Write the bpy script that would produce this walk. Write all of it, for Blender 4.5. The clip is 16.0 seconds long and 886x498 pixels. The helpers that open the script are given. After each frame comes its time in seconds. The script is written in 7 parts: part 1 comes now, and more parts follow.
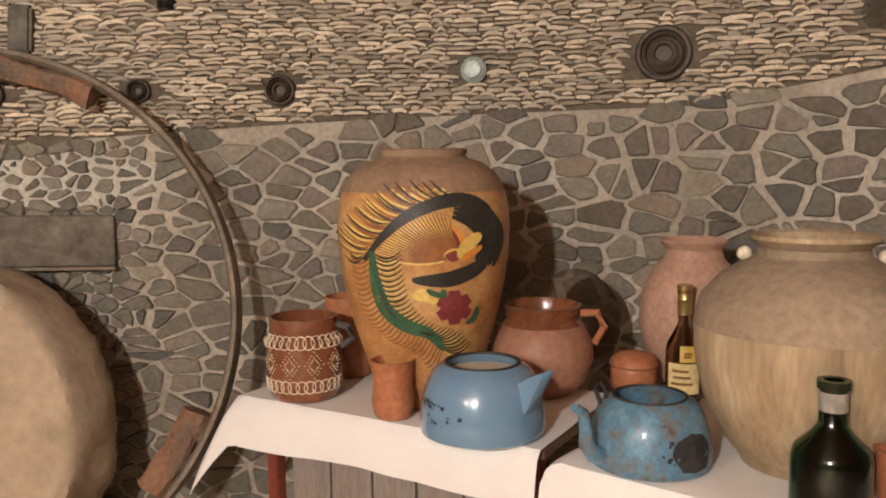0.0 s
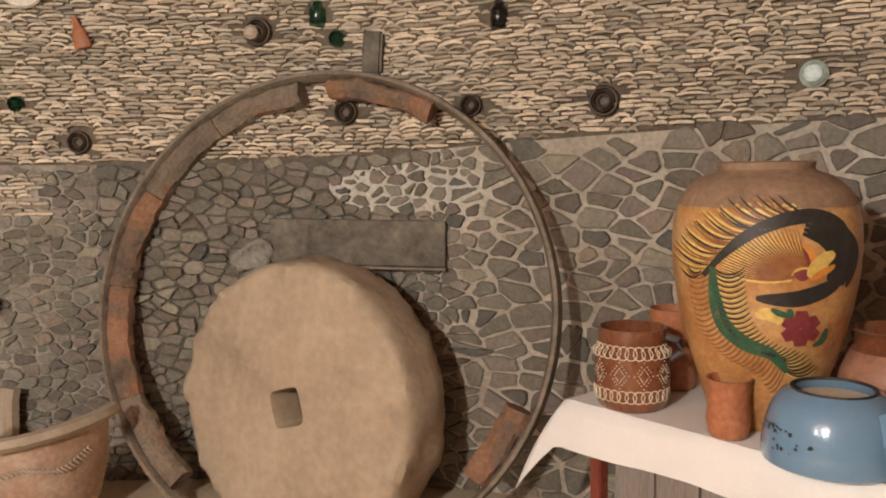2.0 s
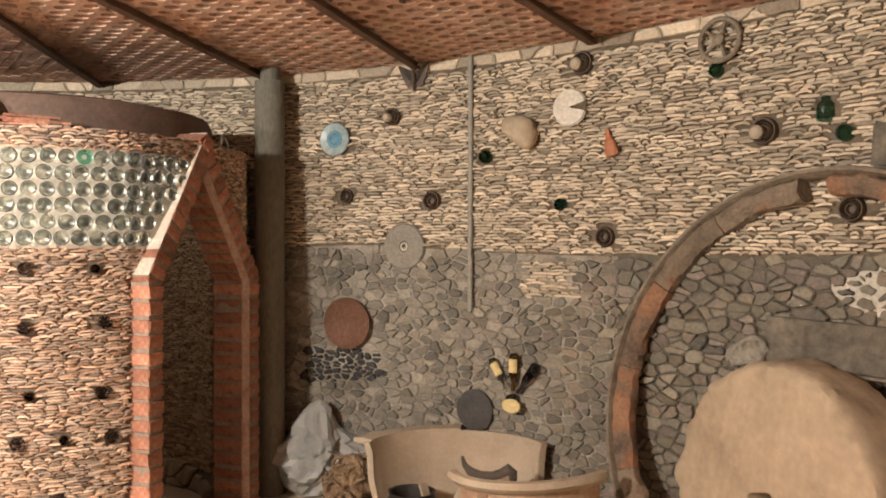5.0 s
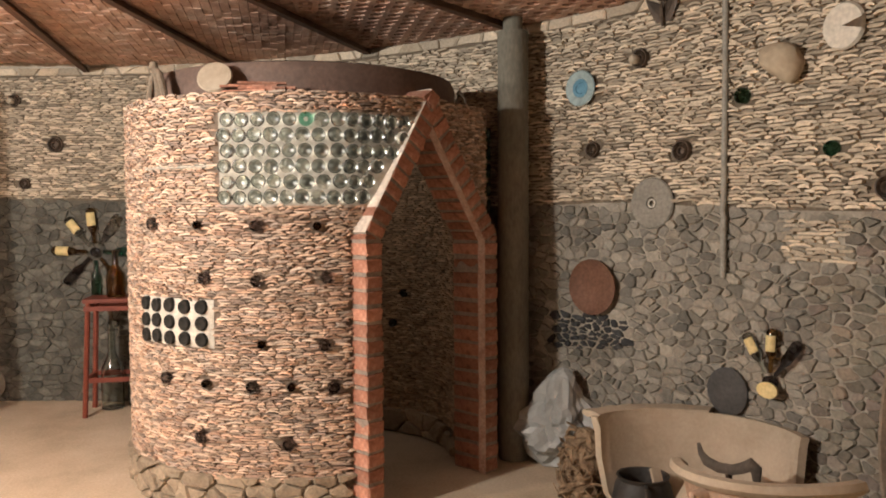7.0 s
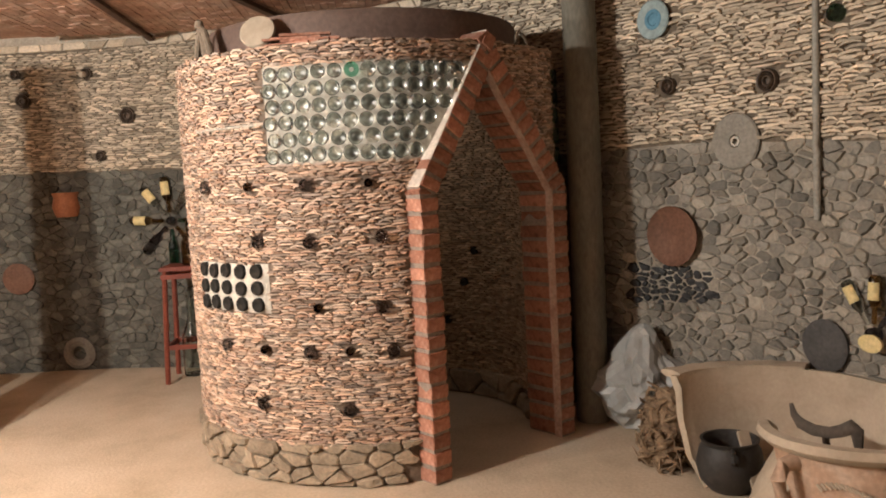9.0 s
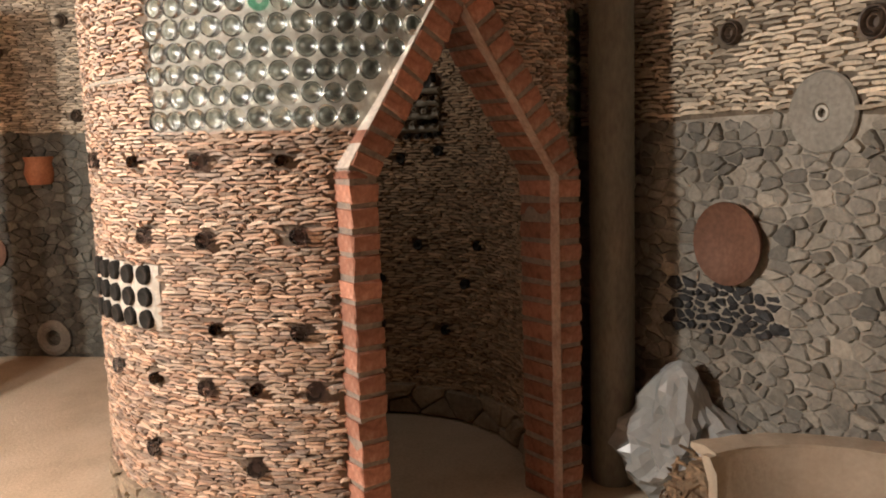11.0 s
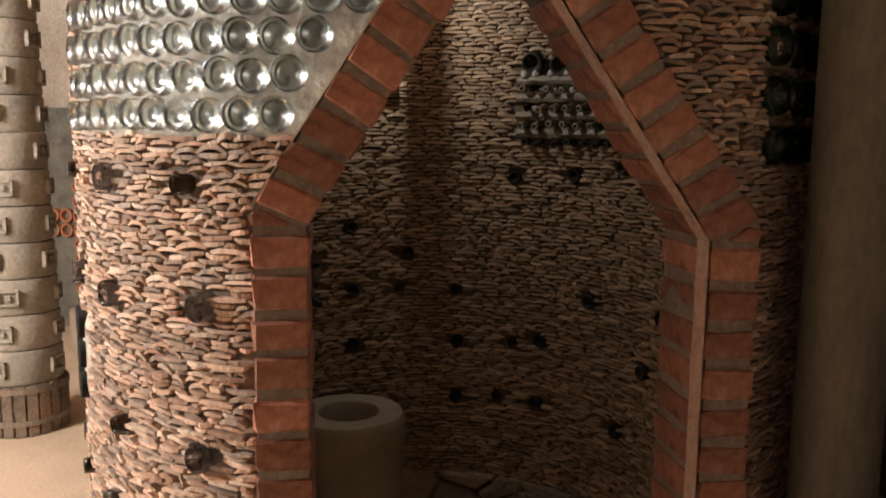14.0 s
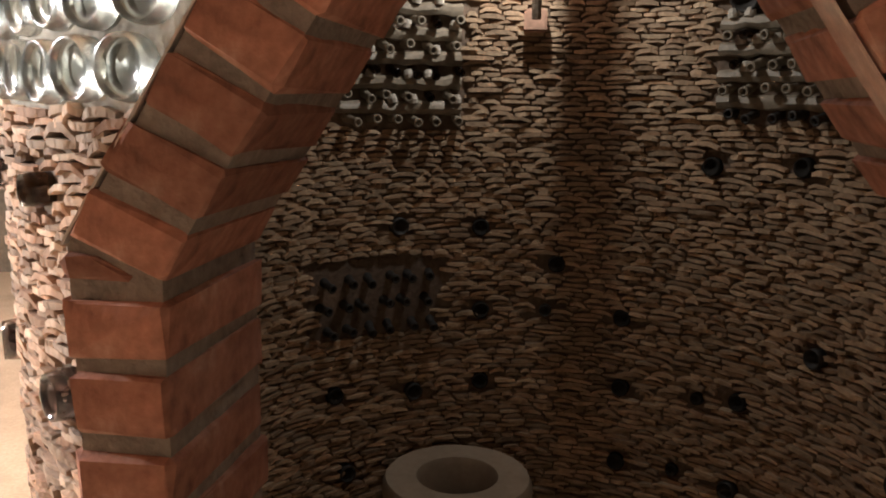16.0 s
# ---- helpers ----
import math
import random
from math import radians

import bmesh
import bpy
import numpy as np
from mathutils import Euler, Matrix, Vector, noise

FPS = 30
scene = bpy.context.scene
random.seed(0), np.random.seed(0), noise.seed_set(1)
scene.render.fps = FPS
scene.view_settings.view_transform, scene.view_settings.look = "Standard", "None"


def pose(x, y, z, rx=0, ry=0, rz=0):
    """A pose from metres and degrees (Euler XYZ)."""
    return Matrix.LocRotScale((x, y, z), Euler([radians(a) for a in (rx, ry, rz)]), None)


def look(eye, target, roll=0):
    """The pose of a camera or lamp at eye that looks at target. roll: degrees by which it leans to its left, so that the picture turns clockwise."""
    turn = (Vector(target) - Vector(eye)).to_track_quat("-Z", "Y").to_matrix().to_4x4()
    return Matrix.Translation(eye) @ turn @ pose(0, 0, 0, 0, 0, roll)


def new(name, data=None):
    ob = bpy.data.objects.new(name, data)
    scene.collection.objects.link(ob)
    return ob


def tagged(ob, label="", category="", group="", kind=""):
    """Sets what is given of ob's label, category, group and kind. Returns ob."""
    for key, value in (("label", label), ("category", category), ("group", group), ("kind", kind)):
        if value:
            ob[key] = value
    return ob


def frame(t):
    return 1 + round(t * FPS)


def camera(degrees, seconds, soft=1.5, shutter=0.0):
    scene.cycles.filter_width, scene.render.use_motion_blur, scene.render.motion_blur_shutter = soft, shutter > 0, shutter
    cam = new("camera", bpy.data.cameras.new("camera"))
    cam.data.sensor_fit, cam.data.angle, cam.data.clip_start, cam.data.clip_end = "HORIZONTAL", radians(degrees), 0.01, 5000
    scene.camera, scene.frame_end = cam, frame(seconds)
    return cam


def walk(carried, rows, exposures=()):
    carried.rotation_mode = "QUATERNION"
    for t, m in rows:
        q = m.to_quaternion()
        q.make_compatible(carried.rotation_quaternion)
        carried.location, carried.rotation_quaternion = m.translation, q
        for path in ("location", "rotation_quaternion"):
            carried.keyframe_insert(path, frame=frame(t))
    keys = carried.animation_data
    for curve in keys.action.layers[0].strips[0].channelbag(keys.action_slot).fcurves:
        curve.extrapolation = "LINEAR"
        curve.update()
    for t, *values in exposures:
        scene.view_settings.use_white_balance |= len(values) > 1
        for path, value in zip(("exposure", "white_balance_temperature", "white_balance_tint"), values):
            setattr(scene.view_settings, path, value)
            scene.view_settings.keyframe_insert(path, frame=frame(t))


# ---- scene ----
cam = camera(56.6, 16.0, soft=1.9)
PATH = [
    (0, (0.259, 0.054, 1.463), (0.506, 2.027, 1.245), -0.7),
    (0.5, (0.211, 0.051, 1.479), (0.304, 2.038, 1.265), -1.0),
    (1, (0.152, 0.037, 1.483), (0.073, 2.023, 1.263), -1.0),
    (1.5, (0.104, 0.012, 1.489), (-0.113, 1.987, 1.268), -0.8),
    (2, (0.079, -0.006, 1.51), (-0.331, 1.94, 1.299), -1.0),
    (2.5, (0.143, -0.005, 1.534), (-0.499, 1.88, 1.351), -0.2),
    (3, (0.296, -0.012, 1.568), (-0.586, 1.778, 1.425), 0.5),
    (3.5, (0.405, -0.042, 1.586), (-0.666, 1.644, 1.475), 0.3),
    (4, (0.487, -0.089, 1.622), (-0.718, 1.503, 1.52), -1.3),
    (4.5, (0.62, -0.029, 1.631), (-0.809, 1.368, 1.569), -1.5),
    (4.6, (0.669, 0.027, 1.622), (-0.813, 1.369, 1.571), -0.8),
    (4.7, (0.703, 0.062, 1.611), (-0.82, 1.358, 1.572), -0.4),
    (6.8, (0.657, 0.839, 1.557), (-1.287, 1.302, 1.477), -1.0),
    (7, (0.675, 0.909, 1.552), (-1.285, 1.296, 1.453), -0.4),
    (7.5, (0.674, 0.971, 1.538), (-1.303, 1.241, 1.402), -0.3),
    (8, (0.679, 0.986, 1.529), (-1.307, 1.172, 1.378), -0.9),
    (8.5, (0.623, 1.034, 1.515), (-1.362, 1.207, 1.348), -2.2),
    (8.7, (0.568, 1.064, 1.507), (-1.416, 1.236, 1.329), -2.8),
    (10.8, (-0.559, 1.689, 1.509), (-2.541, 1.616, 1.245), -1.9),
    (11, (-0.668, 1.74, 1.517), (-2.648, 1.653, 1.256), -1.8),
    (11.5, (-0.925, 1.959, 1.545), (-2.897, 1.797, 1.255), -1.2),
    (12, (-1.165, 2.116, 1.563), (-3.119, 1.807, 1.268), -1.1),
    (12.5, (-1.436, 2.17, 1.57), (-3.37, 1.729, 1.317), -1.7),
    (13, (-1.695, 2.253, 1.555), (-3.581, 1.631, 1.319), -2.0),
    (13.5, (-1.999, 2.392, 1.579), (-3.796, 1.556, 1.313), 0.0),
    (14, (-2.18, 2.391, 1.578), (-3.915, 1.434, 1.3), 0.6),
    (14.5, (-2.391, 2.272, 1.579), (-4.098, 1.263, 1.321), -0.2),
    (15, (-2.62, 2.196, 1.569), (-4.287, 1.121, 1.315), -0.0),
    (15.5, (-2.909, 2.21, 1.58), (-4.404, 0.912, 1.297), 1.4),
    (16, (-3.074, 2.172, 1.585), (-4.441, 0.758, 1.224), 0.6),
]
EXPOSURES = ((0, 0.12, 6250, 10), (1.5, 0.08, 6250, 10), (3, 0.2, 6250, 10), (4.3, 0.38, 6550, 10), (7, 0.05, 6300, 10), (8.5, 0.0, 6250, 10), (13.5, 0.05, 6050, 10), (16, 0.38, 5900, 10))
walk(cam, [(t, look(eye, target, roll)) for t, eye, target, roll in PATH], EXPOSURES)

# ---- world and lamps ----
world = bpy.data.worlds.new("world")
scene.world = world
world.use_nodes = True
world.node_tree.nodes["Background"].inputs[0].default_value = (0.9, 0.8, 0.7, 1)
world.node_tree.nodes["Background"].inputs[1].default_value = 0.02


def point_lamp(name, place, watts, colour, radius):
    data = bpy.data.lights.new(name, "POINT")
    data.energy, data.color, data.shadow_soft_size = watts, colour, radius
    ob = new(name, data)
    ob.location = place
    return ob


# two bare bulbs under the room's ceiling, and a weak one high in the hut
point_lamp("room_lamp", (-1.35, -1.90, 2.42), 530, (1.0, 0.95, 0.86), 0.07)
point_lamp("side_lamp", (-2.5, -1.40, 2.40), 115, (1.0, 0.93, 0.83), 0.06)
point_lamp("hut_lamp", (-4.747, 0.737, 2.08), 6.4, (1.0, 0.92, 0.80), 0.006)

# ---- plan ----
RC, RR = Vector((-0.91, -2.10, 0)), 5.71      # round room: middle and radius
CEIL = 2.70
TC, TR, TTOP = Vector((-4.502, 1.11, 0)), 1.07, 2.13   # hut: middle, outer radius, top
IC, IR = Vector((-4.33, 1.14, 0)), 0.82       # hut: inner face
DA = Vector((-3.356, 1.324, 0))               # outer foot of the door's frame
DU = Vector((-0.598, 0.8026, 0)).normalized()  # along the door
DN = Vector((0.8026, 0.598, 0)).normalized()   # out of the door
DW, DSH, DTIP, DDEEP, DT = 1.038, 1.435, 2.185, 0.25, 0.11
DSH2, DTU = 1.40, 0.49                       # the far shoulder lies lower; the tip stands off the middle
TAB0 = Vector((-0.073, 2.74, 0))              # front corner of the table
TU = Vector((0.79, -0.613, 0)).normalized()   # along its front
TV = Vector((0.613, 0.79, 0)).normalized()    # to the wall
TABZ = 0.70


# ---- materials ----
def material(name, colours, scale=6.0, rough=0.85, bump=0.3, bump_scale=45.0, vary=0.0, metal=0.0, spec=0.35, detail=6.0,
             coat=0.0, rough_vary=0.1, stretch=(1, 1, 1), hues=None, grain=1.0):
    """Two scales of noise over a few colours, fine relief, and a shade of its own for each piece."""
    m = bpy.data.materials.new(name)
    m.use_nodes = True
    nt = m.node_tree
    n, link = nt.nodes, nt.links.new
    b = n["Principled BSDF"]
    tc = n.new("ShaderNodeTexCoord")
    mp = n.new("ShaderNodeMapping")
    mp.inputs["Scale"].default_value = stretch
    link(tc.outputs["Object"], mp.inputs["Vector"])
    t1 = n.new("ShaderNodeTexNoise")
    t1.inputs["Scale"].default_value, t1.inputs["Detail"].default_value = scale, detail
    t1.inputs["Roughness"].default_value = 0.65
    link(mp.outputs[0], t1.inputs["Vector"])
    ramp = n.new("ShaderNodeValToRGB")
    els = ramp.color_ramp.elements
    k = len(colours)
    while len(els) < k:
        els.new(0.5)
    for i, c in enumerate(colours):
        els[i].position = 0.3 + 0.4 * i / max(1, k - 1)
        els[i].color = (*c, 1)
    link(t1.outputs["Fac"], ramp.inputs["Fac"])
    out = ramp.outputs["Color"]
    if vary or hues:
        geo, obi = n.new("ShaderNodeNewGeometry"), n.new("ShaderNodeObjectInfo")
        add = n.new("ShaderNodeMath")
        add.operation = "ADD"
        link(geo.outputs["Random Per Island"], add.inputs[0])
        link(obi.outputs["Random"], add.inputs[1])
        fr = n.new("ShaderNodeMath")
        fr.operation = "FRACT"
        link(add.outputs[0], fr.inputs[0])
        if hues:
            r2 = n.new("ShaderNodeValToRGB")
            r2.color_ramp.interpolation = "LINEAR"
            e2 = r2.color_ramp.elements
            while len(e2) < len(hues):
                e2.new(0.5)
            for i, c in enumerate(hues):
                e2[i].position = i / max(1, len(hues) - 1)
                e2[i].color = (*c, 1)
            link(fr.outputs[0], r2.inputs["Fac"])
            mx = n.new("ShaderNodeMix")
            mx.data_type, mx.blend_type = "RGBA", "MIX"
            mx.inputs[0].default_value = 0.62
            link(out, mx.inputs[6])
            link(r2.outputs["Color"], mx.inputs[7])
            out = mx.outputs[2]
        if vary:
            mr = n.new("ShaderNodeMapRange")
            mr.inputs[3].default_value, mr.inputs[4].default_value = 1 - vary, 1 + vary
            m7 = n.new("ShaderNodeMath")
            m7.operation, m7.inputs[1].default_value = "MULTIPLY", 7.31
            f2 = n.new("ShaderNodeMath")
            f2.operation = "FRACT"
            link(fr.outputs[0], m7.inputs[0])
            link(m7.outputs[0], f2.inputs[0])
            link(f2.outputs[0], mr.inputs[0])
            mx2 = n.new("ShaderNodeMix")
            mx2.data_type, mx2.blend_type = "RGBA", "MULTIPLY"
            mx2.inputs[0].default_value = 1.0
            link(out, mx2.inputs[6])
            link(mr.outputs[0], mx2.inputs[7])
            out = mx2.outputs[2]
    # fine grain
    t2 = n.new("ShaderNodeTexNoise")
    t2.inputs["Scale"].default_value, t2.inputs["Detail"].default_value = bump_scale, 5.0
    link(mp.outputs[0], t2.inputs["Vector"])
    g = n.new("ShaderNodeMapRange")
    g.inputs[1].default_value, g.inputs[2].default_value = 0.3, 0.7
    g.inputs[3].default_value, g.inputs[4].default_value = 1 - 0.18 * grain, 1 + 0.16 * grain
    link(t2.outputs["Fac"], g.inputs[0])
    mg = n.new("ShaderNodeMix")
    mg.data_type, mg.blend_type = "RGBA", "MULTIPLY"
    mg.inputs[0].default_value = 1.0
    link(out, mg.inputs[6])
    link(g.outputs[0], mg.inputs[7])
    link(mg.outputs[2], b.inputs["Base Color"])
    rr = n.new("ShaderNodeMapRange")
    rr.inputs[3].default_value, rr.inputs[4].default_value = max(0.03, rough - rough_vary), min(1, rough + rough_vary)
    link(t1.outputs["Fac"], rr.inputs[0])
    link(rr.outputs[0], b.inputs["Roughness"])
    b.inputs["Metallic"].default_value = metal
    b.inputs["Specular IOR Level"].default_value = spec
    b.inputs["Coat Weight"].default_value = coat
    b.inputs["Coat Roughness"].default_value = 0.12
    if bump:
        bp = n.new("ShaderNodeBump")
        bp.inputs["Strength"].default_value, bp.inputs["Distance"].default_value = bump, 0.01
        link(t2.outputs["Fac"], bp.inputs["Height"])
        link(bp.outputs[0], b.inputs["Normal"])
    return m


def glass(name, colour, rough=0.06, ior=1.45):
    m = bpy.data.materials.new(name)
    m.use_nodes = True
    b = m.node_tree.nodes["Principled BSDF"]
    b.inputs["Base Color"].default_value = (*colour, 1)
    b.inputs["Roughness"].default_value = rough
    b.inputs["Transmission Weight"].default_value = 1.0
    b.inputs["IOR"].default_value = ior
    return m


M_FLOOR = material("packed_earth", [(0.40, 0.32, 0.22), (0.50, 0.405, 0.29), (0.56, 0.465, 0.345)], 2.2, 0.9, 0.25, 60, grain=0.6)
M_MORTAR = material("wall_mortar", [(0.31, 0.26, 0.20), (0.45, 0.385, 0.305), (0.62, 0.55, 0.45)], 1.6, 0.95, 0.6, 50)
M_STONE = material("wall_stone", [(0.13, 0.115, 0.095), (0.20, 0.18, 0.15), (0.27, 0.235, 0.19)], 9, 0.85, 0.5, 55, vary=0.3,
                   hues=[(0.125, 0.118, 0.102), (0.225, 0.195, 0.14), (0.205, 0.150, 0.125), (0.17, 0.148, 0.110), (0.235, 0.172, 0.118), (0.198, 0.182, 0.138), (0.29, 0.24, 0.165)])
# paler copy of the wall stone; brighter light of its stretch partly in the colour
M_STONE2 = material("pale_lit_stone", [(0.15, 0.134, 0.112), (0.225, 0.20, 0.168), (0.30, 0.267, 0.22)], 9, 0.85, 0.5, 55, vary=0.36,
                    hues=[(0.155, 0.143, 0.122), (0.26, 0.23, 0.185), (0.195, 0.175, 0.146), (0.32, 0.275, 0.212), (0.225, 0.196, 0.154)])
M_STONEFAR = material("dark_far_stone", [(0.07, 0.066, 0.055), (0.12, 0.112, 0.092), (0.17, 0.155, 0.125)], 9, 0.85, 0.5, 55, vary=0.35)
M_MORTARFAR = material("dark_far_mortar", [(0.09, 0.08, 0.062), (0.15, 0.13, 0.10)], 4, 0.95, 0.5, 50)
M_SHARD = material("slate_flakes", [(0.34, 0.265, 0.19), (0.52, 0.42, 0.305), (0.62, 0.51, 0.375)], 10, 0.9, 0.5, 70, vary=0.42,
                   hues=[(0.42, 0.33, 0.235), (0.60, 0.49, 0.36), (0.50, 0.41, 0.315), (0.64, 0.53, 0.40), (0.44, 0.37, 0.285)])
# bed tone carries some of the shade between flakes
M_SHARDBED = material("flake_bed", [(0.10, 0.075, 0.052), (0.20, 0.155, 0.11)], 12, 0.95, 0.5, 50)
M_TILE = material("tile_sherds", [(0.30, 0.185, 0.12), (0.46, 0.31, 0.215), (0.56, 0.42, 0.31)], 11, 0.88, 0.5, 80, vary=0.42,
                  hues=[(0.48, 0.27, 0.17), (0.62, 0.45, 0.32), (0.36, 0.26, 0.20), (0.68, 0.55, 0.43), (0.25, 0.21, 0.19), (0.58, 0.35, 0.24), (0.52, 0.40, 0.30)])
# darkened too: gap shade between the hut's sherds is in this colour
M_TILEBED = material("tile_bed", [(0.11, 0.08, 0.058), (0.22, 0.16, 0.115)], 14, 0.95, 0.5, 50)
M_TILE_IN = material("tile_sherds_inside", [(0.26, 0.17, 0.115), (0.40, 0.28, 0.195), (0.50, 0.38, 0.28)], 11, 0.88, 0.4, 80, vary=0.3,
                     hues=[(0.42, 0.27, 0.155), (0.52, 0.38, 0.235), (0.37, 0.265, 0.165), (0.56, 0.43, 0.275)])
M_BRICK = material("red_brick", [(0.20, 0.088, 0.058), (0.345, 0.150, 0.095), (0.40, 0.19, 0.125), (0.44, 0.27, 0.20)], 11, 0.9, 0.4, 45, vary=0.28)
M_JOINT = material("cement_joint", [(0.22, 0.175, 0.14), (0.33, 0.27, 0.22)], 20, 0.95, 0.7, 60)
M_PALE = material("pale_mortar", [(0.46, 0.42, 0.35), (0.60, 0.55, 0.47)], 12, 0.9, 0.5, 60)
M_CONCRETE = material("concrete_pipe", [(0.13, 0.118, 0.092), (0.21, 0.188, 0.145)], 5, 0.85, 0.2, 60, stretch=(1, 1, 0.4))
M_PIPE = material("grey_conduit", [(0.25, 0.23, 0.19), (0.36, 0.33, 0.28)], 8, 0.6, 0.1, 60)
M_CEIL = material("fired_clay_ceiling", [(0.44, 0.245, 0.17), (0.56, 0.35, 0.255), (0.63, 0.46, 0.36)], 3, 0.85, 0.4, 40, vary=0.15)
M_BEAM = material("rusty_beam", [(0.10, 0.055, 0.035), (0.17, 0.095, 0.06)], 8, 0.8, 0.3, 60)
# near-black that paints the shade inside holes and bottle openings
M_DARK = material("hole_shade_black", [(0.012, 0.010, 0.008), (0.02, 0.017, 0.013)], 5, 0.9, 0.1, 40)
M_WOOD = material("weathered_wood", [(0.07, 0.052, 0.038), (0.17, 0.128, 0.09), (0.23, 0.175, 0.125), (0.27, 0.135, 0.075)], 5, 0.85, 0.8, 60, stretch=(1, 1, 1), vary=0.15)
M_WOODRED = material("reddish_wood", [(0.08, 0.055, 0.04), (0.17, 0.115, 0.08), (0.27, 0.135, 0.075), (0.32, 0.18, 0.11)], 5, 0.85, 0.8, 60, vary=0.15)
M_IRON = material("rusted_iron", [(0.14, 0.105, 0.075), (0.23, 0.18, 0.13), (0.30, 0.24, 0.175)], 8, 0.7, 0.4, 60, metal=0.1)
M_MILL = material("millstone", [(0.24, 0.185, 0.128), (0.40, 0.31, 0.215), (0.46, 0.36, 0.25), (0.50, 0.405, 0.295)], 2.0, 0.95, 0.5, 26, grain=0.5)
M_CLOTH = material("white_cloth", [(0.72, 0.69, 0.65), (0.80, 0.775, 0.74)], 4, 0.85, 0.06, 160, spec=0.2, grain=0.12)
M_BOWL = material("dull_red_clay", [(0.13, 0.062, 0.038), (0.21, 0.108, 0.068)], 6, 0.7, 0.15, 50)
M_TERRA = material("terracotta", [(0.33, 0.115, 0.05), (0.45, 0.18, 0.085)], 8, 0.5, 0.12, 60)
M_GLAZE = material("glazed_brown_clay", [(0.15, 0.05, 0.022), (0.24, 0.085, 0.036)], 6, 0.28, 0.06, 50, coat=0.7)
M_PINK = material("pink_clay", [(0.40, 0.23, 0.155), (0.50, 0.31, 0.22)], 6, 0.85, 0.2, 60)
M_JAR = material("stained_clay_jar", [(0.22, 0.15, 0.085), (0.35, 0.255, 0.15), (0.48, 0.385, 0.25)], 5, 0.7, 0.2, 50, stretch=(1.6, 1.6, 0.22))
M_CLAYGREY = material("dusty_clay", [(0.33, 0.265, 0.19), (0.42, 0.34, 0.25), (0.47, 0.39, 0.295)], 3, 0.92, 0.15, 50, grain=0.35)
M_BLUE = material("blue_enamel", [(0.135, 0.235, 0.34), (0.15, 0.255, 0.37)], 3, 0.2, 0.0, 60, coat=0.8, grain=0.15)
M_CHIP = material("chipped_enamel_black", [(0.018, 0.018, 0.02), (0.05, 0.045, 0.04)], 20, 0.6, 0.3, 60)
M_BLACK = material("black_clay", [(0.02, 0.018, 0.016), (0.045, 0.04, 0.035)], 8, 0.6, 0.2, 50)
M_PLATE = material("stone_plaque", [(0.06, 0.052, 0.04), (0.15, 0.128, 0.098), (0.22, 0.19, 0.148)], 8, 0.8, 0.4, 40)
M_GREYDISC = material("grey_stone_disc", [(0.22, 0.20, 0.165), (0.31, 0.28, 0.235)], 9, 0.9, 0.4, 50)
M_WHITE = material("white_ceramic", [(0.62, 0.55, 0.45), (0.70, 0.63, 0.53)], 5, 0.35, 0.05, 40, coat=0.3)
M_CREAM = material("cream_paint", [(0.70, 0.58, 0.42), (0.78, 0.67, 0.5)], 30, 0.6, 0.1, 60)
M_LABEL = material("label_paper", [(0.62, 0.48, 0.20), (0.72, 0.58, 0.30)], 12, 0.7, 0.05, 60)
M_GOLD = material("brass_cap", [(0.42, 0.29, 0.11), (0.55, 0.40, 0.17)], 12, 0.35, 0.05, 60, metal=0.8)
M_BAG = material("grey_plastic_bag", [(0.30, 0.30, 0.28), (0.46, 0.46, 0.44)], 3, 0.26, 0.0, 30, grain=0.2)
M_FIBRE = material("dry_fibrous_root", [(0.10, 0.06, 0.035), (0.22, 0.145, 0.085), (0.34, 0.24, 0.15)], 14, 0.95, 1.0, 60)
M_PLASTER = material("brown_plaster", [(0.16, 0.115, 0.075), (0.24, 0.18, 0.12)], 5, 0.9, 0.4, 40)
M_STOOL = material("red_brown_paint", [(0.16, 0.035, 0.02), (0.23, 0.055, 0.03)], 9, 0.5, 0.1, 60)
M_ROOMPLAIN = material("plain_wall", [(0.12, 0.095, 0.07), (0.20, 0.16, 0.115)], 2, 0.95, 0.5, 30)
M_TOTEM = material("grey_carved_stone", [(0.24, 0.21, 0.165), (0.36, 0.32, 0.255)], 6, 0.9, 0.4, 50, vary=0.1)
M_MAUVE = material("grey_planks", [(0.20, 0.165, 0.14), (0.30, 0.25, 0.21)], 6, 0.85, 0.3, 40, stretch=(4, 4, 0.5))
G_CLEAR = glass("clear_glass", (0.90, 0.94, 0.90), 0.10)
G_GREEN = glass("green_glass", (0.06, 0.30, 0.17), 0.1)
G_DKGREEN = glass("dark_green_glass", (0.05, 0.16, 0.07), 0.1)
G_BROWN = glass("brown_glass", (0.10, 0.055, 0.03), 0.1)
G_BLUE = glass("pale_blue_glass", (0.45, 0.72, 0.80), 0.12)
G_PURPLE = glass("smoky_glass", (0.12, 0.11, 0.13), 0.1)
G_SMOKE = glass("pale_smoky_glass", (0.50, 0.46, 0.48), 0.08)
G_AMBER = glass("amber_glass", (0.45, 0.25, 0.08), 0.08)


# ---- mesh helpers ----
def mesh_of(name, verts, faces, mat, smooth=False):
    me = bpy.data.meshes.new(name)
    me.from_pydata([tuple(v) for v in verts], [], faces)
    me.materials.append(mat)
    if smooth:
        me.polygons.foreach_set("use_smooth", [True] * len(me.polygons))
    me.update()
    return me


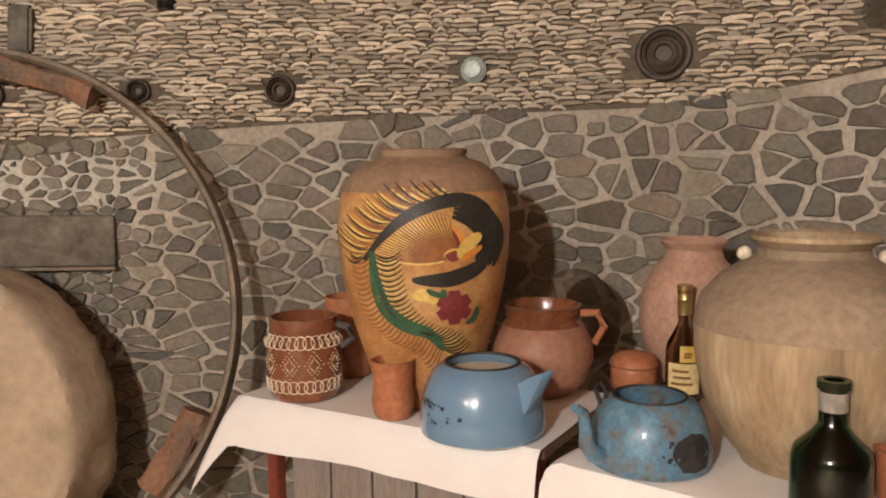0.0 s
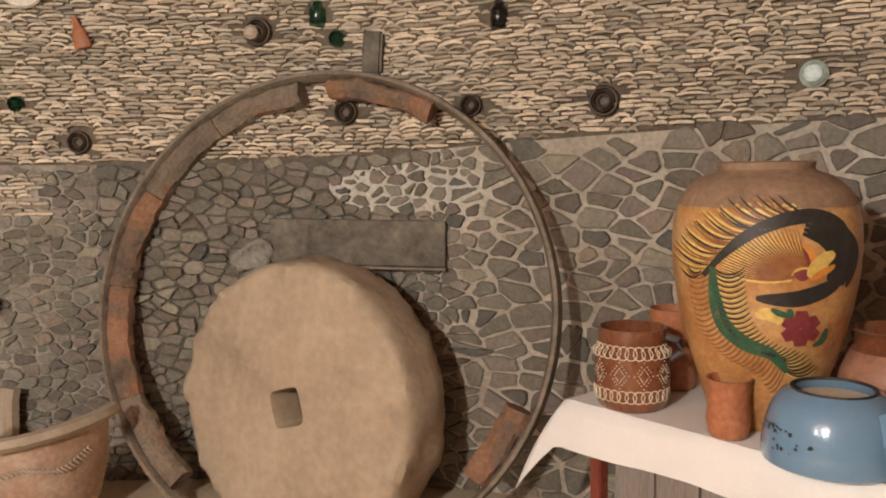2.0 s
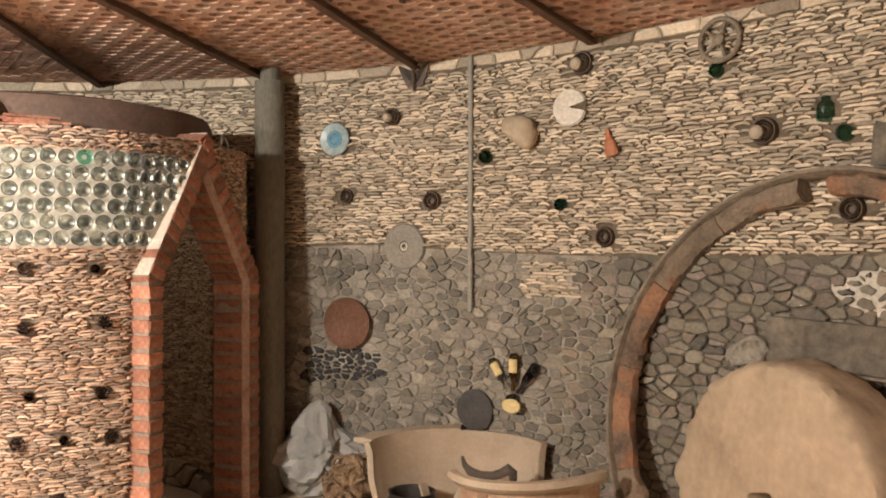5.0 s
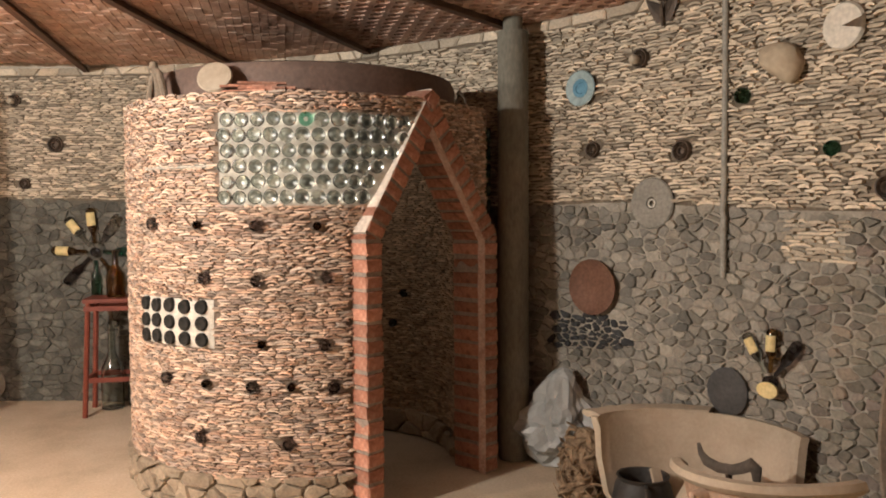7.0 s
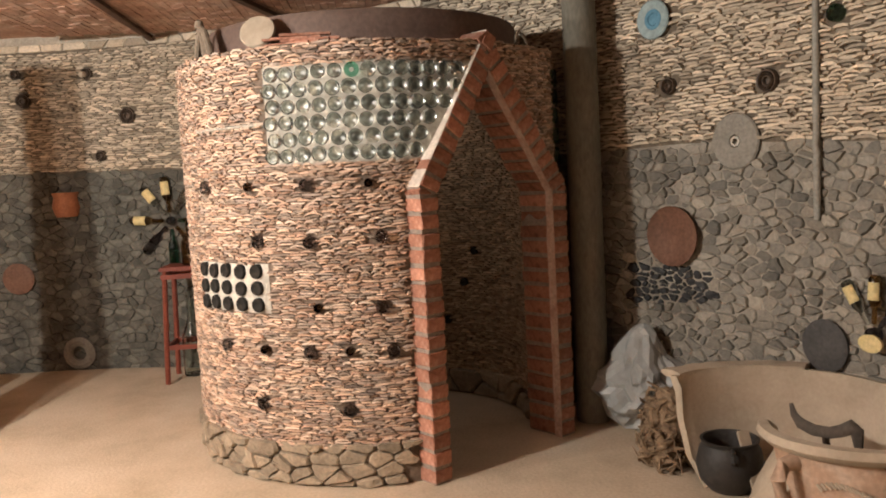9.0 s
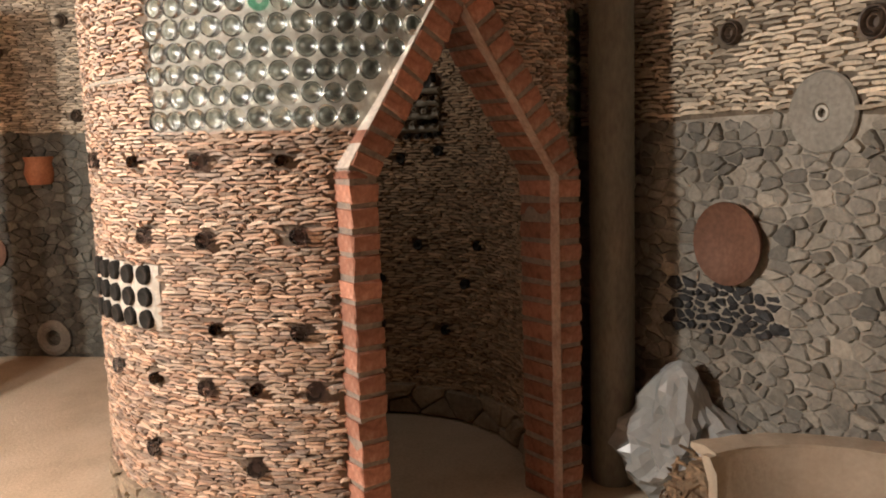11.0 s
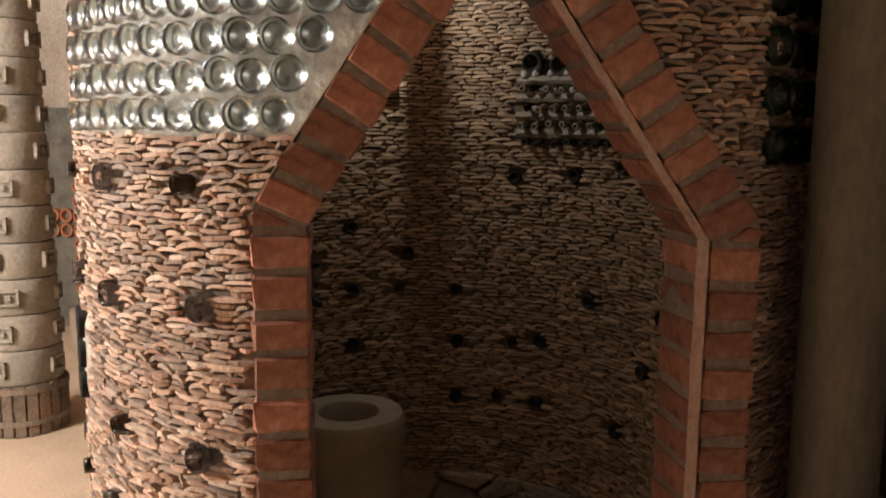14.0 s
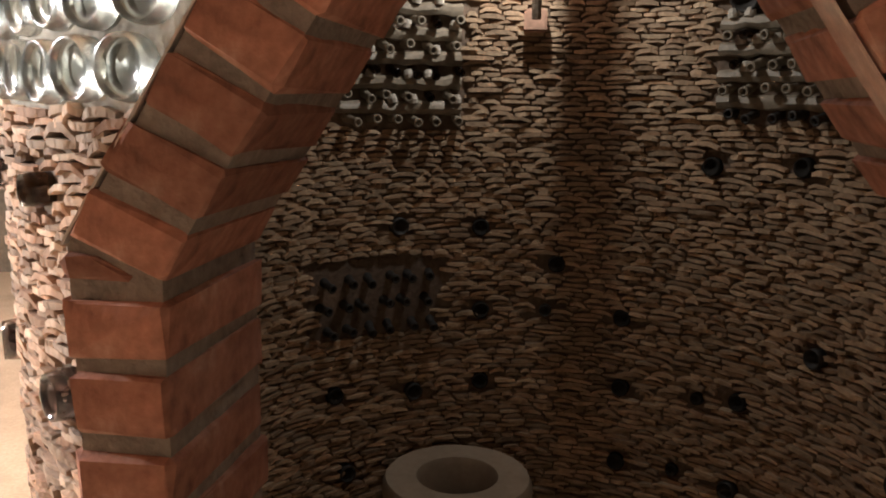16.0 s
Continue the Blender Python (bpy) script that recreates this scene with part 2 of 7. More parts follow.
def part(name, bm, mat, parent=None, label="", smooth=False, at=None):
    """Links a bmesh as one mesh object under a thing or a part."""
    me = bpy.data.meshes.new(name)
    bmesh.ops.recalc_face_normals(bm, faces=bm.faces)
    bm.to_mesh(me)
    bm.free()
    for mm in (mat if isinstance(mat, (list, tuple)) else [mat]):
        me.materials.append(mm)
    if smooth:
        me.polygons.foreach_set("use_smooth", [True] * len(me.polygons))
        me.set_sharp_from_angle(angle=radians(38))
    ob = new(name, me)
    if parent is not None:
        ob.parent = parent
    if at is not None:
        ob.matrix_basis = at
    if label:
        tagged(ob, label)
    return ob


def thing(name, label, category, at=None, group="", kind=""):
    ob = new(name)
    ob.empty_display_size = 0.1
    if at is not None:
        ob.matrix_basis = at
    return tagged(ob, label, category, group, kind)


def box(bm, x0, y0, z0, x1, y1, z1, m=None, bevel=0.0):
    r = bmesh.ops.create_cube(bm, size=1.0)
    t = Matrix.Translation(((x0 + x1) / 2, (y0 + y1) / 2, (z0 + z1) / 2)) @ Matrix.Diagonal((x1 - x0, y1 - y0, z1 - z0, 1))
    bmesh.ops.transform(bm, matrix=(m @ t) if m is not None else t, verts=r["verts"])
    if bevel:
        edges = list({e for v in r["verts"] for e in v.link_edges})
        bmesh.ops.bevel(bm, geom=edges, offset=bevel, segments=2, affect="EDGES")


def lathe(profile, segs=32, a0=0.0, a1=360.0, wobble=0.0, bm=None, m=None, squash=(1, 1), caps=False):
    """Turns (radius, height) pairs about z; an open angle leaves an open sherd."""
    bm = bm or bmesh.new()
    full = abs(a1 - a0) >= 359.9
    n = segs if full else segs + 1
    rings = []
    for r, z in profile:
        ring = []
        for i in range(n):
            a = radians(a0 + (a1 - a0) * i / segs)
            w = 1 + wobble * noise.noise(Vector((math.cos(a) * 1.5, math.sin(a) * 1.5, z * 4)))
            v = Vector((r * w * math.cos(a) * squash[0], r * w * math.sin(a) * squash[1], z))
            ring.append(bm.verts.new(m @ v if m is not None else v))
        rings.append(ring)
    for k in range(len(rings) - 1):
        for i in range(segs):
            j = (i + 1) % n
            bm.faces.new((rings[k][i], rings[k][j], rings[k + 1][j], rings[k + 1][i]))
    if full and caps:
        if profile[0][0] > 1e-4:
            bm.faces.new(rings[0][::-1])
        if profile[-1][0] > 1e-4:
            bm.faces.new(rings[-1])
    elif not full:
        bm.faces.new([r[0] for r in rings])
        bm.faces.new([r[-1] for r in rings][::-1])
    bmesh.ops.remove_doubles(bm, verts=bm.verts, dist=1e-5)
    return bm


def tube(bm, pts, radius, segs=8, taper=None, flat=1.0):
    """A bent round bar through some points."""
    pts = [Vector(p) for p in pts]
    rings = []
    up = Vector((0.13, 0.21, 0.97))
    for i, p in enumerate(pts):
        d = (pts[min(i + 1, len(pts) - 1)] - pts[max(i - 1, 0)]).normalized()
        a = d.cross(up).normalized()
        b2 = a.cross(d).normalized()
        r = radius * (taper[i] if taper else 1)
        rings.append([bm.verts.new(p + (a * math.cos(2 * math.pi * k / segs) * flat + b2 * math.sin(2 * math.pi * k / segs)) * r) for k in range(segs)])
    for q in range(len(rings) - 1):
        for k in range(segs):
            bm.faces.new((rings[q][k], rings[q][(k + 1) % segs], rings[q + 1][(k + 1) % segs], rings[q + 1][k]))
    bm.faces.new(rings[0][::-1])
    bm.faces.new(rings[-1])
    return bm


def roughen(bm, amount, scale):
    for v in bm.verts:
        nrm = noise.noise_vector(v.co * scale)
        v.co += nrm * amount


# places on the round walls: azimuth in degrees, height, depth proud of the face
def room_at(az, z, d=0.0):
    a = radians(az)
    return Vector((RC.x + (RR - d) * math.cos(a), RC.y + (RR - d) * math.sin(a), z))


def room_pose(az, z, d=0.0):
    """x to the right along the wall, y into the wall, z up."""
    a = radians(az)
    right = Vector((math.sin(a), -math.cos(a), 0))
    m = Matrix.Identity(4)
    m.col[0][:3], m.col[1][:3], m.col[2][:3] = right, Vector((math.cos(a), math.sin(a), 0)), Vector((0, 0, 1))
    m.translation = room_at(az, z, d)
    return m


def hut_at(az, z, d=0.0):
    a = radians(az)
    p = Vector((math.cos(a), math.sin(a), 0)) * (TR + d)
    over = p.dot(DN) - (0.925 + d)
    if over > 0 and abs((TC + p - DA).dot(DU) - 0.5 * DW) < 0.75:
        p -= DN * over * 0.4
    return TC + p + Vector((0, 0, z))


def hut_pose(az, z, d=0.0):
    e = 0.5
    p, q = hut_at(az - e, z, d), hut_at(az + e, z, d)
    right = (q - p).normalized()
    m = Matrix.Identity(4)
    m.col[0][:3], m.col[1][:3], m.col[2][:3] = right, Vector((-right.y, right.x, 0)), Vector((0, 0, 1))
    m.translation = hut_at(az, z, d)
    return m


def inner_at(az, z, d=0.0):
    a = radians(az)
    return Vector((IC.x + (IR - d) * math.cos(a), IC.y + (IR - d) * math.sin(a), z))


def layer(az):
    """Height at which the wall changes from laid stone to flakes."""
    t = radians(az)
    z = 1.60 + 0.06 * math.cos((t - radians(62)) * 3.1) - 0.045 * math.exp(-((az - 95) / 12.0) ** 2) + 0.05 * math.exp(-((az - 121) / 7.0) ** 2)
    if az < 64:
        z += 0.018 * (64 - az)
    return z


def stone_at(az, z):
    """Laid stone below, flakes above, with one square of flakes let into the stone."""
    return z < layer(az) and not (106.6 < az < 109.9 and 1.285 < z < 1.49)


def in_door(u, z, grow=0.0):
    """Within the outline of the door's frame."""
    if u < -grow or u > DW + grow:
        return False
    if u < DTU:
        top = DSH + (DTIP - DSH) * u / DTU
    else:
        top = DSH2 + (DTIP - DSH2) * (DW - u) / (DW - DTU)
    return z < top + grow * 1.5


def door_u(p):
    return (p - DA).dot(DU)


# ---- structure: floor, round wall, ceiling ----
bm = bmesh.new()
N = 96
ring = [bm.verts.new((RC.x + (RR + 0.2) * math.cos(2 * math.pi * i / N), RC.y + (RR + 0.2) * math.sin(2 * math.pi * i / N), 0)) for i in range(N)]
bm.faces.new(ring)
ret = bmesh.ops.extrude_face_region(bm, geom=list(bm.faces))
bmesh.ops.translate(bm, vec=(0, 0, -0.3), verts=[v for v in ret["geom"] if isinstance(v, bmesh.types.BMVert)])
FLOOR = tagged(part("floor", bm, M_FLOOR), "dusty sand-coloured packed earth floor", "floor", kind="structure")


def wall_shell(name, a0, a1, mat, label):
    bm = bmesh.new()
    n = int((a1 - a0) / 2)
    inn, out = [], []
    for i in range(n + 1):
        a = a0 + (a1 - a0) * i / n
        inn.append((bm.verts.new(room_at(a, -0.05)), bm.verts.new(room_at(a, CEIL + 0.1))))
        out.append((bm.verts.new(room_at(a, -0.05, -0.3)), bm.verts.new(room_at(a, CEIL + 0.1, -0.3))))
    for i in range(n):
        bm.faces.new((inn[i][0], inn[i + 1][0], inn[i + 1][1], inn[i][1]))
        bm.faces.new((out[i][0], out[i][1], out[i + 1][1], out[i + 1][0]))
        bm.faces.new((inn[i][1], inn[i + 1][1], out[i + 1][1], out[i][1]))
        bm.faces.new((inn[i][0], out[i][0], out[i + 1][0], inn[i + 1][0]))
    for k in (0, n):
        bm.faces.new((inn[k][0], inn[k][1], out[k][1], out[k][0]))
    return tagged(part(name, bm, mat, smooth=True), label, "wall", kind="structure")


WALL = wall_shell("wall_round", 42, 216, M_MORTAR, "round wall of mortared grey stone below stacked tan flakes")
wall_shell("wall_back", 216, 402, M_ROOMPLAIN, "plain rough earthen wall closing the round room")

# ceiling of perforated fired clay between radial beams: one mesh
BEAMS = [((-4.42, -0.536), (-5.544, -0.569)), ((-4.051, 0.048), (-5.328, 0.384)), ((-4.11, 0.909), (-4.925, 1.352)),
         ((-3.258, 1.159), (-4.124, 2.094)), ((-2.638, 1.846), (-3.266, 2.665)), ((-2.051, 2.565), (-2.234, 2.965))]
cv, cf, cm = [], [], []


def holed_cell(x, y, s, r, deep):
    b0 = len(cv)
    k = 8
    for (px, py) in ((x, y), (x + s, y), (x + s, y + s), (x, y + s)):
        cv.append((px, py, CEIL))
    for zz in (CEIL, CEIL + deep):
        for i in range(k):
            a = 2 * math.pi * (i + 0.5) / k
            cv.append((x + s / 2 + r * math.cos(a), y + s / 2 + r * math.sin(a), zz))
    h = b0 + 4
    # corner order of the hole: first point lies towards +x +y
    cf.extend([(b0 + 2, h + 0, h + 7, b0 + 1), (b0 + 3, h + 2, h + 1, b0 + 2), (b0, h + 4, h + 3, b0 + 3), (b0 + 1, h + 6, h + 5, b0),
               (b0 + 2, h + 1, h + 0), (b0 + 3, h + 3, h + 2), (b0, h + 5, h + 4), (b0 + 1, h + 7, h + 6)])
    cm.extend([0] * 8)
    for i in range(k):
        j = (i + 1) % k
        cf.append((h + i, h + j, h + k + j, h + k + i))
        cm.append(0)
    # the hole ends in a cap painted black as its shade
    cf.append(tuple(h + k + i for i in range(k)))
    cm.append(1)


S = 0.105
lo, hi = -6.3, 1.2
for ix in range(int((hi - lo) / S)):
    for iy in range(int(5.2 / S)):
        x, y = lo + ix * S, -1.4 + iy * S
        if (Vector((x, y, 0)) - RC).length > RR + 0.12:
            continue
        # the bays towards the near wall are perforated, the far ones closed
        side = (x + 4.11) * (1.352 - 0.909) - (y - 0.909) * (-4.925 + 4.11)
        b0 = len(cv)
        if side > 0.0 and x < -1.0 and y > 0.3:
            holed_cell(x, y, S, 0.036 + 0.006 * random.random(), 0.05)
        else:
            # closed bays: two bricks a cell, with open joints
            off = S * 0.5 if iy % 2 else 0.0
            for q in range(2):
                b0 = len(cv)
                xa, xb = x + off + 0.0015, x + off + S - 0.0015
                ya, yb = y + q * S / 2 + 0.0018, y + (q + 1) * S / 2 - 0.0018
                dz = random.uniform(-0.003, 0.003)
                for up in (dz, 0.04):
                    cv.extend([(xa, ya, CEIL + up), (xb, ya, CEIL + up), (xb, yb, CEIL + up), (xa, yb, CEIL + up)])
                cf.extend([(b0, b0 + 1, b0 + 2, b0 + 3), (b0, b0 + 4, b0 + 5, b0 + 1), (b0 + 1, b0 + 5, b0 + 6, b0 + 2), (b0 + 2, b0 + 6, b0 + 7, b0 + 3), (b0 + 3, b0 + 7, b0 + 4, b0)])
                cm.extend([0] * 5)
b0 = len(cv)
for i in range(64):
    a = 2 * math.pi * i / 64
    cv.append((RC.x + (RR + 0.25) * math.cos(a), RC.y + (RR + 0.25) * math.sin(a), CEIL + 0.06))
cf.append(tuple(range(b0, b0 + 64)))
cm.append(0)
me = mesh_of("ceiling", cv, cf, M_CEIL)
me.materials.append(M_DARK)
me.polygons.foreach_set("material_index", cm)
tagged(new("ceiling", me), "low ceiling of perforated reddish fired clay panels", "ceiling", kind="structure")
for (x0, y0), (x1, y1) in BEAMS:
    d = Vector((x1 - x0, y1 - y0, 0)).normalized()
    p0 = Vector((x0, y0, 0)) - d * 1.6
    p1 = Vector((x1, y1, 0))
    while (p1 - RC).length < RR + 0.02:
        p1 += d * 0.02
    bm = bmesh.new()
    ln = (p1 - p0).length
    box(bm, 0, -0.025, 0, ln, 0.025, 0.012, bevel=0.002)
    box(bm, 0, -0.006, 0.012, ln, 0.006, 0.045)
    m = Matrix.Translation(p0 + Vector((0, 0, CEIL - 0.043))) @ Matrix.Rotation(math.atan2(d.y, d.x), 4, "Z")
    tagged(part("ceiling_beam", bm, M_BEAM, at=m), "thin rusty brown steel ceiling beam", "beam", "ceiling beams", "structure")


# ---- pieces of the walls ----
def flake(L, h, sag, d0, d1, tilt, rnd):
    """A bent sherd seen on edge, on a flat wall: x along, z up, d out. Corners in rows of four."""
    vs = []
    for i, x in enumerate((-0.5, -0.2, 0.2, 0.5)):
        thin = 0.7 if i in (0, 3) else 1.0
        zc = sag * (1 - (2 * x) ** 2) - sag * 0.5 + tilt * x * L + rnd.uniform(-0.06, 0.06) * h
        d = d0 + (d1 - d0) * (x + 0.5) + (0 if 0 < i < 3 else -0.004) + rnd.uniform(-0.002, 0.002)
        t = h * thin * 0.5
        vs += [(x * L, zc + t * 0.85, d), (x * L, zc - t * 0.85, d), (x * L, zc + t, -0.012), (x * L, zc - t, -0.012)]
    fs = []
    for i in range(3):
        a, b = i * 4, i * 4 + 4
        fs += [(a, a + 1, b + 1, b), (a + 2, a, b, b + 2), (a + 1, a + 3, b + 3, b + 1)]
    fs += [(0, 2, 3, 1), (12, 13, 15, 14)]
    return vs, fs


def flake_courses(rnd, s0, s1, zlo, zhi, pitch, length, place, skip, keep, proud=0.016, sagk=0.35):
    """Fills a stretch of wall with courses of flakes. place(s, z, d) gives the point; keep(s, z) picks those that become parts."""
    V, F, picked = [], [], []
    z = zlo
    row = 0
    while z < zhi:
        s = s0 - rnd.random() * length
        while s < s1:
            L = length * rnd.choice((0.55, 0.8, 1.0, 1.0, 1.25, 1.5)) * rnd.uniform(0.85, 1.15)
            wav = 1.0 * pitch * noise.noise(Vector((s * 1.6, z * 2.2, 3.1))) + 0.5 * pitch * noise.noise(Vector((s * 6.0, z * 9.0, 8.1)))
            cz = z + wav + rnd.uniform(-0.12, 0.12) * pitch
            cs = s + L / 2
            if s0 <= cs <= s1 and not skip(cs, cz, L):
                h = pitch * rnd.uniform(0.66, 1.08)
                args = (L * 0.97, h, pitch * sagk * rnd.uniform(-0.35, 1.4), proud * rnd.uniform(0.35, 1.5), proud * rnd.uniform(0.35, 1.5), rnd.uniform(-0.08, 0.08))
                if keep(cs, cz) and len(picked) < 300:
                    picked.append((cs, cz, args))
                else:
                    vs, fs = flake(*args, rnd)
                    b = len(V)
                    V.extend(place(cs + x, cz + zz, d) for x, zz, d in vs)
                    F.extend(tuple(b + i for i in f) for f in fs)
            s += L + 0.003
        z += pitch
        row += 1
    return V, F, picked


def flake_parts(picked, pose_of, mat, parent, name, length, pitch):
    """Flakes that stand as objects of their own, on a dozen shared meshes."""
    rnd = random.Random(5)
    shapes = []
    for i in range(12):
        vs, fs = flake(length, pitch * 0.68, pitch * 0.65 * rnd.uniform(-0.35, 1.4), rnd.uniform(0.006, 0.019), rnd.uniform(0.006, 0.019), rnd.uniform(-0.1, 0.1), rnd)
        me = mesh_of(name, [(x, -d, z) for x, z, d in vs], fs, mat)
        shapes.append(me)
    for k, (s, z, args) in enumerate(picked):
        ob = new(name, shapes[k % 12])
        ob.parent = parent
        ob.matrix_basis = pose_of(s, z) @ Matrix.Diagonal((args[0] / length, 1, args[1] / (pitch * 0.68), 1))


def clip(poly, px, py, nx, ny):
    """Keeps the side of a polygon that lies below the line through (px, py) with normal (nx, ny)."""
    out = []
    for i in range(len(poly)):
        a, b = poly[i], poly[(i + 1) % len(poly)]
        da = (a[0] - px) * nx + (a[1] - py) * ny
        db = (b[0] - px) * nx + (b[1] - py) * ny
        if da <= 0:
            out.append(a)
        if da * db < 0:
            t = da / (da - db)
            out.append((a[0] + (b[0] - a[0]) * t, a[1] + (b[1] - a[1]) * t))
    return out


def stone_sites(rnd, s0, s1, z0, z1, cell):
    """Scattered points for stones of the given size."""
    flat = []
    z = z0
    w, hh, g = cell
    while z < z1:
        s = s0 + rnd.random() * 0.1
        while s < s1:
            flat.append((s + rnd.uniform(-0.42, 0.42) * w, z + rnd.uniform(-0.55, 0.55) * hh, g))
            s += w * rnd.uniform(0.6, 1.45)
        z += hh
    return flat


def stone_cells(rnd, s0, s1, z0, z1, cell, flat=None):
    """Irregular laid stones: cells round scattered points, with open joints. cell(s, z) gives (width, height, joint)."""
    flat = flat or stone_sites(rnd, s0, s1, z0, z1, cell(0, 0))
    SQ = 1.6       # stones lie flat: cells are cut in a space stretched upwards
    flat = [(a, b * SQ, c) for a, b, c in flat]
    z0, z1 = z0 * SQ, z1 * SQ
    xs = np.array([p[0] for p in flat])
    zs = np.array([p[1] for p in flat])
    out = []
    for i, (x, zz, g) in enumerate(flat):
        near = np.argsort((xs - x) ** 2 + (zs - zz) ** 2)[1:22]
        xa, xb, za, zb = max(x - 0.2, s0 + 0.004), min(x + 0.2, s1 - 0.004), max(zz - 0.13, z0 - 0.03), min(zz + 0.13, z1 + 0.03)
        if xa >= x or xb <= x:
            continue
        poly = [(xa, za), (xb, za), (xb, zb), (xa, zb)]
        for j in near:
            dx, dz = xs[j] - x, zs[j] - zz
            dl = math.hypot(dx, dz)
            if dl < 1e-6:
                continue
            gg = g * rnd.choice((0.3, 0.6, 0.9, 1.2, 2.1)) * rnd.uniform(0.7, 1.25)
            poly = clip(poly, x + dx / 2 - dx / dl * gg, zz + dz / 2 - dz / dl * gg, dx / dl, dz / dl)
            if len(poly) < 3:
                break
        poly = [(a, b / SQ) for a, b in poly]
        zz = zz / SQ
        if len(poly) >= 3:
            # round the corners off
            soft = []
            for k in range(len(poly)):
                a, b = poly[k], poly[(k + 1) % len(poly)]
                el = math.hypot(b[0] - a[0], b[1] - a[1])
                if el < 0.012:
                    soft.append(((a[0] + b[0]) / 2, (a[1] + b[1]) / 2))
                    continue
                q = min(0.26, 0.008 / el)
                for t in ((q, 0.5, 1 - q) if el > 0.045 else (q, 1 - q)):
                    soft.append((a[0] + (b[0] - a[0]) * t + rnd.uniform(-0.0045, 0.0045), a[1] + (b[1] - a[1]) * t + rnd.uniform(-0.004, 0.004)))
            if len(soft) >= 3:
                out.append((x, zz, soft))
    return out


def stone_mesh(cx, cz, poly, d, rnd):
    """A stone with a worn, slightly domed face. Rows: (along, up, out)."""
    n = len(poly)
    vs = [(p[0], p[1], -0.01) for p in poly] + [(p[0], p[1], d * 0.55) for p in poly]
    vs += [(cx + (p[0] - cx) * 0.88, cz + (p[1] - cz) * 0.88, d * rnd.uniform(0.85, 1.15)) for p in poly]
    vs.append((cx, cz, d * 1.1))
    fs = []
    for i in range(n):
        j = (i + 1) % n
        fs += [(i, j, n + j, n + i), (n + i, n + j, 2 * n + j, 2 * n + i), (2 * n + i, 2 * n + j, 3 * n)]
    return vs, fs


rnd = random.Random(11)
K = radians(1) * RR     # metres along the wall for one degree
# things set into the wall keep the flakes and stones away: (azimuth, height, radius)
INSETS = [(122.9, 2.257, 0.11), (118.8, 2.377, 0.06), (116.0, 1.849, 0.062), (122.1, 1.891, 0.052), (117.9, 1.571, 0.14), (121.9, 1.082, 0.16),
          (112.3, 2.098, 0.044), (107.4, 1.807, 0.04), (104.7, 1.628, 0.06), (98.5, 2.425, 0.038), (96.1, 2.11, 0.07), (93.3, 2.181, 0.048),
          (92.4, 2.066, 0.042), (89.3, 2.379, 0.046), (85.0, 2.131, 0.055), (92.1, 1.74, 0.063), (86.3, 1.753, 0.05), (80.5, 1.749, 0.07),
          (72.5, 1.81, 0.057), (65.2, 1.846, 0.112), (58.0, 1.948, 0.062), (106.1, 2.57, 0.07), (81.1, 2.331, 0.07),
          (167.4, 2.085, 0.072), (176.5, 2.463, 0.044), (176.1, 2.252, 0.07), (170.6, 2.439, 0.054), (170.0, 1.773, 0.052)]


def blocked(az, z, half):
    for a, zz, r in INSETS:
        if math.hypot(max(0, abs((az - a) * K) - half * 0.5), z - zz) < r * 0.94:
            return True
    return False


def behind_hut(az, z):
    p = room_at(az, z)
    return z < TTOP and (p - TC - Vector((0, 0, z))).length < TR - 0.15


# azimuth runs to the left as seen from the room: along = -azimuth
def place_room(s, z, d):
    return room_at(-s / K, z, d)


V, F, picked = flake_courses(rnd, -188 * K, -50 * K, 1.28, 2.63, 0.0178, 0.076, place_room,
                             lambda s, z, L: stone_at(-s / K, z) or blocked(-s / K, z, L / 2) or behind_hut(-s / K, z),
                             lambda s, z: 85 < -s / K < 91 and 1.62 < z < 2.3, proud=0.022, sagk=0.55)
WALL_FLAKES = (V, F, picked)


def cell_room(s, z):
    az = -s / K
    if az < 87:
        return 0.135, 0.082, 0.0105
    if az < 104:
        return 0.09, 0.047, 0.0042
    if az < 127:
        return 0.082, 0.046, 0.005
    return 0.10, 0.056, 0.004


stones = []
sites = []
for (a0, a1) in ((50, 87), (87, 104), (104, 127), (127, 188)):
    sites += stone_sites(rnd, -a1 * K, -a0 * K, 0.02, 1.85, cell_room(-(a0 + a1) / 2 * K, 1))


def small_dark(az, z):
    """A band of small black stones below the clay bowl."""
    return 119.7 < az < 125.3 and 0.69 + 0.012 * (124.5 - az) < z < 0.905


def repointed(az, z):
    return ((az - 89.2) / 3.6) ** 2 + ((z - 1.395) / 0.11) ** 2 < 1


sites = [p for p in sites if not small_dark(-p[0] / K, p[1]) and not repointed(-p[0] / K, p[1])]
sites += [p for p in stone_sites(rnd, -125.3 * K, -119.7 * K, 0.69, 0.91, (0.052, 0.034, 0.005)) if small_dark(-p[0] / K, p[1])]
sites += [p for p in stone_sites(rnd, -93.2 * K, -85.2 * K, 1.28, 1.51, (0.080, 0.050, 0.0095)) if repointed(-p[0] / K, p[1])]
DV, DF, PV, PF = [], [], [], []
for x, z, poly in stone_cells(rnd, -188 * K, -50 * K, 0.02, 1.85, None, sites):
    az = -x / K
    if z > layer(az) - 0.015 or not stone_at(az, z) or behind_hut(az, z):
        continue
    if any(math.hypot((az - a) * K, z - zz) < r for a, zz, r in INSETS):
        continue
    stones.append((x, z, poly))
V, F, near = [], [], []
FV, FF = [], []
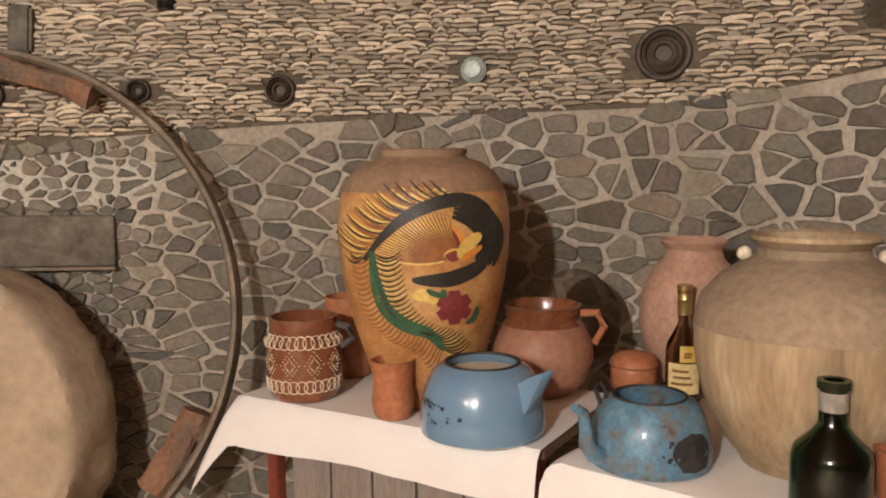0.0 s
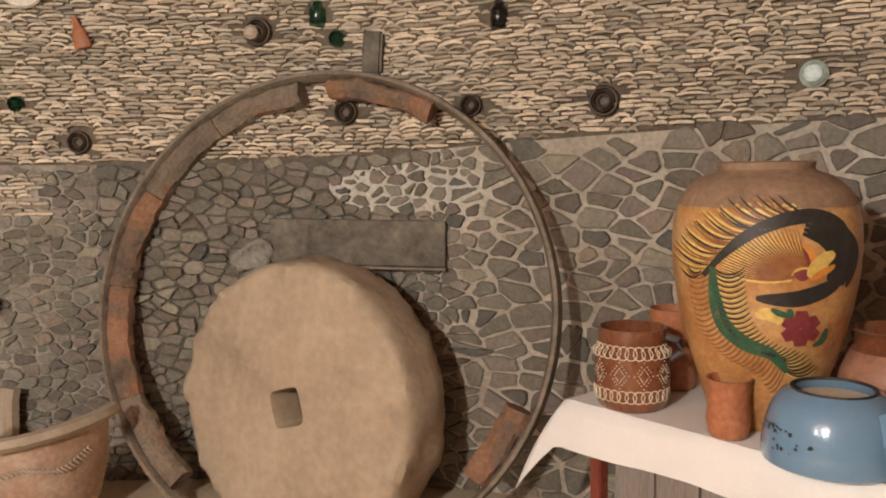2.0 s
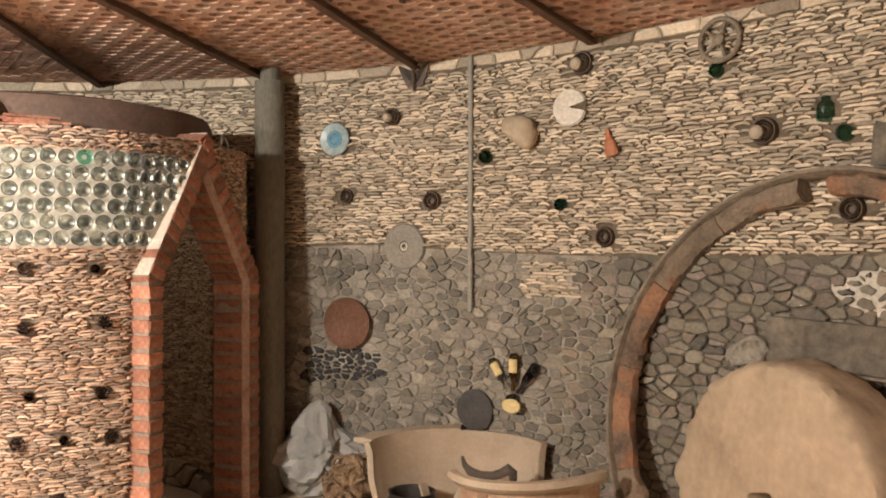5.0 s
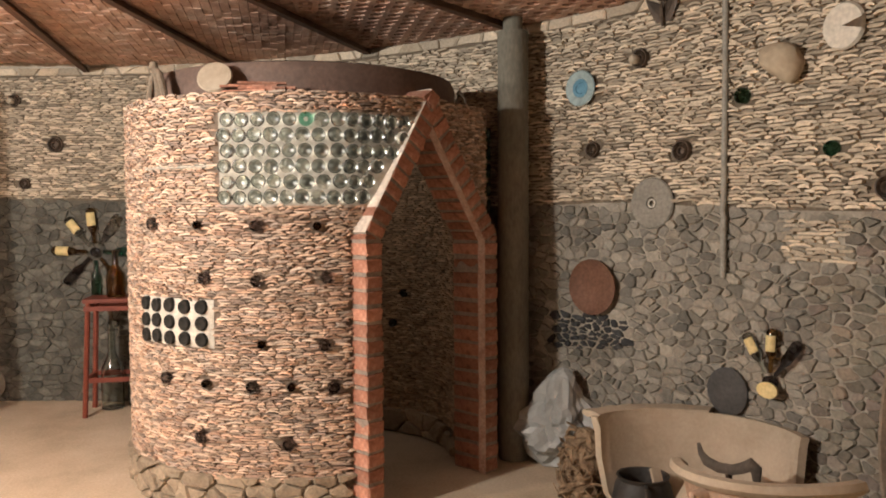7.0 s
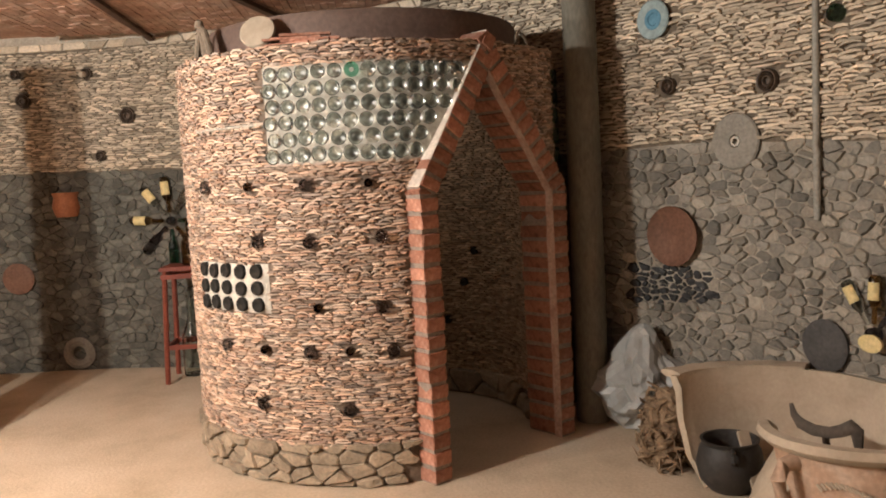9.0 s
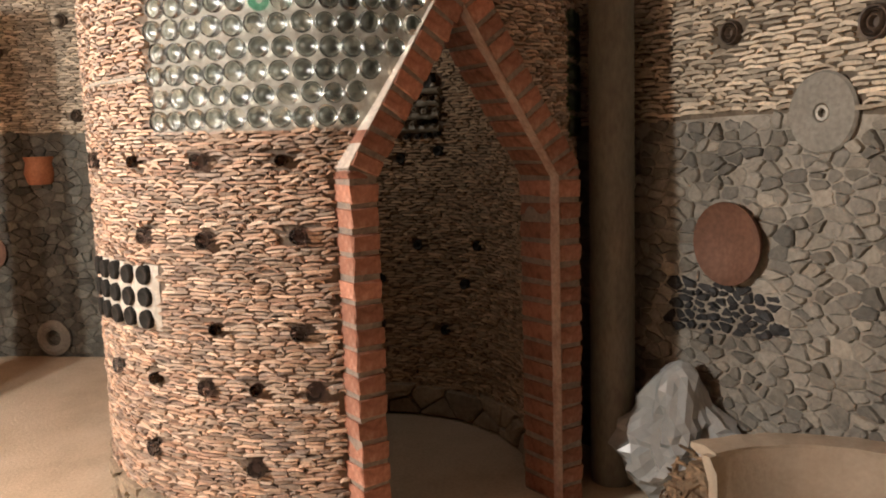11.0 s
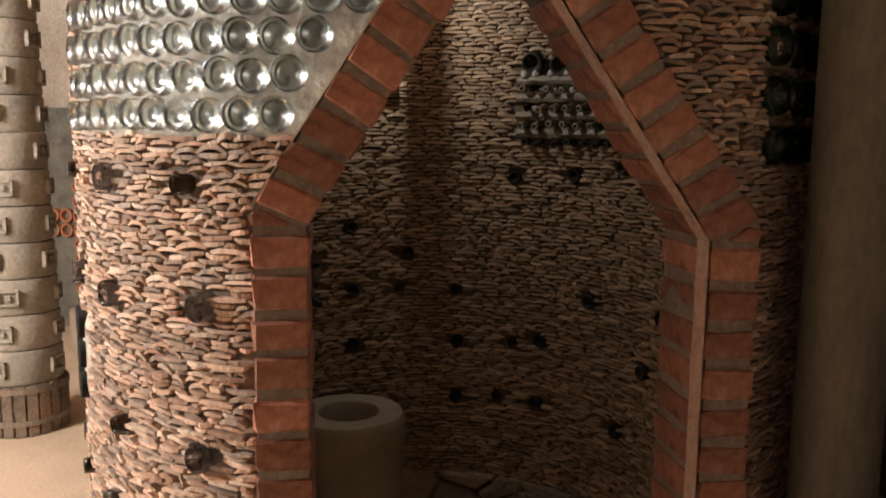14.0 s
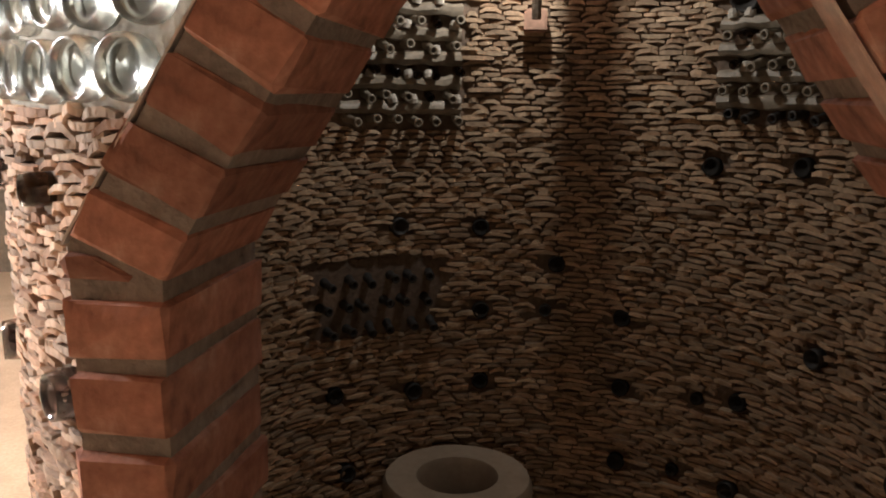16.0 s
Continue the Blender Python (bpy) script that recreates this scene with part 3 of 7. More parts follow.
for x, z, poly in stones:
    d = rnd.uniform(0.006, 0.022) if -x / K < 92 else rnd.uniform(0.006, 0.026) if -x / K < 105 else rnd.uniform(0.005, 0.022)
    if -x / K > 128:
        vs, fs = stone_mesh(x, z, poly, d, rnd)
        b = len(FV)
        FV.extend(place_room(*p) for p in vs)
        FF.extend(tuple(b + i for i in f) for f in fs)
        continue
    if small_dark(-x / K, z):
        vs, fs = stone_mesh(x, z, poly, d, rnd)
        b = len(DV)
        DV.extend(place_room(*p) for p in vs)
        DF.extend(tuple(b + i for i in f) for f in fs)
        continue
    # stretch with the paler stone, lightened partly for the light on it
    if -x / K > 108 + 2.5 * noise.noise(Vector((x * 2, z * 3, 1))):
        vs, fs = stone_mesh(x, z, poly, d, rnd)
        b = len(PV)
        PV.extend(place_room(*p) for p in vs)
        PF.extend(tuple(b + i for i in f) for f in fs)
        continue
    if 68 < -x / K < 100 and 0.75 < z and len(near) < 300:
        near.append((x, z, poly, d))
        continue
    vs, fs = stone_mesh(x, z, poly, d, rnd)
    b = len(V)
    V.extend(place_room(*p) for p in vs)
    F.extend(tuple(b + i for i in f) for f in fs)
WALL_STONES = (V, F, near)

# bedding behind the flakes, its colour darkened for the shade in their gaps
bm = bmesh.new()
low, top = [], []
for i in range(139):
    az = 50 + i
    low.append(bm.verts.new(room_at(az, layer(az) - 0.012, 0.0015)))
    top.append(bm.verts.new(room_at(az, 2.64, 0.0015)))
for i in range(138):
    bm.faces.new((low[i], low[i + 1], top[i + 1], top[i]))
part("flake_bedding", bm, M_SHARDBED, WALL, "bedding coloured dark for the shade between the flakes", smooth=True)

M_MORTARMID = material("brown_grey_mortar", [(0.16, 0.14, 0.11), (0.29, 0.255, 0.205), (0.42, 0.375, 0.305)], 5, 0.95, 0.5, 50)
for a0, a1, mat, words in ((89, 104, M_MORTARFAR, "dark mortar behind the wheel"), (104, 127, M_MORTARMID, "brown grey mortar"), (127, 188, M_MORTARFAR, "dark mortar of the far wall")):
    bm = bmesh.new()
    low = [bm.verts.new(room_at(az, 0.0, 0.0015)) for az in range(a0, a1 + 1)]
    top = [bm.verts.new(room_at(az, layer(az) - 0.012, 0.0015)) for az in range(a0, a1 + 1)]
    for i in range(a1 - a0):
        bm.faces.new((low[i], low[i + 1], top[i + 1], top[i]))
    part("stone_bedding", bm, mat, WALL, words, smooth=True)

# a patch repointed with whiter mortar
bm = bmesh.new()
edge = []
for i in range(28):
    a = 2 * math.pi * i / 28
    q = 1 + 0.22 * noise.noise(Vector((math.cos(a) * 2, math.sin(a) * 2, 4)))
    edge.append(bm.verts.new(room_at(89.2 + 3.8 * q * math.cos(a), 1.395 + 0.115 * q * math.sin(a), 0.0045)))
mid = bm.verts.new(room_at(89.2, 1.395, 0.0045))
for i in range(28):
    bm.faces.new((mid, edge[i], edge[(i + 1) % 28]))
part("mortar_patch", bm, M_PALE, WALL, "whitish fresh mortar between dark stones")

# pale coping stones along the top of the wall
V, F = [], []
for x, z, poly in stone_cells(rnd, -188 * K, -50 * K, 2.655, 2.70, lambda s, z: (0.16, 0.06, 0.006)):
    poly = [(p[0], min(max(p[1], 2.635), 2.695)) for p in poly]
    vs, fs = stone_mesh(x, 2.665, poly, 0.02, rnd)
    b = len(V)
    V.extend(place_room(*p) for p in vs)
    F.extend(tuple(b + i for i in f) for f in fs)
tagged(new("coping", mesh_of("coping", V, F, M_SHARD)), "row of pale stones along the top of the wall", "trim", kind="structure")

# ---- the round hut ----
HUT = thing("round_hut", "round hut of stacked clay sherds with a pointed brick doorway", "hut")
HUT_BOTTLES = [(-52, 1.482), (-34, 1.476), (-17, 1.472), (-1.3, 1.468), (-32, 1.21), (-17, 1.2), (1.1, 1.212), (-16, 0.885), (0.3, 0.878),
               (-46.5, 0.685), (-32.3, 0.678), (-18.7, 0.673), (-8.5, 0.672), (2.5, 0.664), (-34, 0.405), (-9.4, 0.386)]
IN_BOTTLES = [(248.7, 1.217), (231.2, 1.207), (230.9, 0.953), (217.1, 0.956), (200.9, 0.951), (263.4, 0.735), (245.5, 0.71), (230.8, 0.73),
              (200.6, 0.737), (261, 0.489), (200.8, 0.502), (188.7, 0.518), (176.6, 0.515), (175.8, 0.775), (184.4, 0.752), (160.5, 0.96),
              (184.5, 1.41), (166.4, 1.425), (150.5, 1.465), (133.4, 0.97), (215, 1.1), (140, 0.76), (150, 0.5)]
PANEL = (-27.5, 24.0, 1.575, 2.03)    # the bottle window: azimuths and heights
DARKP = (-60, -30, 0.855, 1.10)       # the small window of dark bottles


def hut_core(bm, r_of, z0, z1):
    """Wall between the outer and the inner face, left open at the door."""
    cols = []
    n = 120
    zs = [z0 + (z1 - z0) * i / 24 for i in range(25)]
    for i in range(n):
        az = 360.0 * i / n
        cols.append((az, [bm.verts.new(r_of(az, z)) for z in zs]))
    for i in range(n):
        a, b = cols[i], cols[(i + 1) % n]
        for k in range(24):
            p = (a[1][k].co + b[1][k + 1].co) / 2
            u, off = door_u(p), (p - DA).dot(DN)
            if off > -0.62 and in_door(u, p.z, -0.05):
                continue
            bm.faces.new((a[1][k], b[1][k], b[1][k + 1], a[1][k + 1]))
    return cols


bm = bmesh.new()
ca = hut_core(bm, lambda az, z: hut_at(az, z, -0.004), 0.0, TTOP)
part("wall", bm, M_TILEBED, HUT, smooth=True)
bm = bmesh.new()
cb = hut_core(bm, lambda az, z: inner_at(az, z, -0.004), 0.0, TTOP)
part("inner_wall", bm, M_TILEBED, HUT, smooth=True)
bm = bmesh.new()
n = 120
oa = [bm.verts.new(hut_at(360 * i / n, TTOP, 0.01)) for i in range(n)]
ob_ = [bm.verts.new(inner_at(360 * i / n, TTOP)) for i in range(n)]
for i in range(n):
    j = (i + 1) % n
    bm.faces.new((oa[i], oa[j], ob_[j], ob_[i]))
part("wall_top", bm, M_PALE, HUT)


def hut_skip(az, z, L):
    half = L / 2
    p = hut_at(az, z)
    if (p - DA).dot(DN) > -0.35 and in_door(door_u(p), z, half * 0.35 - 0.008):
        return True
    deg = math.degrees(half / TR)
    if PANEL[0] - deg * 0.6 < az < PANEL[1] and PANEL[2] < z < PANEL[3]:
        return True
    if DARKP[0] - deg * 0.6 < az < DARKP[1] + deg * 0.6 and DARKP[2] < z < DARKP[3]:
        return True
    for a, zz in HUT_BOTTLES:
        if abs(z - zz) < 0.035 and abs((az - a) * radians(1) * TR) < 0.024 + half * 0.42:
            return True
    return False


KT = radians(1) * TR
rnd = random.Random(21)


V, F, picked = flake_courses(rnd, -112 * KT, 125 * KT, 0.2, TTOP, 0.0132, 0.060, lambda s, z, d: hut_at(s / KT, z, d),
                             lambda s, z, L: hut_skip(s / KT, z, L), lambda s, z: -16 < s / KT < 12 and 1.15 < z < 1.57, proud=0.013, sagk=0.7)
tagged(part("sherd_courses", bmesh.new(), M_TILE, HUT), kind="stuff")
sc = [o for o in HUT.children if o.name.startswith("sherd_courses")][0]
sc.data = mesh_of("sherd_courses", V, F, M_TILE)
HUT_PICKED = picked
KI = radians(1) * IR


def in_skip(s, z, L):
    az = s / KI
    p = inner_at(az, z)
    if (p - DA).dot(DN) > -0.62 and in_door(door_u(p), z, 0.0):
        return True
    for a, zz in IN_BOTTLES:
        if abs(z - zz) < 0.03 and abs((az - a) * KI) < 0.022 + L * 0.25:
            return True
    return (148 < az < 185 and 1.53 < z < 1.86) or (235 < az < 262 and 1.5 < z < 1.86) or (240 < az < 268 and 0.9 < z < 1.13)


V, F, picked = flake_courses(rnd, 85 * KI, 345 * KI, 0.16, TTOP, 0.0150, 0.060, lambda s, z, d: inner_at(s / KI, z, d), in_skip, lambda s, z: False,
                             proud=0.015, sagk=0.5)
tagged(part("inner_sherd_courses", bmesh.new(), M_TILE_IN, HUT), kind="stuff")
sc = [o for o in HUT.children if o.name.startswith("inner_sherd_courses")][0]
sc.data = mesh_of("inner_sherd_courses", V, F, M_TILE_IN)

# base stones
V, F = [], []
for x, z, poly in stone_cells(rnd, -112 * KT, 30 * KT, 0.03, 0.2, lambda s, z: (0.12, 0.052, 0.004)):
    p = hut_at(x / KT, z)
    if in_door(door_u(p), z, 0.03) and (p - DA).dot(DN) > -0.35:
        continue
    poly = [(a, min(max(b, 0.0), 0.215)) for a, b in poly]
    vs, fs = stone_mesh(x, z, poly, rnd.uniform(0.012, 0.036), rnd)
    b = len(V)
    V.extend(hut_at(q[0] / KT, q[1], q[2]) for q in vs)
    F.extend(tuple(b + i for i in f) for f in fs)
for x, z, poly in stone_cells(rnd, 85 * KI, 345 * KI, 0.03, 0.16, lambda s, z: (0.2, 0.085, 0.006)):
    p = inner_at(x / KI, z)
    if in_door(door_u(p), z, 0.0) and (p - DA).dot(DN) > -0.62:
        continue
    poly = [(a, min(max(b, 0.0), 0.19)) for a, b in poly]
    vs, fs = stone_mesh(x, z, poly, rnd.uniform(0.02, 0.04), rnd)
    b = len(V)
    V.extend(inner_at(q[0] / KI, q[1], q[2]) for q in vs)
    F.extend(tuple(b + i for i in f) for f in fs)
M_BASE = material("base_stone", [(0.25, 0.19, 0.13), (0.38, 0.30, 0.21)], 8, 0.9, 0.5, 50, vary=0.2)
tagged(part("base_stones", bmesh.new(), M_BASE, HUT), kind="stuff")
[o for o in HUT.children if o.name.startswith("base_stones")][0].data = mesh_of("base_stones", V, F, M_BASE)

# ---- doorway of brick ----
DM = Matrix.Identity(4)
DM.col[0][:3], DM.col[1][:3], DM.col[2][:3] = DU, -DN, Vector((0, 0, 1))
DM.translation = DA - DN * 0.008


def inset(poly, w):
    """The line of the frame's inner edge: each stretch moved inwards by w."""
    out = []
    segs = []
    for (x0, z0), (x1, z1) in zip(poly, poly[1:]):
        d = Vector((x1 - x0, z1 - z0)).normalized()
        nrm = Vector((d.y, -d.x))
        segs.append((Vector((x0, z0)) + nrm * w, d))
    out.append(segs[0][0])
    for (p, d), (q, e) in zip(segs, segs[1:]):
        k = ((q.x - p.x) * e.y - (q.y - p.y) * e.x) / (d.x * e.y - d.y * e.x)
        out.append(p + d * k)
    last = Vector(poly[-1])
    p, d = segs[-1]
    out.append(p + d * (last - p).dot(d))
    return [(v.x, v.y) for v in out]


OUTLINE = [(0.0, 0.0), (0.0, DSH), (DTU, DTIP), (DW, DSH2), (DW, 0.0)]
g = 0.005
prof_out = inset(OUTLINE, g)
prof_in = inset(OUTLINE, DT - g)
# cement: a ring slightly behind the bricks' faces
bm = bmesh.new()
vo, vi = [], []
for y in (g, DDEEP - g):
    vo.append([bm.verts.new(DM @ Vector((u, y, z))) for u, z in prof_out])
    vi.append([bm.verts.new(DM @ Vector((u, y, z))) for u, z in prof_in])
for i in range(4):
    bm.faces.new((vo[0][i], vo[0][i + 1], vi[0][i + 1], vi[0][i]))
    bm.faces.new((vo[1][i], vi[1][i], vi[1][i + 1], vo[1][i + 1]))
    bm.faces.new((vo[0][i], vo[1][i], vo[1][i + 1], vo[0][i + 1]))
    bm.faces.new((vi[0][i], vi[0][i + 1], vi[1][i + 1], vi[1][i]))
bmesh.ops.subdivide_edges(bm, edges=list(bm.edges), cuts=5, use_grid_fill=True)
for v in bm.verts:
    v.co += noise.noise_vector(v.co * 24) * 0.003
DOOR = part("door_frame", bm, M_JOINT, HUT, "grey cement joints of the pointed brick doorway")
rnd = random.Random(31)


def brick_mesh(quad, d):
    """A brick between four corners of the frame's face, d deep, with worn edges."""
    bm = bmesh.new()
    fr = [bm.verts.new((x, 0, z)) for x, z in quad]
    bk = [bm.verts.new((x, d, z)) for x, z in quad]
    bm.faces.new(fr)
    bm.faces.new(bk[::-1])
    for i in range(4):
        j = (i + 1) % 4
        bm.faces.new((fr[j], fr[i], bk[i], bk[j]))
    bmesh.ops.recalc_face_normals(bm, faces=bm.faces)
    bmesh.ops.bevel(bm, geom=list(bm.edges), offset=0.0045, segments=1, affect="EDGES")
    for v in bm.verts:
        v.co += Vector((rnd.uniform(-1, 1), rnd.uniform(-1, 1), rnd.uniform(-1, 1))) * 0.0042
    me = bpy.data.meshes.new("brick")
    bm.to_mesh(me)
    bm.free()
    me.materials.append(M_BRICK)
    return me


def lay_brick(quad):
    cx, cz = sum(q[0] for q in quad) / 4, sum(q[1] for q in quad) / 4
    ob = new("brick", brick_mesh([(x - cx, z - cz) for x, z in quad], DDEEP + rnd.uniform(-0.004, 0.004)))
    ob.parent = DOOR
    ob.matrix_basis = DM @ pose(cx + rnd.uniform(-0.002, 0.002), rnd.uniform(-0.0035, 0.001), cz, 0, rnd.uniform(-0.8, 0.8), 0)


PITCH, THICK = 0.083, 0.064
INNER = inset(OUTLINE, DT)
for jamb, slope in ((0, 1), (3, 2)):
    sh = DSH if jamb == 0 else DSH2
    x0, x1 = (0.0, DT) if jamb == 0 else (DW - DT, DW)
    rise = (sh - 0.045) / round((sh - 0.045) / PITCH)
    z = 0.010
    while z + THICK < sh - 0.035:
        t = THICK + rnd.uniform(-0.004, 0.004)
        lay_brick([(x0, z), (x1, z), (x1, z + t), (x0, z + t)])
        z += rise
    # the slope's bricks stand square to it; the first two fan round the shoulder
    a, b = Vector(OUTLINE[slope]), Vector(OUTLINE[slope + 1])
    if slope == 2:
        a, b = b, a
    d = (b - a).normalized()
    nrm = Vector((d.y, -d.x)) if slope == 1 else Vector((-d.y, d.x))
    outx = x0 if jamb == 0 else x1
    inx = x1 if jamb == 0 else x0
    q0, q1 = Vector((outx, z)), Vector((inx, z))
    q2 = Vector((outx, sh - 0.008)) + (Vector((inx, z)) - Vector((outx, z))) * 0.3
    lay_brick([tuple(q0), tuple(q0 + (q1 - q0) * 0.7), tuple(q2), (outx, sh - 0.010)])
    courses = round((b - a).length / PITCH)
    step = ((b - a).length - 0.012) / courses
    for n_ in range(courses):
        along = 0.012 + n_ * step
        t = step - 0.019 + rnd.uniform(-0.004, 0.005)
        if n_ == courses - 1:
            t = step
        lean = 0.022 * max(0, 1 - n_ / 3)
        p, q = a + d * along, a + d * (along + t)
        w = DT
        if (b - a).length - along < DT * 0.75:
            w = DT * 0.7
        lay_brick([tuple(p), tuple(q), tuple(q + nrm * w + d * lean * 0.6), tuple(p + nrm * w + d * lean)])


def washed_edge(name, line, y0, y1, lift, mat, label):
    """A thin uneven strip along one edge of the frame; line: points of the frame's outline."""
    bm = bmesh.new()
    rows = []
    for (xa, za), (xb, zb) in zip(line, line[1:]):
        n = max(2, int(math.hypot(xb - xa, zb - za) / 0.035))
        for i in range(n + 1):
            x, z = xa + (xb - xa) * i / n, za + (zb - za) * i / n
            w = 0.006 * noise.noise(Vector((x * 17, z * 17, 3)))
            rows.append([bm.verts.new(DM @ Vector((x + lift[0], y0, z + lift[1]))), bm.verts.new(DM @ Vector((x + lift[0], y1 + w, z + lift[1])))])
    for p, q in zip(rows, rows[1:]):
        bm.faces.new((p[0], q[0], q[1], p[1]))
    bmesh.ops.remove_doubles(bm, verts=bm.verts, dist=1e-4)
    bmesh.ops.solidify(bm, geom=list(bm.faces), thickness=0.003)
    part(name, bm, mat, DOOR, label)


# paler than the brick beside it
M_EDGE = material("pale_edge_brick", [(0.44, 0.26, 0.19), (0.56, 0.39, 0.31), (0.62, 0.50, 0.42)], 13, 0.9, 0.3, 60)
M_CAP = material("pale_cement_cap", [(0.46, 0.38, 0.31), (0.60, 0.52, 0.44)], 12, 0.9, 0.4, 60)
washed_edge("washed_edge", [INNER[2], INNER[3], INNER[4]], -0.002, 0.048, (-0.0055, 0.0), M_EDGE, "pale strip along the inner edge of the bricks")
washed_edge("cement_cap", [OUTLINE[1], OUTLINE[2]], 0.002, 0.11, (-0.0015, 0.0015), M_CAP, "pale cement along the slope's outer side")

# ---- bottles and small windows in the hut ----
def bottle_mesh(name, mat, r, deep=0.09, rim=0.010, punt=0.016, segs=18):
    """A bottle's foot that shows in a wall: y runs into the wall."""
    prof = [(0.0, deep), (r * 0.96, deep), (r, deep * 0.5), (r, 0.004), (r * 0.93, -rim), (r * 0.80, -rim * 0.95), (r * 0.66, 0.0), (r * 0.3, punt), (0.0, punt * 1.15)]
    bm = lathe([(a, b) for a, b in prof], segs)
    bmesh.ops.rotate(bm, matrix=Matrix.Rotation(radians(-90), 3, "X"), verts=bm.verts)
    bmesh.ops.recalc_face_normals(bm, faces=bm.faces)
    me = bpy.data.meshes.new(name)
    bm.to_mesh(me)
    bm.free()
    me.materials.append(mat)
    me.polygons.foreach_set("use_smooth", [True] * len(me.polygons))
    return me


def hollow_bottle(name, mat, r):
    """A clear bottle's foot; a dim disc behind the glass paints the hollow's shade."""
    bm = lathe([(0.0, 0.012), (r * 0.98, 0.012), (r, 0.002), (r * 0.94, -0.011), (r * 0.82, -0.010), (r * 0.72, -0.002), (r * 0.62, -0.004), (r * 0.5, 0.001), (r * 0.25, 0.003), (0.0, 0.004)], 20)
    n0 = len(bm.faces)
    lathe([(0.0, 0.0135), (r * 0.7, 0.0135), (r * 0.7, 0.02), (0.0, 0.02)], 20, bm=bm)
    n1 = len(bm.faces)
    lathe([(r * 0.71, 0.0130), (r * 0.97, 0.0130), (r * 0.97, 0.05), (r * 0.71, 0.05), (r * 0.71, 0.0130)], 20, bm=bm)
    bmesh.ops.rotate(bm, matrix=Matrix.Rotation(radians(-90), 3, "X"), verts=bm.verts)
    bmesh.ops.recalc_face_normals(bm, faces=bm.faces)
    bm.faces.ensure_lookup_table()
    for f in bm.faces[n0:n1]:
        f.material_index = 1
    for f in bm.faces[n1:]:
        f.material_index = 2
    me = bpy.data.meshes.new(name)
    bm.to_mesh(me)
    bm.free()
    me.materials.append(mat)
    me.materials.append(M_HOLLOWSHADE)
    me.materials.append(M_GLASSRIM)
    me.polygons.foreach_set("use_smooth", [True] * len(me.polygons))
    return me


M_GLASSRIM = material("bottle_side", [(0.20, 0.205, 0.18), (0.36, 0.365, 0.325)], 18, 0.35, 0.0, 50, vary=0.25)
# opaque disc colour that imitates the shade inside a bottle
M_HOLLOWSHADE = material("bottle_hollow_shade", [(0.085, 0.083, 0.072), (0.19, 0.187, 0.165), (0.36, 0.355, 0.32)], 26, 0.3, 0.0, 50, vary=0.5)


def mouth_mesh(name, mat, r, long=0.05, segs=12):
    """A bottle's neck that sticks out of a wall; y runs into the wall."""
    prof = [(0.0, 0.02), (r * 1.5, 0.02), (r * 1.25, -0.01), (r, -long * 0.5), (r, -long), (r * 1.2, -long), (r * 1.2, -long * 1.2), (r * 0.7, -long * 1.2), (r * 0.6, -long * 0.6), (0.0, -long * 0.6)]
    bm = lathe(prof, segs)
    bmesh.ops.rotate(bm, matrix=Matrix.Rotation(radians(-90), 3, "X"), verts=bm.verts)
    bmesh.ops.recalc_face_normals(bm, faces=bm.faces)
    me = bpy.data.meshes.new(name)
    bm.to_mesh(me)
    bm.free()
    me.materials.append(mat)
    me.polygons.foreach_set("use_smooth", [True] * len(me.polygons))
    return me


def patch(place, a0, a1, z0, z1, d, mat, name, parent, open_at=None):
    """A bedded patch of mortar that follows a curved wall."""
    bm = bmesh.new()
    na, nz = max(4, int(abs(a1 - a0) / 1.5)), max(3, int((z1 - z0) / 0.03))
    g = [[bm.verts.new(place(a0 + (a1 - a0) * i / na, z0 + (z1 - z0) * k / nz, d * (0 if i in (0, na) or k in (0, nz) else 1) + 0.003 * noise.noise(Vector((i * 0.7, k * 0.9, z0)))))
          for k in range(nz + 1)] for i in range(na + 1)]
    for i in range(na):
        for k in range(nz):
            c = (g[i][k].co + g[i + 1][k + 1].co) / 2
            if open_at and open_at(c):
                continue
            bm.faces.new((g[i][k], g[i + 1][k], g[i + 1][k + 1], g[i][k + 1]))
    return part(name, bm, mat, parent, smooth=True)


def at_door(c):
    return (c - DA).dot(DN) > -0.35 and in_door(door_u(c), c.z, -0.02)


rnd = random.Random(41)
M_BEDDING = material("bottle_mortar", [(0.30, 0.27, 0.22), (0.44, 0.40, 0.335)], 12, 0.9, 0.5, 60)
PANE = patch(hut_at, PANEL[0], 36, PANEL[2] - 0.01, PANEL[3] + 0.01, 0.010, M_BEDDING, "bottle_window", HUT, at_door)
G_DUSTY = glass("dusty_clear_glass", (0.52, 0.51, 0.45), 0.22)
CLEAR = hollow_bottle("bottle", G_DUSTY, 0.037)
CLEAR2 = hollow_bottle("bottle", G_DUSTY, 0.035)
GREENB = bottle_mesh("bottle", G_GREEN, 0.036)
DKB = bottle_mesh("bottle", G_DKGREEN, 0.036)
BROWNB = bottle_mesh("bottle", G_SMOKE, 0.033, rim=0.013, punt=0.022)
AMBERB = bottle_mesh("bottle", G_BROWN, 0.022)
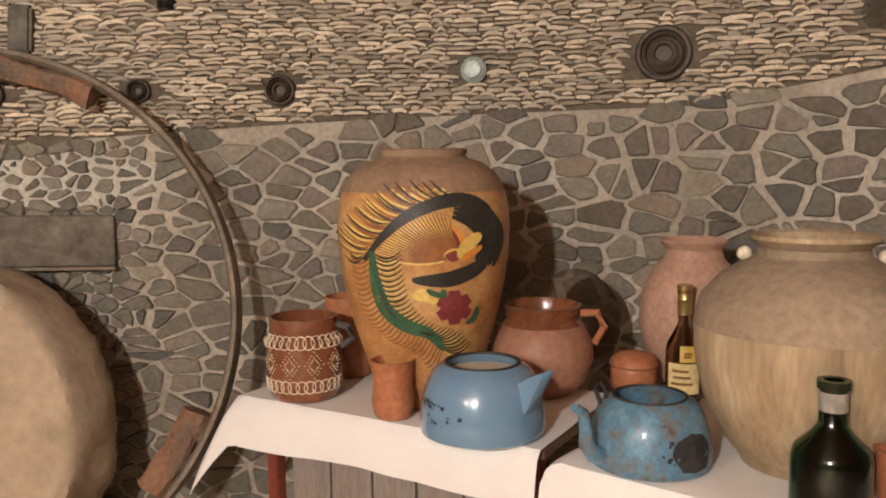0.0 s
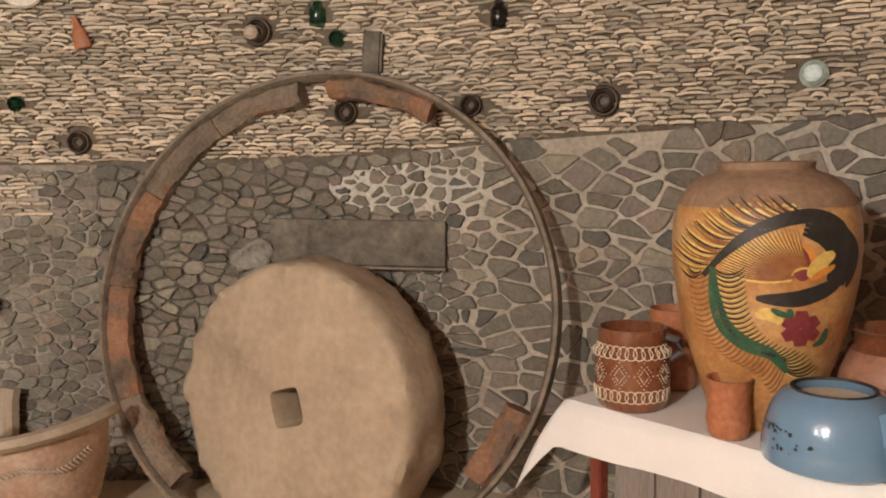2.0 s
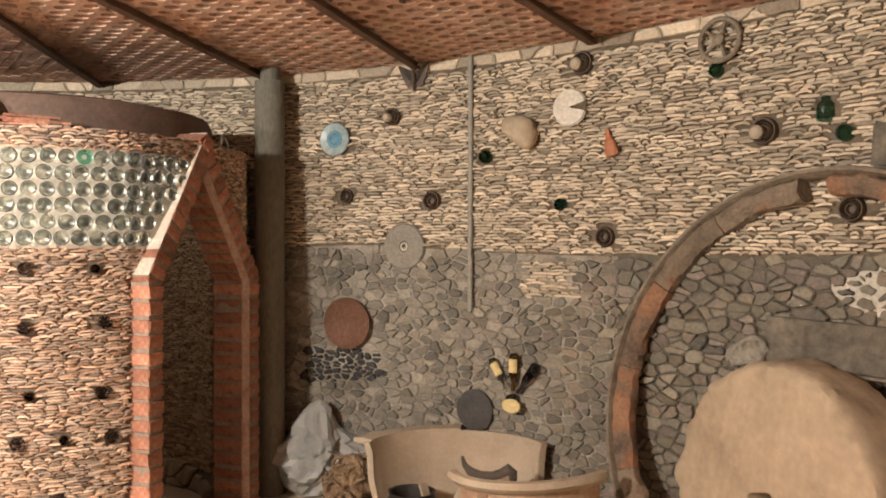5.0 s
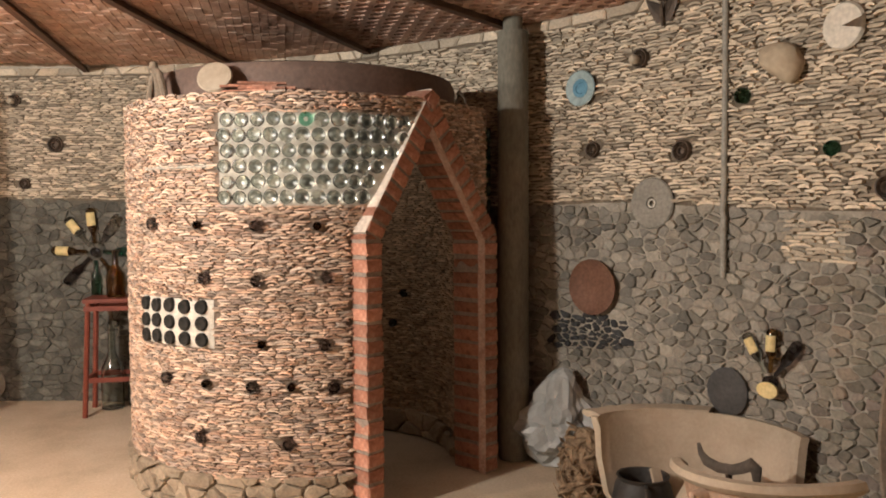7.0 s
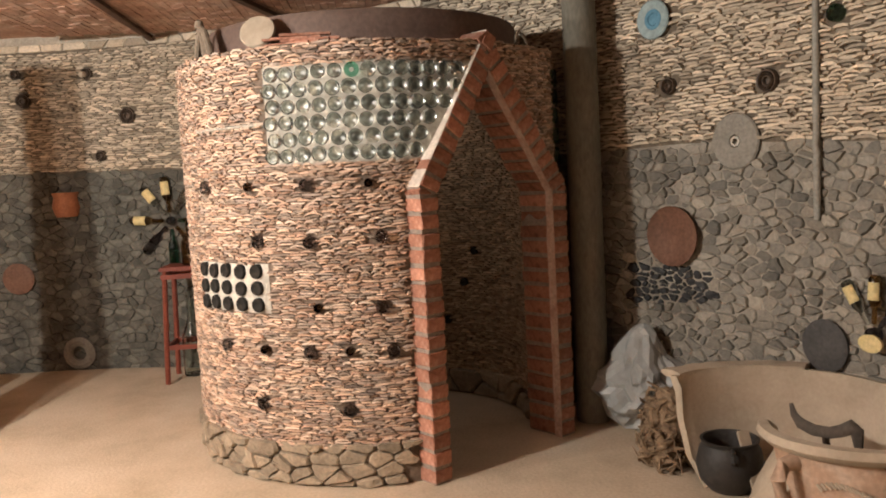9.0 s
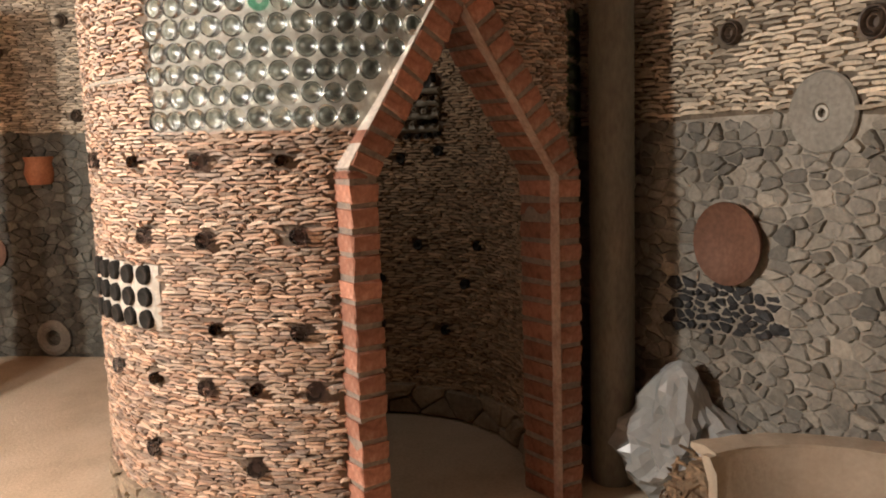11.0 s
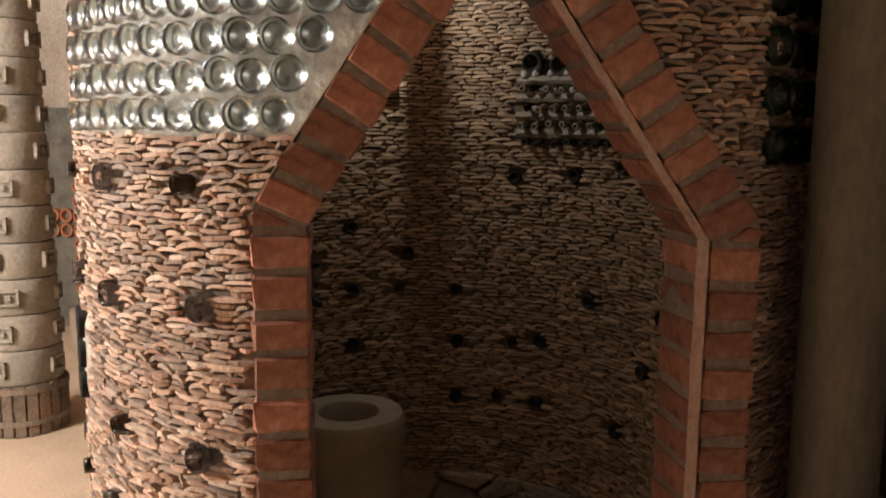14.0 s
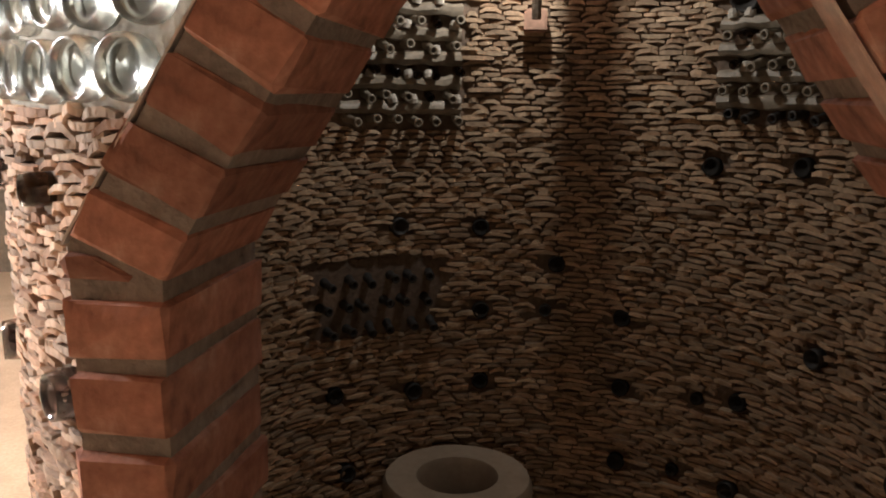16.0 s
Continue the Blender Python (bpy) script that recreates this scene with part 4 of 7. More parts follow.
for r in range(6):
    z = 1.612 + r * 0.0758
    az = PANEL[0] + 2.2 + (0.9 if r % 2 else 0)
    c = 0
    while az < 36:
        p = hut_at(az, z, 0.0)
        if not ((p - DA).dot(DN) > -0.35 and in_door(door_u(p), z, 0.015)):
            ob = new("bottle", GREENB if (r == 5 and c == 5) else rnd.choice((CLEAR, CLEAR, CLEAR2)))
            ob.parent = PANE
            ob.visible_shadow = False
            ob.matrix_basis = hut_pose(az, z + rnd.uniform(-0.003, 0.003), 0.024) @ pose(0, 0, 0, rnd.uniform(-4, 4), 0, rnd.uniform(-4, 4))
        az += 4.1 * rnd.uniform(0.96, 1.04)
        c += 1
SIDE = patch(hut_at, 68, 104, 1.5, 2.06, 0.008, M_TILEBED, "side_window", HUT, at_door)
for r in range(5):
    for c in range(6):
        az, z = 71.5 + c * 5.6 + rnd.uniform(-0.6, 0.6), 1.56 + r * 0.108
        p = hut_at(az, z)
        if (p - DA).dot(DN) > -0.35 and in_door(door_u(p), z, 0.05):
            continue
        ob = new("bottle", DKB)
        ob.parent = SIDE
        ob.matrix_basis = hut_pose(az, z, 0.02) @ Matrix.Scale(1.25, 4)
DARK = patch(hut_at, DARKP[0], DARKP[1], DARKP[2], DARKP[3], 0.012, M_PALE, "dark_bottle_window", HUT)
# flat feet, black as the shade in open bottles
BLACKB = bottle_mesh("bottle", M_DARK, 0.036, rim=0.002, punt=0.006)
for r in range(3):
    for c in range(5):
        ob = new("bottle", BLACKB)
        ob.parent = DARK
        ob.matrix_basis = hut_pose(DARKP[0] + 3.4 + c * 5.8, 0.897 + r * 0.082 + rnd.uniform(-0.004, 0.004), 0.027)
patch(hut_at, -57, -28, 1.755, 1.781, 0.015, M_BEDDING, "mortar_patch", HUT)
for i, (az, z) in enumerate(HUT_BOTTLES):
    ob = new("bottle", (BROWNB, AMBERB)[i in (3, 1, 7, 10, 12)])
    ob.parent = HUT
    ob.matrix_basis = hut_pose(az, z, 0.021)


def inner_pose(az, z, d=0.0):
    a = radians(az)
    m = Matrix.Identity(4)
    m.col[0][:3], m.col[1][:3], m.col[2][:3] = Vector((math.sin(a), -math.cos(a), 0)), Vector((math.cos(a), math.sin(a), 0)), Vector((0, 0, 1))
    m.translation = inner_at(az, z, d)
    return m


# openings shown by flat feet with their shade painted black
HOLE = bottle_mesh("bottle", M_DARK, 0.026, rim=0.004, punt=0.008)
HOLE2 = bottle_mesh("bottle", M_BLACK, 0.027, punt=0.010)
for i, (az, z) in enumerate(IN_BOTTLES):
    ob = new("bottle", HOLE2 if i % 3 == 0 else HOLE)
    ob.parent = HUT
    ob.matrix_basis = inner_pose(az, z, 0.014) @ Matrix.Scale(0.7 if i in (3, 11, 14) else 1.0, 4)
M_NECK = material("dusty_bottle_neck", [(0.21, 0.175, 0.125), (0.33, 0.28, 0.21)], 10, 0.5, 0.1, 60)
NECKS = (mouth_mesh("bottle_neck", M_NECK, 0.013, 0.06), mouth_mesh("bottle_neck", G_BROWN, 0.013, 0.06), mouth_mesh("bottle_neck", M_BLACK, 0.013, 0.05))
laid_me = lathe([(0.0, 0.0), (0.013, 0.0), (0.015, 0.012), (0.011, 0.024), (0.0, 0.026)], 10)
STOP_ME = bpy.data.meshes.new("stopper")
bmesh.ops.recalc_face_normals(laid_me, faces=laid_me.faces)
laid_me.to_mesh(STOP_ME)
laid_me.free()
STOP_ME.materials.append(M_PALE)
BIGFOOT = bottle_mesh("bottle", M_BLACK, 0.042, rim=0.012, punt=0.02)


def ledge(a0, a1, z, parent):
    """An uneven roll of mortar that carries one row of bottle necks."""
    bm = bmesh.new()
    pts = [inner_at(a0 + (a1 - a0) * i / 14, z + 0.007 * noise.noise(Vector((i * 0.8, z * 20, 2))), 0.016 + 0.008 * noise.noise(Vector((i * 1.1, z * 13, 5)))) for i in range(15)]
    tube(bm, pts, 0.019, 8)
    roughen(bm, 0.005, 40)
    part("mortar_ledge", bm, M_NECK, parent, smooth=True)


for (a0, a1, z0, rows, cols, dark_rows, dz, feet) in ((237, 262, 1.53, 5, 6, (), 0.068, 0), (150, 183, 1.555, 4, 8, (0,), 0.066, 4), (242, 267, 0.93, 3, 6, (0, 1, 2), 0.072, 0)):
    bed = patch(lambda a, z, d: inner_at(a, z, d), a0 - 2, a1 + 2, z0 - 0.03, z0 + dz * rows - 0.02, 0.004, M_TILEBED, "neck_window", HUT)
    for r in range(rows):
        z = z0 + r * dz
        if len(dark_rows) < 3:
            ledge(a0 - 1, a1 + 1, z + 0.028, bed)
        for c in range(cols):
            az = a0 + (a1 - a0) * (c + 0.3 * (r % 2)) / (cols - 0.5) + rnd.uniform(-0.6, 0.6)
            pick = 2 if r in dark_rows else (1 if rnd.random() < 0.3 else 0)
            ob = new("bottle_neck", NECKS[pick])
            ob.parent = bed
            ob.matrix_basis = inner_pose(az, z, 0.0) @ pose(0, 0, 0, rnd.uniform(2, 20), 0, rnd.uniform(-8, 8)) @ Matrix.Scale(0.85, 4)
            if len(dark_rows) < 3 and r not in dark_rows and rnd.random() < 0.75:
                ob = new("stopper", STOP_ME)
                ob.parent = bed
                ob.matrix_basis = inner_pose(az + rnd.uniform(-0.5, 0.5), z + 0.040, 0.03) @ pose(0, 0, 0, rnd.uniform(-25, 10), rnd.uniform(-15, 15), 0)
    for k in range(feet):
        ob = new("bottle", BIGFOOT)
        ob.parent = HUT
        ob.matrix_basis = inner_pose(a0 + 4 + k * 8.5, z0 + rows * dz + 0.02 + rnd.uniform(-0.01, 0.01), 0.03) @ pose(0, 0, 0, 12, 0, 0)
# a brick end that sticks out high inside the hut
bm = bmesh.new()
box(bm, -0.032, -0.075, -0.03, 0.032, 0.05, 0.03, bevel=0.005)
part("brick_end", bm, M_PINK, HUT, at=inner_pose(221, 1.80))
# added rod beside the hut's lamp, there only to cast a vertical shadow band
bm = bmesh.new()
tube(bm, [(-4.792, 0.7375, 2.128), (-4.792, 0.7375, 1.95), (-4.792, 0.7375, 1.79)], 0.013, 8)
tagged(part("lamp_stem", bm, M_IRON), "thin rusty rod added to cast a shadow band in the hut", "lamp stem")
# dried hanging string with a gourd in the doorway
bm = bmesh.new()
tube(bm, [(0, 0, 0), (0.004, 0.003, -0.2), (-0.003, 0, -0.42)], 0.0025, 5)
STR = tagged(part("hanging_gourd", bm, M_WOOD, at=Matrix.Translation((-4.776, 1.874, 1.854))), "small dried gourd hanging on a string inside the hut", "gourd")
part("gourd", lathe([(0, -0.48), (0.012, -0.47), (0.016, -0.45), (0.009, -0.43), (0, -0.42)], 12), M_FIBRE, STR, smooth=True)

# things lying on the hut's top
DISH = tagged(part("clay_dish", lathe([(0.0, 0.0), (0.86, 0.0), (0.90, 0.02), (0.905, 0.13), (0.885, 0.175), (0.80, 0.195), (0.3, 0.20), (0.0, 0.20)], 72, wobble=0.01), 
              material("dark_clay_pan", [(0.10, 0.062, 0.048), (0.16, 0.105, 0.08)], 3, 0.7, 0.2, 40), at=Matrix.Translation((TC.x - 0.02, TC.y - 0.02, TTOP + 0.004)), smooth=True),
              "huge dark brown clay pan lying on the hut", "pan")
bm = lathe([(0.0, -0.012), (0.085, -0.012), (0.09, 0.0), (0.085, 0.012), (0.0, 0.012)], 24)
tagged(part("stone_disc", bm, M_CLAYGREY, at=hut_pose(-31, TTOP + 0.088, -0.075) @ pose(0, 0, 0, 62, 0, 20), smooth=True), "round dusty stone disc leaning on the pan", "disc")
bm = bmesh.new()
tube(bm, [(-0.07, 0, 0.0), (-0.045, 0, 0.10), (-0.02, 0.01, 0.16)], 0.02, 8, [1, 0.7, 0.5])
tube(bm, [(0.05, 0, 0.0), (0.02, 0, 0.10), (-0.02, 0.01, 0.16)], 0.024, 8, [1, 0.8, 0.5])
tube(bm, [(-0.02, 0, 0.15), (0.03, 0.0, 0.13), (0.07, 0, 0.06), (0.09, 0, 0.005)], 0.016, 8)
lathe([(0, 0.135), (0.022, 0.15), (0.018, 0.18), (0, 0.19)], 10, bm=bm, m=Matrix.Translation((-0.02, 0, 0)))
tagged(part("carved_figure", bm, M_WOOD, at=hut_pose(-57, TTOP + 0.002, -0.07) @ Matrix.Scale(1.15, 4), smooth=True), "small dark crooked carving standing on the hut's edge", "carving")
for k in range(7):
    bm = bmesh.new()
    box(bm, -0.12, -0.018, 0, 0.12, 0.018, 0.012, bevel=0.002)
    tagged(part("red_tile", bm, M_BRICK, at=hut_pose(-21 + (k % 4) * 2.6, TTOP + 0.002 + 0.0125 * (k // 2), -0.05) @ pose(0, 0, 0, 0, 0, k * 3 - 4)), "flat red tile strip lying on the hut", "tile", "tiles on the hut")
bm = bmesh.new()
tube(bm, [(-0.06, 0, 0.004), (-0.05, 0, 0.06), (0.0, 0.01, 0.09), (0.05, 0, 0.05), (0.07, 0, 0.004)], 0.007, 7)
tube(bm, [(0.0, 0.01, 0.09), (0.03, -0.02, 0.13)], 0.006, 6)
tagged(part("iron_hook", bm, M_IRON, at=hut_pose(58, TTOP + 0.008, -0.07), smooth=True), "bent piece of wrought iron on the hut's edge", "iron scrap")

# ---- pillar, conduit ----
bm = lathe([(0.093, 0.0), (0.096, 0.02), (0.094, 1.3), (0.095, 1.32), (0.093, CEIL - 0.085), (0.06, CEIL - 0.085), (0.06, CEIL)], 32)
tagged(part("pillar", bm, M_CONCRETE, at=Matrix.Translation((-4.19, 2.31, 0)), smooth=True), "slim round grey concrete pillar up to the ceiling", "pillar", kind="structure")
bm = bmesh.new()
tube(bm, [(0, 0, 1.19), (0.002, 0, 1.5), (-0.006, 0, 1.53), (0.0, 0, 1.58), (0.003, 0, 2.1), (0, 0, CEIL - 0.001)], 0.016, 10)
tagged(part("conduit", bm, M_PIPE, at=room_pose(113.25, 0, 0.03), smooth=True), "thin grey conduit pipe running down the wall", "pipe")


# ---- things on the round wall ----
def wall_thing(name, bm, mat, az, z, label, category, d=0.022, group="", smooth=True, turn=0.0):
    ob = part(name, bm, mat, at=room_pose(az, z, d) @ pose(0, 0, 0, 0, turn, 0), smooth=smooth)
    return tagged(ob, label, category, group)


def laid(profile, segs=28, **k):
    """A turned shape whose axis points out of the wall; heights are distances out."""
    bm = lathe(profile, segs, **k)
    bmesh.ops.rotate(bm, matrix=Matrix.Rotation(radians(90), 3, "X"), verts=bm.verts)
    return bm


def insulator(az, z, r, mat, label, category="insulator"):
    """A ridged foot with a hollow middle, set into the wall."""
    ob = thing("wall_insert", label, category, room_pose(az, z, 0.0), "glass and clay set in the wall")
    part("rim", laid([(r * 0.55, -0.05), (r, -0.05), (r, 0.02), (r * 0.93, 0.032), (r * 0.82, 0.03), (r * 0.76, 0.01), (r * 0.55, 0.008)], 28), mat, ob, smooth=True)
    part("ridge", laid([(r * 0.72, 0.006), (r * 0.72, 0.03), (r * 0.66, 0.038), (r * 0.6, 0.03), (r * 0.6, 0.006)], 24), mat, ob, smooth=True)
    part("core", laid([(0, -0.05), (r * 0.56, -0.05), (r * 0.54, 0.02), (r * 0.42, 0.03), (r * 0.34, 0.026), (r * 0.28, 0.007), (0, 0.005)], 24), mat, ob, smooth=True)


M_UMBER = material("brown_glazed_insert", [(0.06, 0.04, 0.028), (0.13, 0.09, 0.062)], 12, 0.55, 0.2, 50)
for az, z, r in ((65.2, 1.846, 0.105), (80.5, 1.749, 0.064), (92.1, 1.74, 0.056), (104.7, 1.628, 0.054), (116.0, 1.849, 0.058), (122.1, 1.891, 0.046),
                 (167.4, 2.085, 0.066), (86.3, 1.753, 0.05), (170.0, 1.773, 0.045), (176.5, 2.463, 0.04), (176.1, 2.252, 0.06)):
    insulator(az, z, r, M_UMBER, "ridged brown ceramic insert set into the wall")
for az, z, r in ((118.8, 2.377, 0.055), (96.1, 2.11, 0.065), (106.1, 2.57, 0.065), (170.6, 2.439, 0.05)):
    insulator(az, z, r, M_UMBER, "dark ridged insert with a pale plug in the wall")
    wall_thing("plug", laid([(0, 0.0), (r * 0.5, 0.01), (r * 0.5, 0.045), (r * 0.3, 0.06), (0, 0.062)], 20), M_CLAYGREY, az + 0.2, z - 0.005, "pale round clay plug set in the wall", "plug", d=0.012)
for az, z, r, mat, lab in ((92.4, 2.066, 0.037, G_GREEN, "green"), (89.3, 2.379, 0.042, G_GREEN, "green"), (107.4, 1.807, 0.035, G_GREEN, "green"),
                           (98.5, 2.425, 0.034, G_GREEN, "green"), (112.3, 2.098, 0.04, G_DKGREEN, "dark green"), (58.0, 1.948, 0.055, G_CLEAR, "clear")):
    ob = new("bottle", bottle_mesh("bottle", mat, r))
    ob.matrix_basis = room_pose(az, z, 0.025)
    tagged(ob, lab + " glass bottle bottom set in the wall", "bottle", "glass and clay set in the wall")
for az, z, mat, lab, h in ((93.3, 2.181, G_GREEN, "teal glass bottle set upright in the wall", 0.11), (85.0, 2.131, G_PURPLE, "dark glass jug half sunk in the wall", 0.12)):
    bm = lathe([(0, -h / 2), (0.036, -h / 2), (0.04, -h / 2 + 0.01), (0.037, h * 0.2), (0.02, h * 0.35), (0.02, h / 2), (0, h / 2)], 18)
    wall_thing("bottle", bm, mat, az, z, lab, "bottle", d=0.005)
# clear faceted insulator and a yellow one
bm = laid([(0, 0.0), (0.05, 0.0), (0.052, 0.012), (0.04, 0.016), (0.043, 0.03), (0.03, 0.034), (0.032, 0.046), (0, 0.048)], 16)
wall_thing("wall_insert", bm, material("pale_ribbed_glass", [(0.30, 0.34, 0.29), (0.42, 0.46, 0.40)], 20, 0.3, 0.1, 60), 72.5, 1.81, "clear ribbed glass insert in the wall", "insulator", group="glass and clay set in the wall")
bm = laid([(0, 0.0), (0.06, 0.0), (0.062, 0.02), (0.04, 0.035), (0, 0.038)], 18)
wall_thing("wall_insert", bm, material("yellow_glaze", [(0.45, 0.30, 0.06), (0.52, 0.37, 0.12)], 6, 0.4, 0.1, 40), 81.1, 2.331, "yellow glazed bowl set in the wall", "bowl")
# blue glass plate
pl = thing("blue_plate", "pale blue glass plate set in the wall", "plate", room_pose(122.9, 2.257, 0.022))
part("rim", laid([(0.052, 0.004), (0.1, 0.0), (0.106, 0.012), (0.1, 0.018), (0.055, 0.012)], 32), material("pale_blue_glass_rim", [(0.27, 0.34, 0.335), (0.36, 0.43, 0.425)], 6, 0.25, 0.03, 40, coat=0.4), pl, smooth=True)
part("centre", laid([(0, 0.0), (0.056, 0.003), (0.054, 0.012), (0.035, 0.012), (0.03, 0.006), (0, 0.006)], 28), material("blue_glass_heart", [(0.10, 0.22, 0.30), (0.16, 0.32, 0.42)], 6, 0.2, 0.05, 40), pl, smooth=True)
# grey grinding disc, terracotta bowl, dark disc
bm = laid([(0.03, 0.0), (0.138, 0.0), (0.142, 0.012), (0.134, 0.022), (0.034, 0.022), (0.03, 0.014), (0.03, 0.0)], 36, wobble=0.02)
wall_thing("grinding_disc", bm, M_GREYDISC, 117.9, 1.571, "flat grey stone disc with a hole in the wall", "disc", d=0.008)
wall_thing("stone_ring", laid([(0.016, 0), (0.027, 0), (0.027, 0.014), (0.016, 0.014), (0.016, 0)], 16), M_PALE, 117.9, 1.571, "small pale ring set in the disc's hole", "ring", d=0.012)
bm = laid([(0.0, 0.0), (0.10, 0.002), (0.15, 0.03), (0.165, 0.042), (0.165, 0.034), (0.15, 0.008), (0.02, -0.02), (0, -0.02)], 36)
wall_thing("clay_bowl", bm, M_BOWL, 121.9, 1.082, "wide shallow terracotta bowl on the stone wall", "bowl", d=0.012)
bm = laid([(0.0, 0.0), (0.118, 0.0), (0.122, 0.018), (0.11, 0.026), (0, 0.028)], 30, wobble=0.04)
wall_thing("dark_disc", bm, material("dark_slate", [(0.05, 0.047, 0.045), (0.09, 0.085, 0.08)], 9, 0.8, 0.4, 50), 112.9, 0.609, "dark round slate disc on the stone wall", "disc", d=0.016)
# notched white disc
bm = laid([(0, 0.0), (0.098, 0.0), (0.104, 0.012), (0.096, 0.026), (0, 0.028)], 48)
bmesh.ops.delete(bm, geom=[f for f in bm.faces if f.calc_center_median().length > 0.02 and abs(math.atan2(f.calc_center_median().z, f.calc_center_median().x)) < radians(13)], context="FACES")
bmesh.ops.holes_fill(bm, edges=bm.edges)
wall_thing("notched_disc", bm, M_WHITE, 106.7, 2.332, "white ceramic disc with a wedge cut out", "disc", d=0.03)
# lump of stone
bm = bmesh.new()
bmesh.ops.create_icosphere(bm, subdivisions=3, radius=0.1)
bmesh.ops.scale(bm, vec=(1.25, 0.7, 0.85), verts=bm.verts)
bmesh.ops.rotate(bm, matrix=Matrix.Rotation(radians(32), 3, "Y"), verts=bm.verts)
roughen(bm, 0.03, 9)
roughen(bm, 0.008, 30)
wall_thing("stone_lump", bm, M_MILL, 109.8, 2.226, "pale lump of rough stone fixed to the wall", "stone", d=0.06)
# flat terracotta bottle
bm = lathe([(0, -0.07), (0.036, -0.07), (0.04, -0.055), (0.033, 0.0), (0.018, 0.035), (0.012, 0.055), (0.016, 0.075), (0.0, 0.08)], 18, squash=(1, 0.5))
wall_thing("clay_bottle", bm, M_TERRA, 104.3, 2.12, "small terracotta bottle fixed to the wall", "bottle", turn=-14, d=0.035)
# moth-like iron ornament
bm = bmesh.new()
for sx in (-1, 1):
    a = [bm.verts.new((sx * x, y, z)) for x, y, z in ((0.01, -0.02, 0.03), (0.11, -0.03, 0.075), (0.085, -0.02, 0.0), (0.045, -0.015, -0.07), (0.008, -0.015, -0.06))]
    bm.faces.new(a)
r_ = bmesh.ops.solidify(bm, geom=list(bm.faces), thickness=0.01)
tube(bm, [(0, -0.02, 0.06), (0, -0.035, 0.0), (0, -0.02, -0.09)], 0.016, 8, [0.6, 1, 0.5])
wall_thing("winged_ornament", bm, M_UMBER, 117.1, 2.612, "dark winged ornament fixed high on the wall", "ornament", smooth=False)
# iron valve wheel
vw = thing("valve_wheel", "rusty spoked iron hand wheel hanging on the wall", "hand wheel", room_pose(98.2, 2.563, 0.04))
bm = bmesh.new()
tube(bm, [(0.1 * math.cos(a * math.pi / 12), 0, 0.1 * math.sin(a * math.pi / 12)) for a in range(25)], 0.013, 8)
part("rim", bm, M_IRON, vw, smooth=True)
for k in range(5):
    bm = bmesh.new()
    a = 2 * math.pi * k / 5
    tube(bm, [(0.02 * math.cos(a), 0, 0.02 * math.sin(a)), (0.097 * math.cos(a), 0, 0.097 * math.sin(a))], 0.009, 6)
    part("spoke", bm, M_IRON, vw)
part("hub", laid([(0, -0.02), (0.028, -0.02), (0.028, 0.02), (0.012, 0.03), (0, 0.03)], 16), M_IRON, vw, smooth=True)
# stone plaque with a chamfered lower ledge
pq = thing("stone_plaque", "long grey stone plaque fixed to the wall", "plaque", room_pose(91.8, 1.155, 0.05))
bm = bmesh.new()
box(bm, -0.40, -0.012, -0.105, 0.425, 0.03, 0.10, m=pose(0, 0, 0, 0, 1.2, 0), bevel=0.004)
roughen(bm, 0.003, 14)
part("slab", bm, M_PLATE, pq)
bm = bmesh.new()
box(bm, -0.40, -0.03, -0.120, 0.43, 0.04, -0.107, m=pose(0, 0, 0, 0, 1.2, 0), bevel=0.002)
part("ledge", bm, M_IRON, pq)
# flat stone tongue above the wheel
bm = bmesh.new()
box(bm, -0.045, -0.03, -0.1, 0.045, 0.02, 0.09, m=pose(0, 0, 0, 0, 4, 0), bevel=0.012)
wall_thing("stone_tongue", bm, M_PLATE, 90.7, 2.0, "flat grey stone slip standing out of the wall", "stone", smooth=False)


def burst(az, z, scale, label, arms):
    """Bottles laid like petals round a bottle's foot."""
    b = thing("bottle_flower", label, "wall ornament", room_pose(az, z, 0.03))
    part("hub", laid([(0, 0), (0.035, 0), (0.035, 0.03), (0.02, 0.034), (0, 0.02)], 18), G_PURPLE, b, smooth=True)
    for ang, mat, lab in arms:
        bm = lathe([(0, 0.055), (0.012, 0.055), (0.013, 0.12), (0.028, 0.155), (0.03, 0.27), (0.02, 0.285), (0, 0.28)], 14)
        bo = part("bottle", bm, mat, b, smooth=True, at=pose(0, -0.015, 0, 0, ang, 0) @ Matrix.Scale(scale, 4))
        if lab:
            bm = lathe([(0.0305, 0.17), (0.0312, 0.175), (0.0312, 0.25), (0.0305, 0.255)], 14, 200, 340)
            part("paper_label", bm, M_LABEL, bo)


burst(110.3, 0.70, 0.92, "flower of bottles with paper labels on the wall", [(-32, G_CLEAR, True), (2, G_AMBER, True), (36, G_PURPLE, False)])
bm = laid([(0, 0), (0.056, 0), (0.058, 0.014), (0, 0.02)], 22)
for v in bm.verts:
    v.co.z *= 0.68
wall_thing("oval_label", bm, M_LABEL, 110.2, 0.67, "oval cream paper label on a bottle foot", "label", d=0.07)
burst(164.2, 1.22, 1.25, "star of coloured bottles on the far wall", [(-40, G_CLEAR, True), (-5, G_AMBER, True), (35, G_CLEAR, False), (-88, G_AMBER, True), (-135, G_PURPLE, False), (90, G_GREEN, False), (140, G_AMBER, False), (180, G_GREEN, False)])
# far wall: red pot, red disc, clay ring
bm = lathe([(0, -0.1), (0.085, -0.1), (0.11, -0.02), (0.095, 0.06), (0.11, 0.1), (0.1, 0.1), (0.085, 0.06), (0, 0.04)], 26)
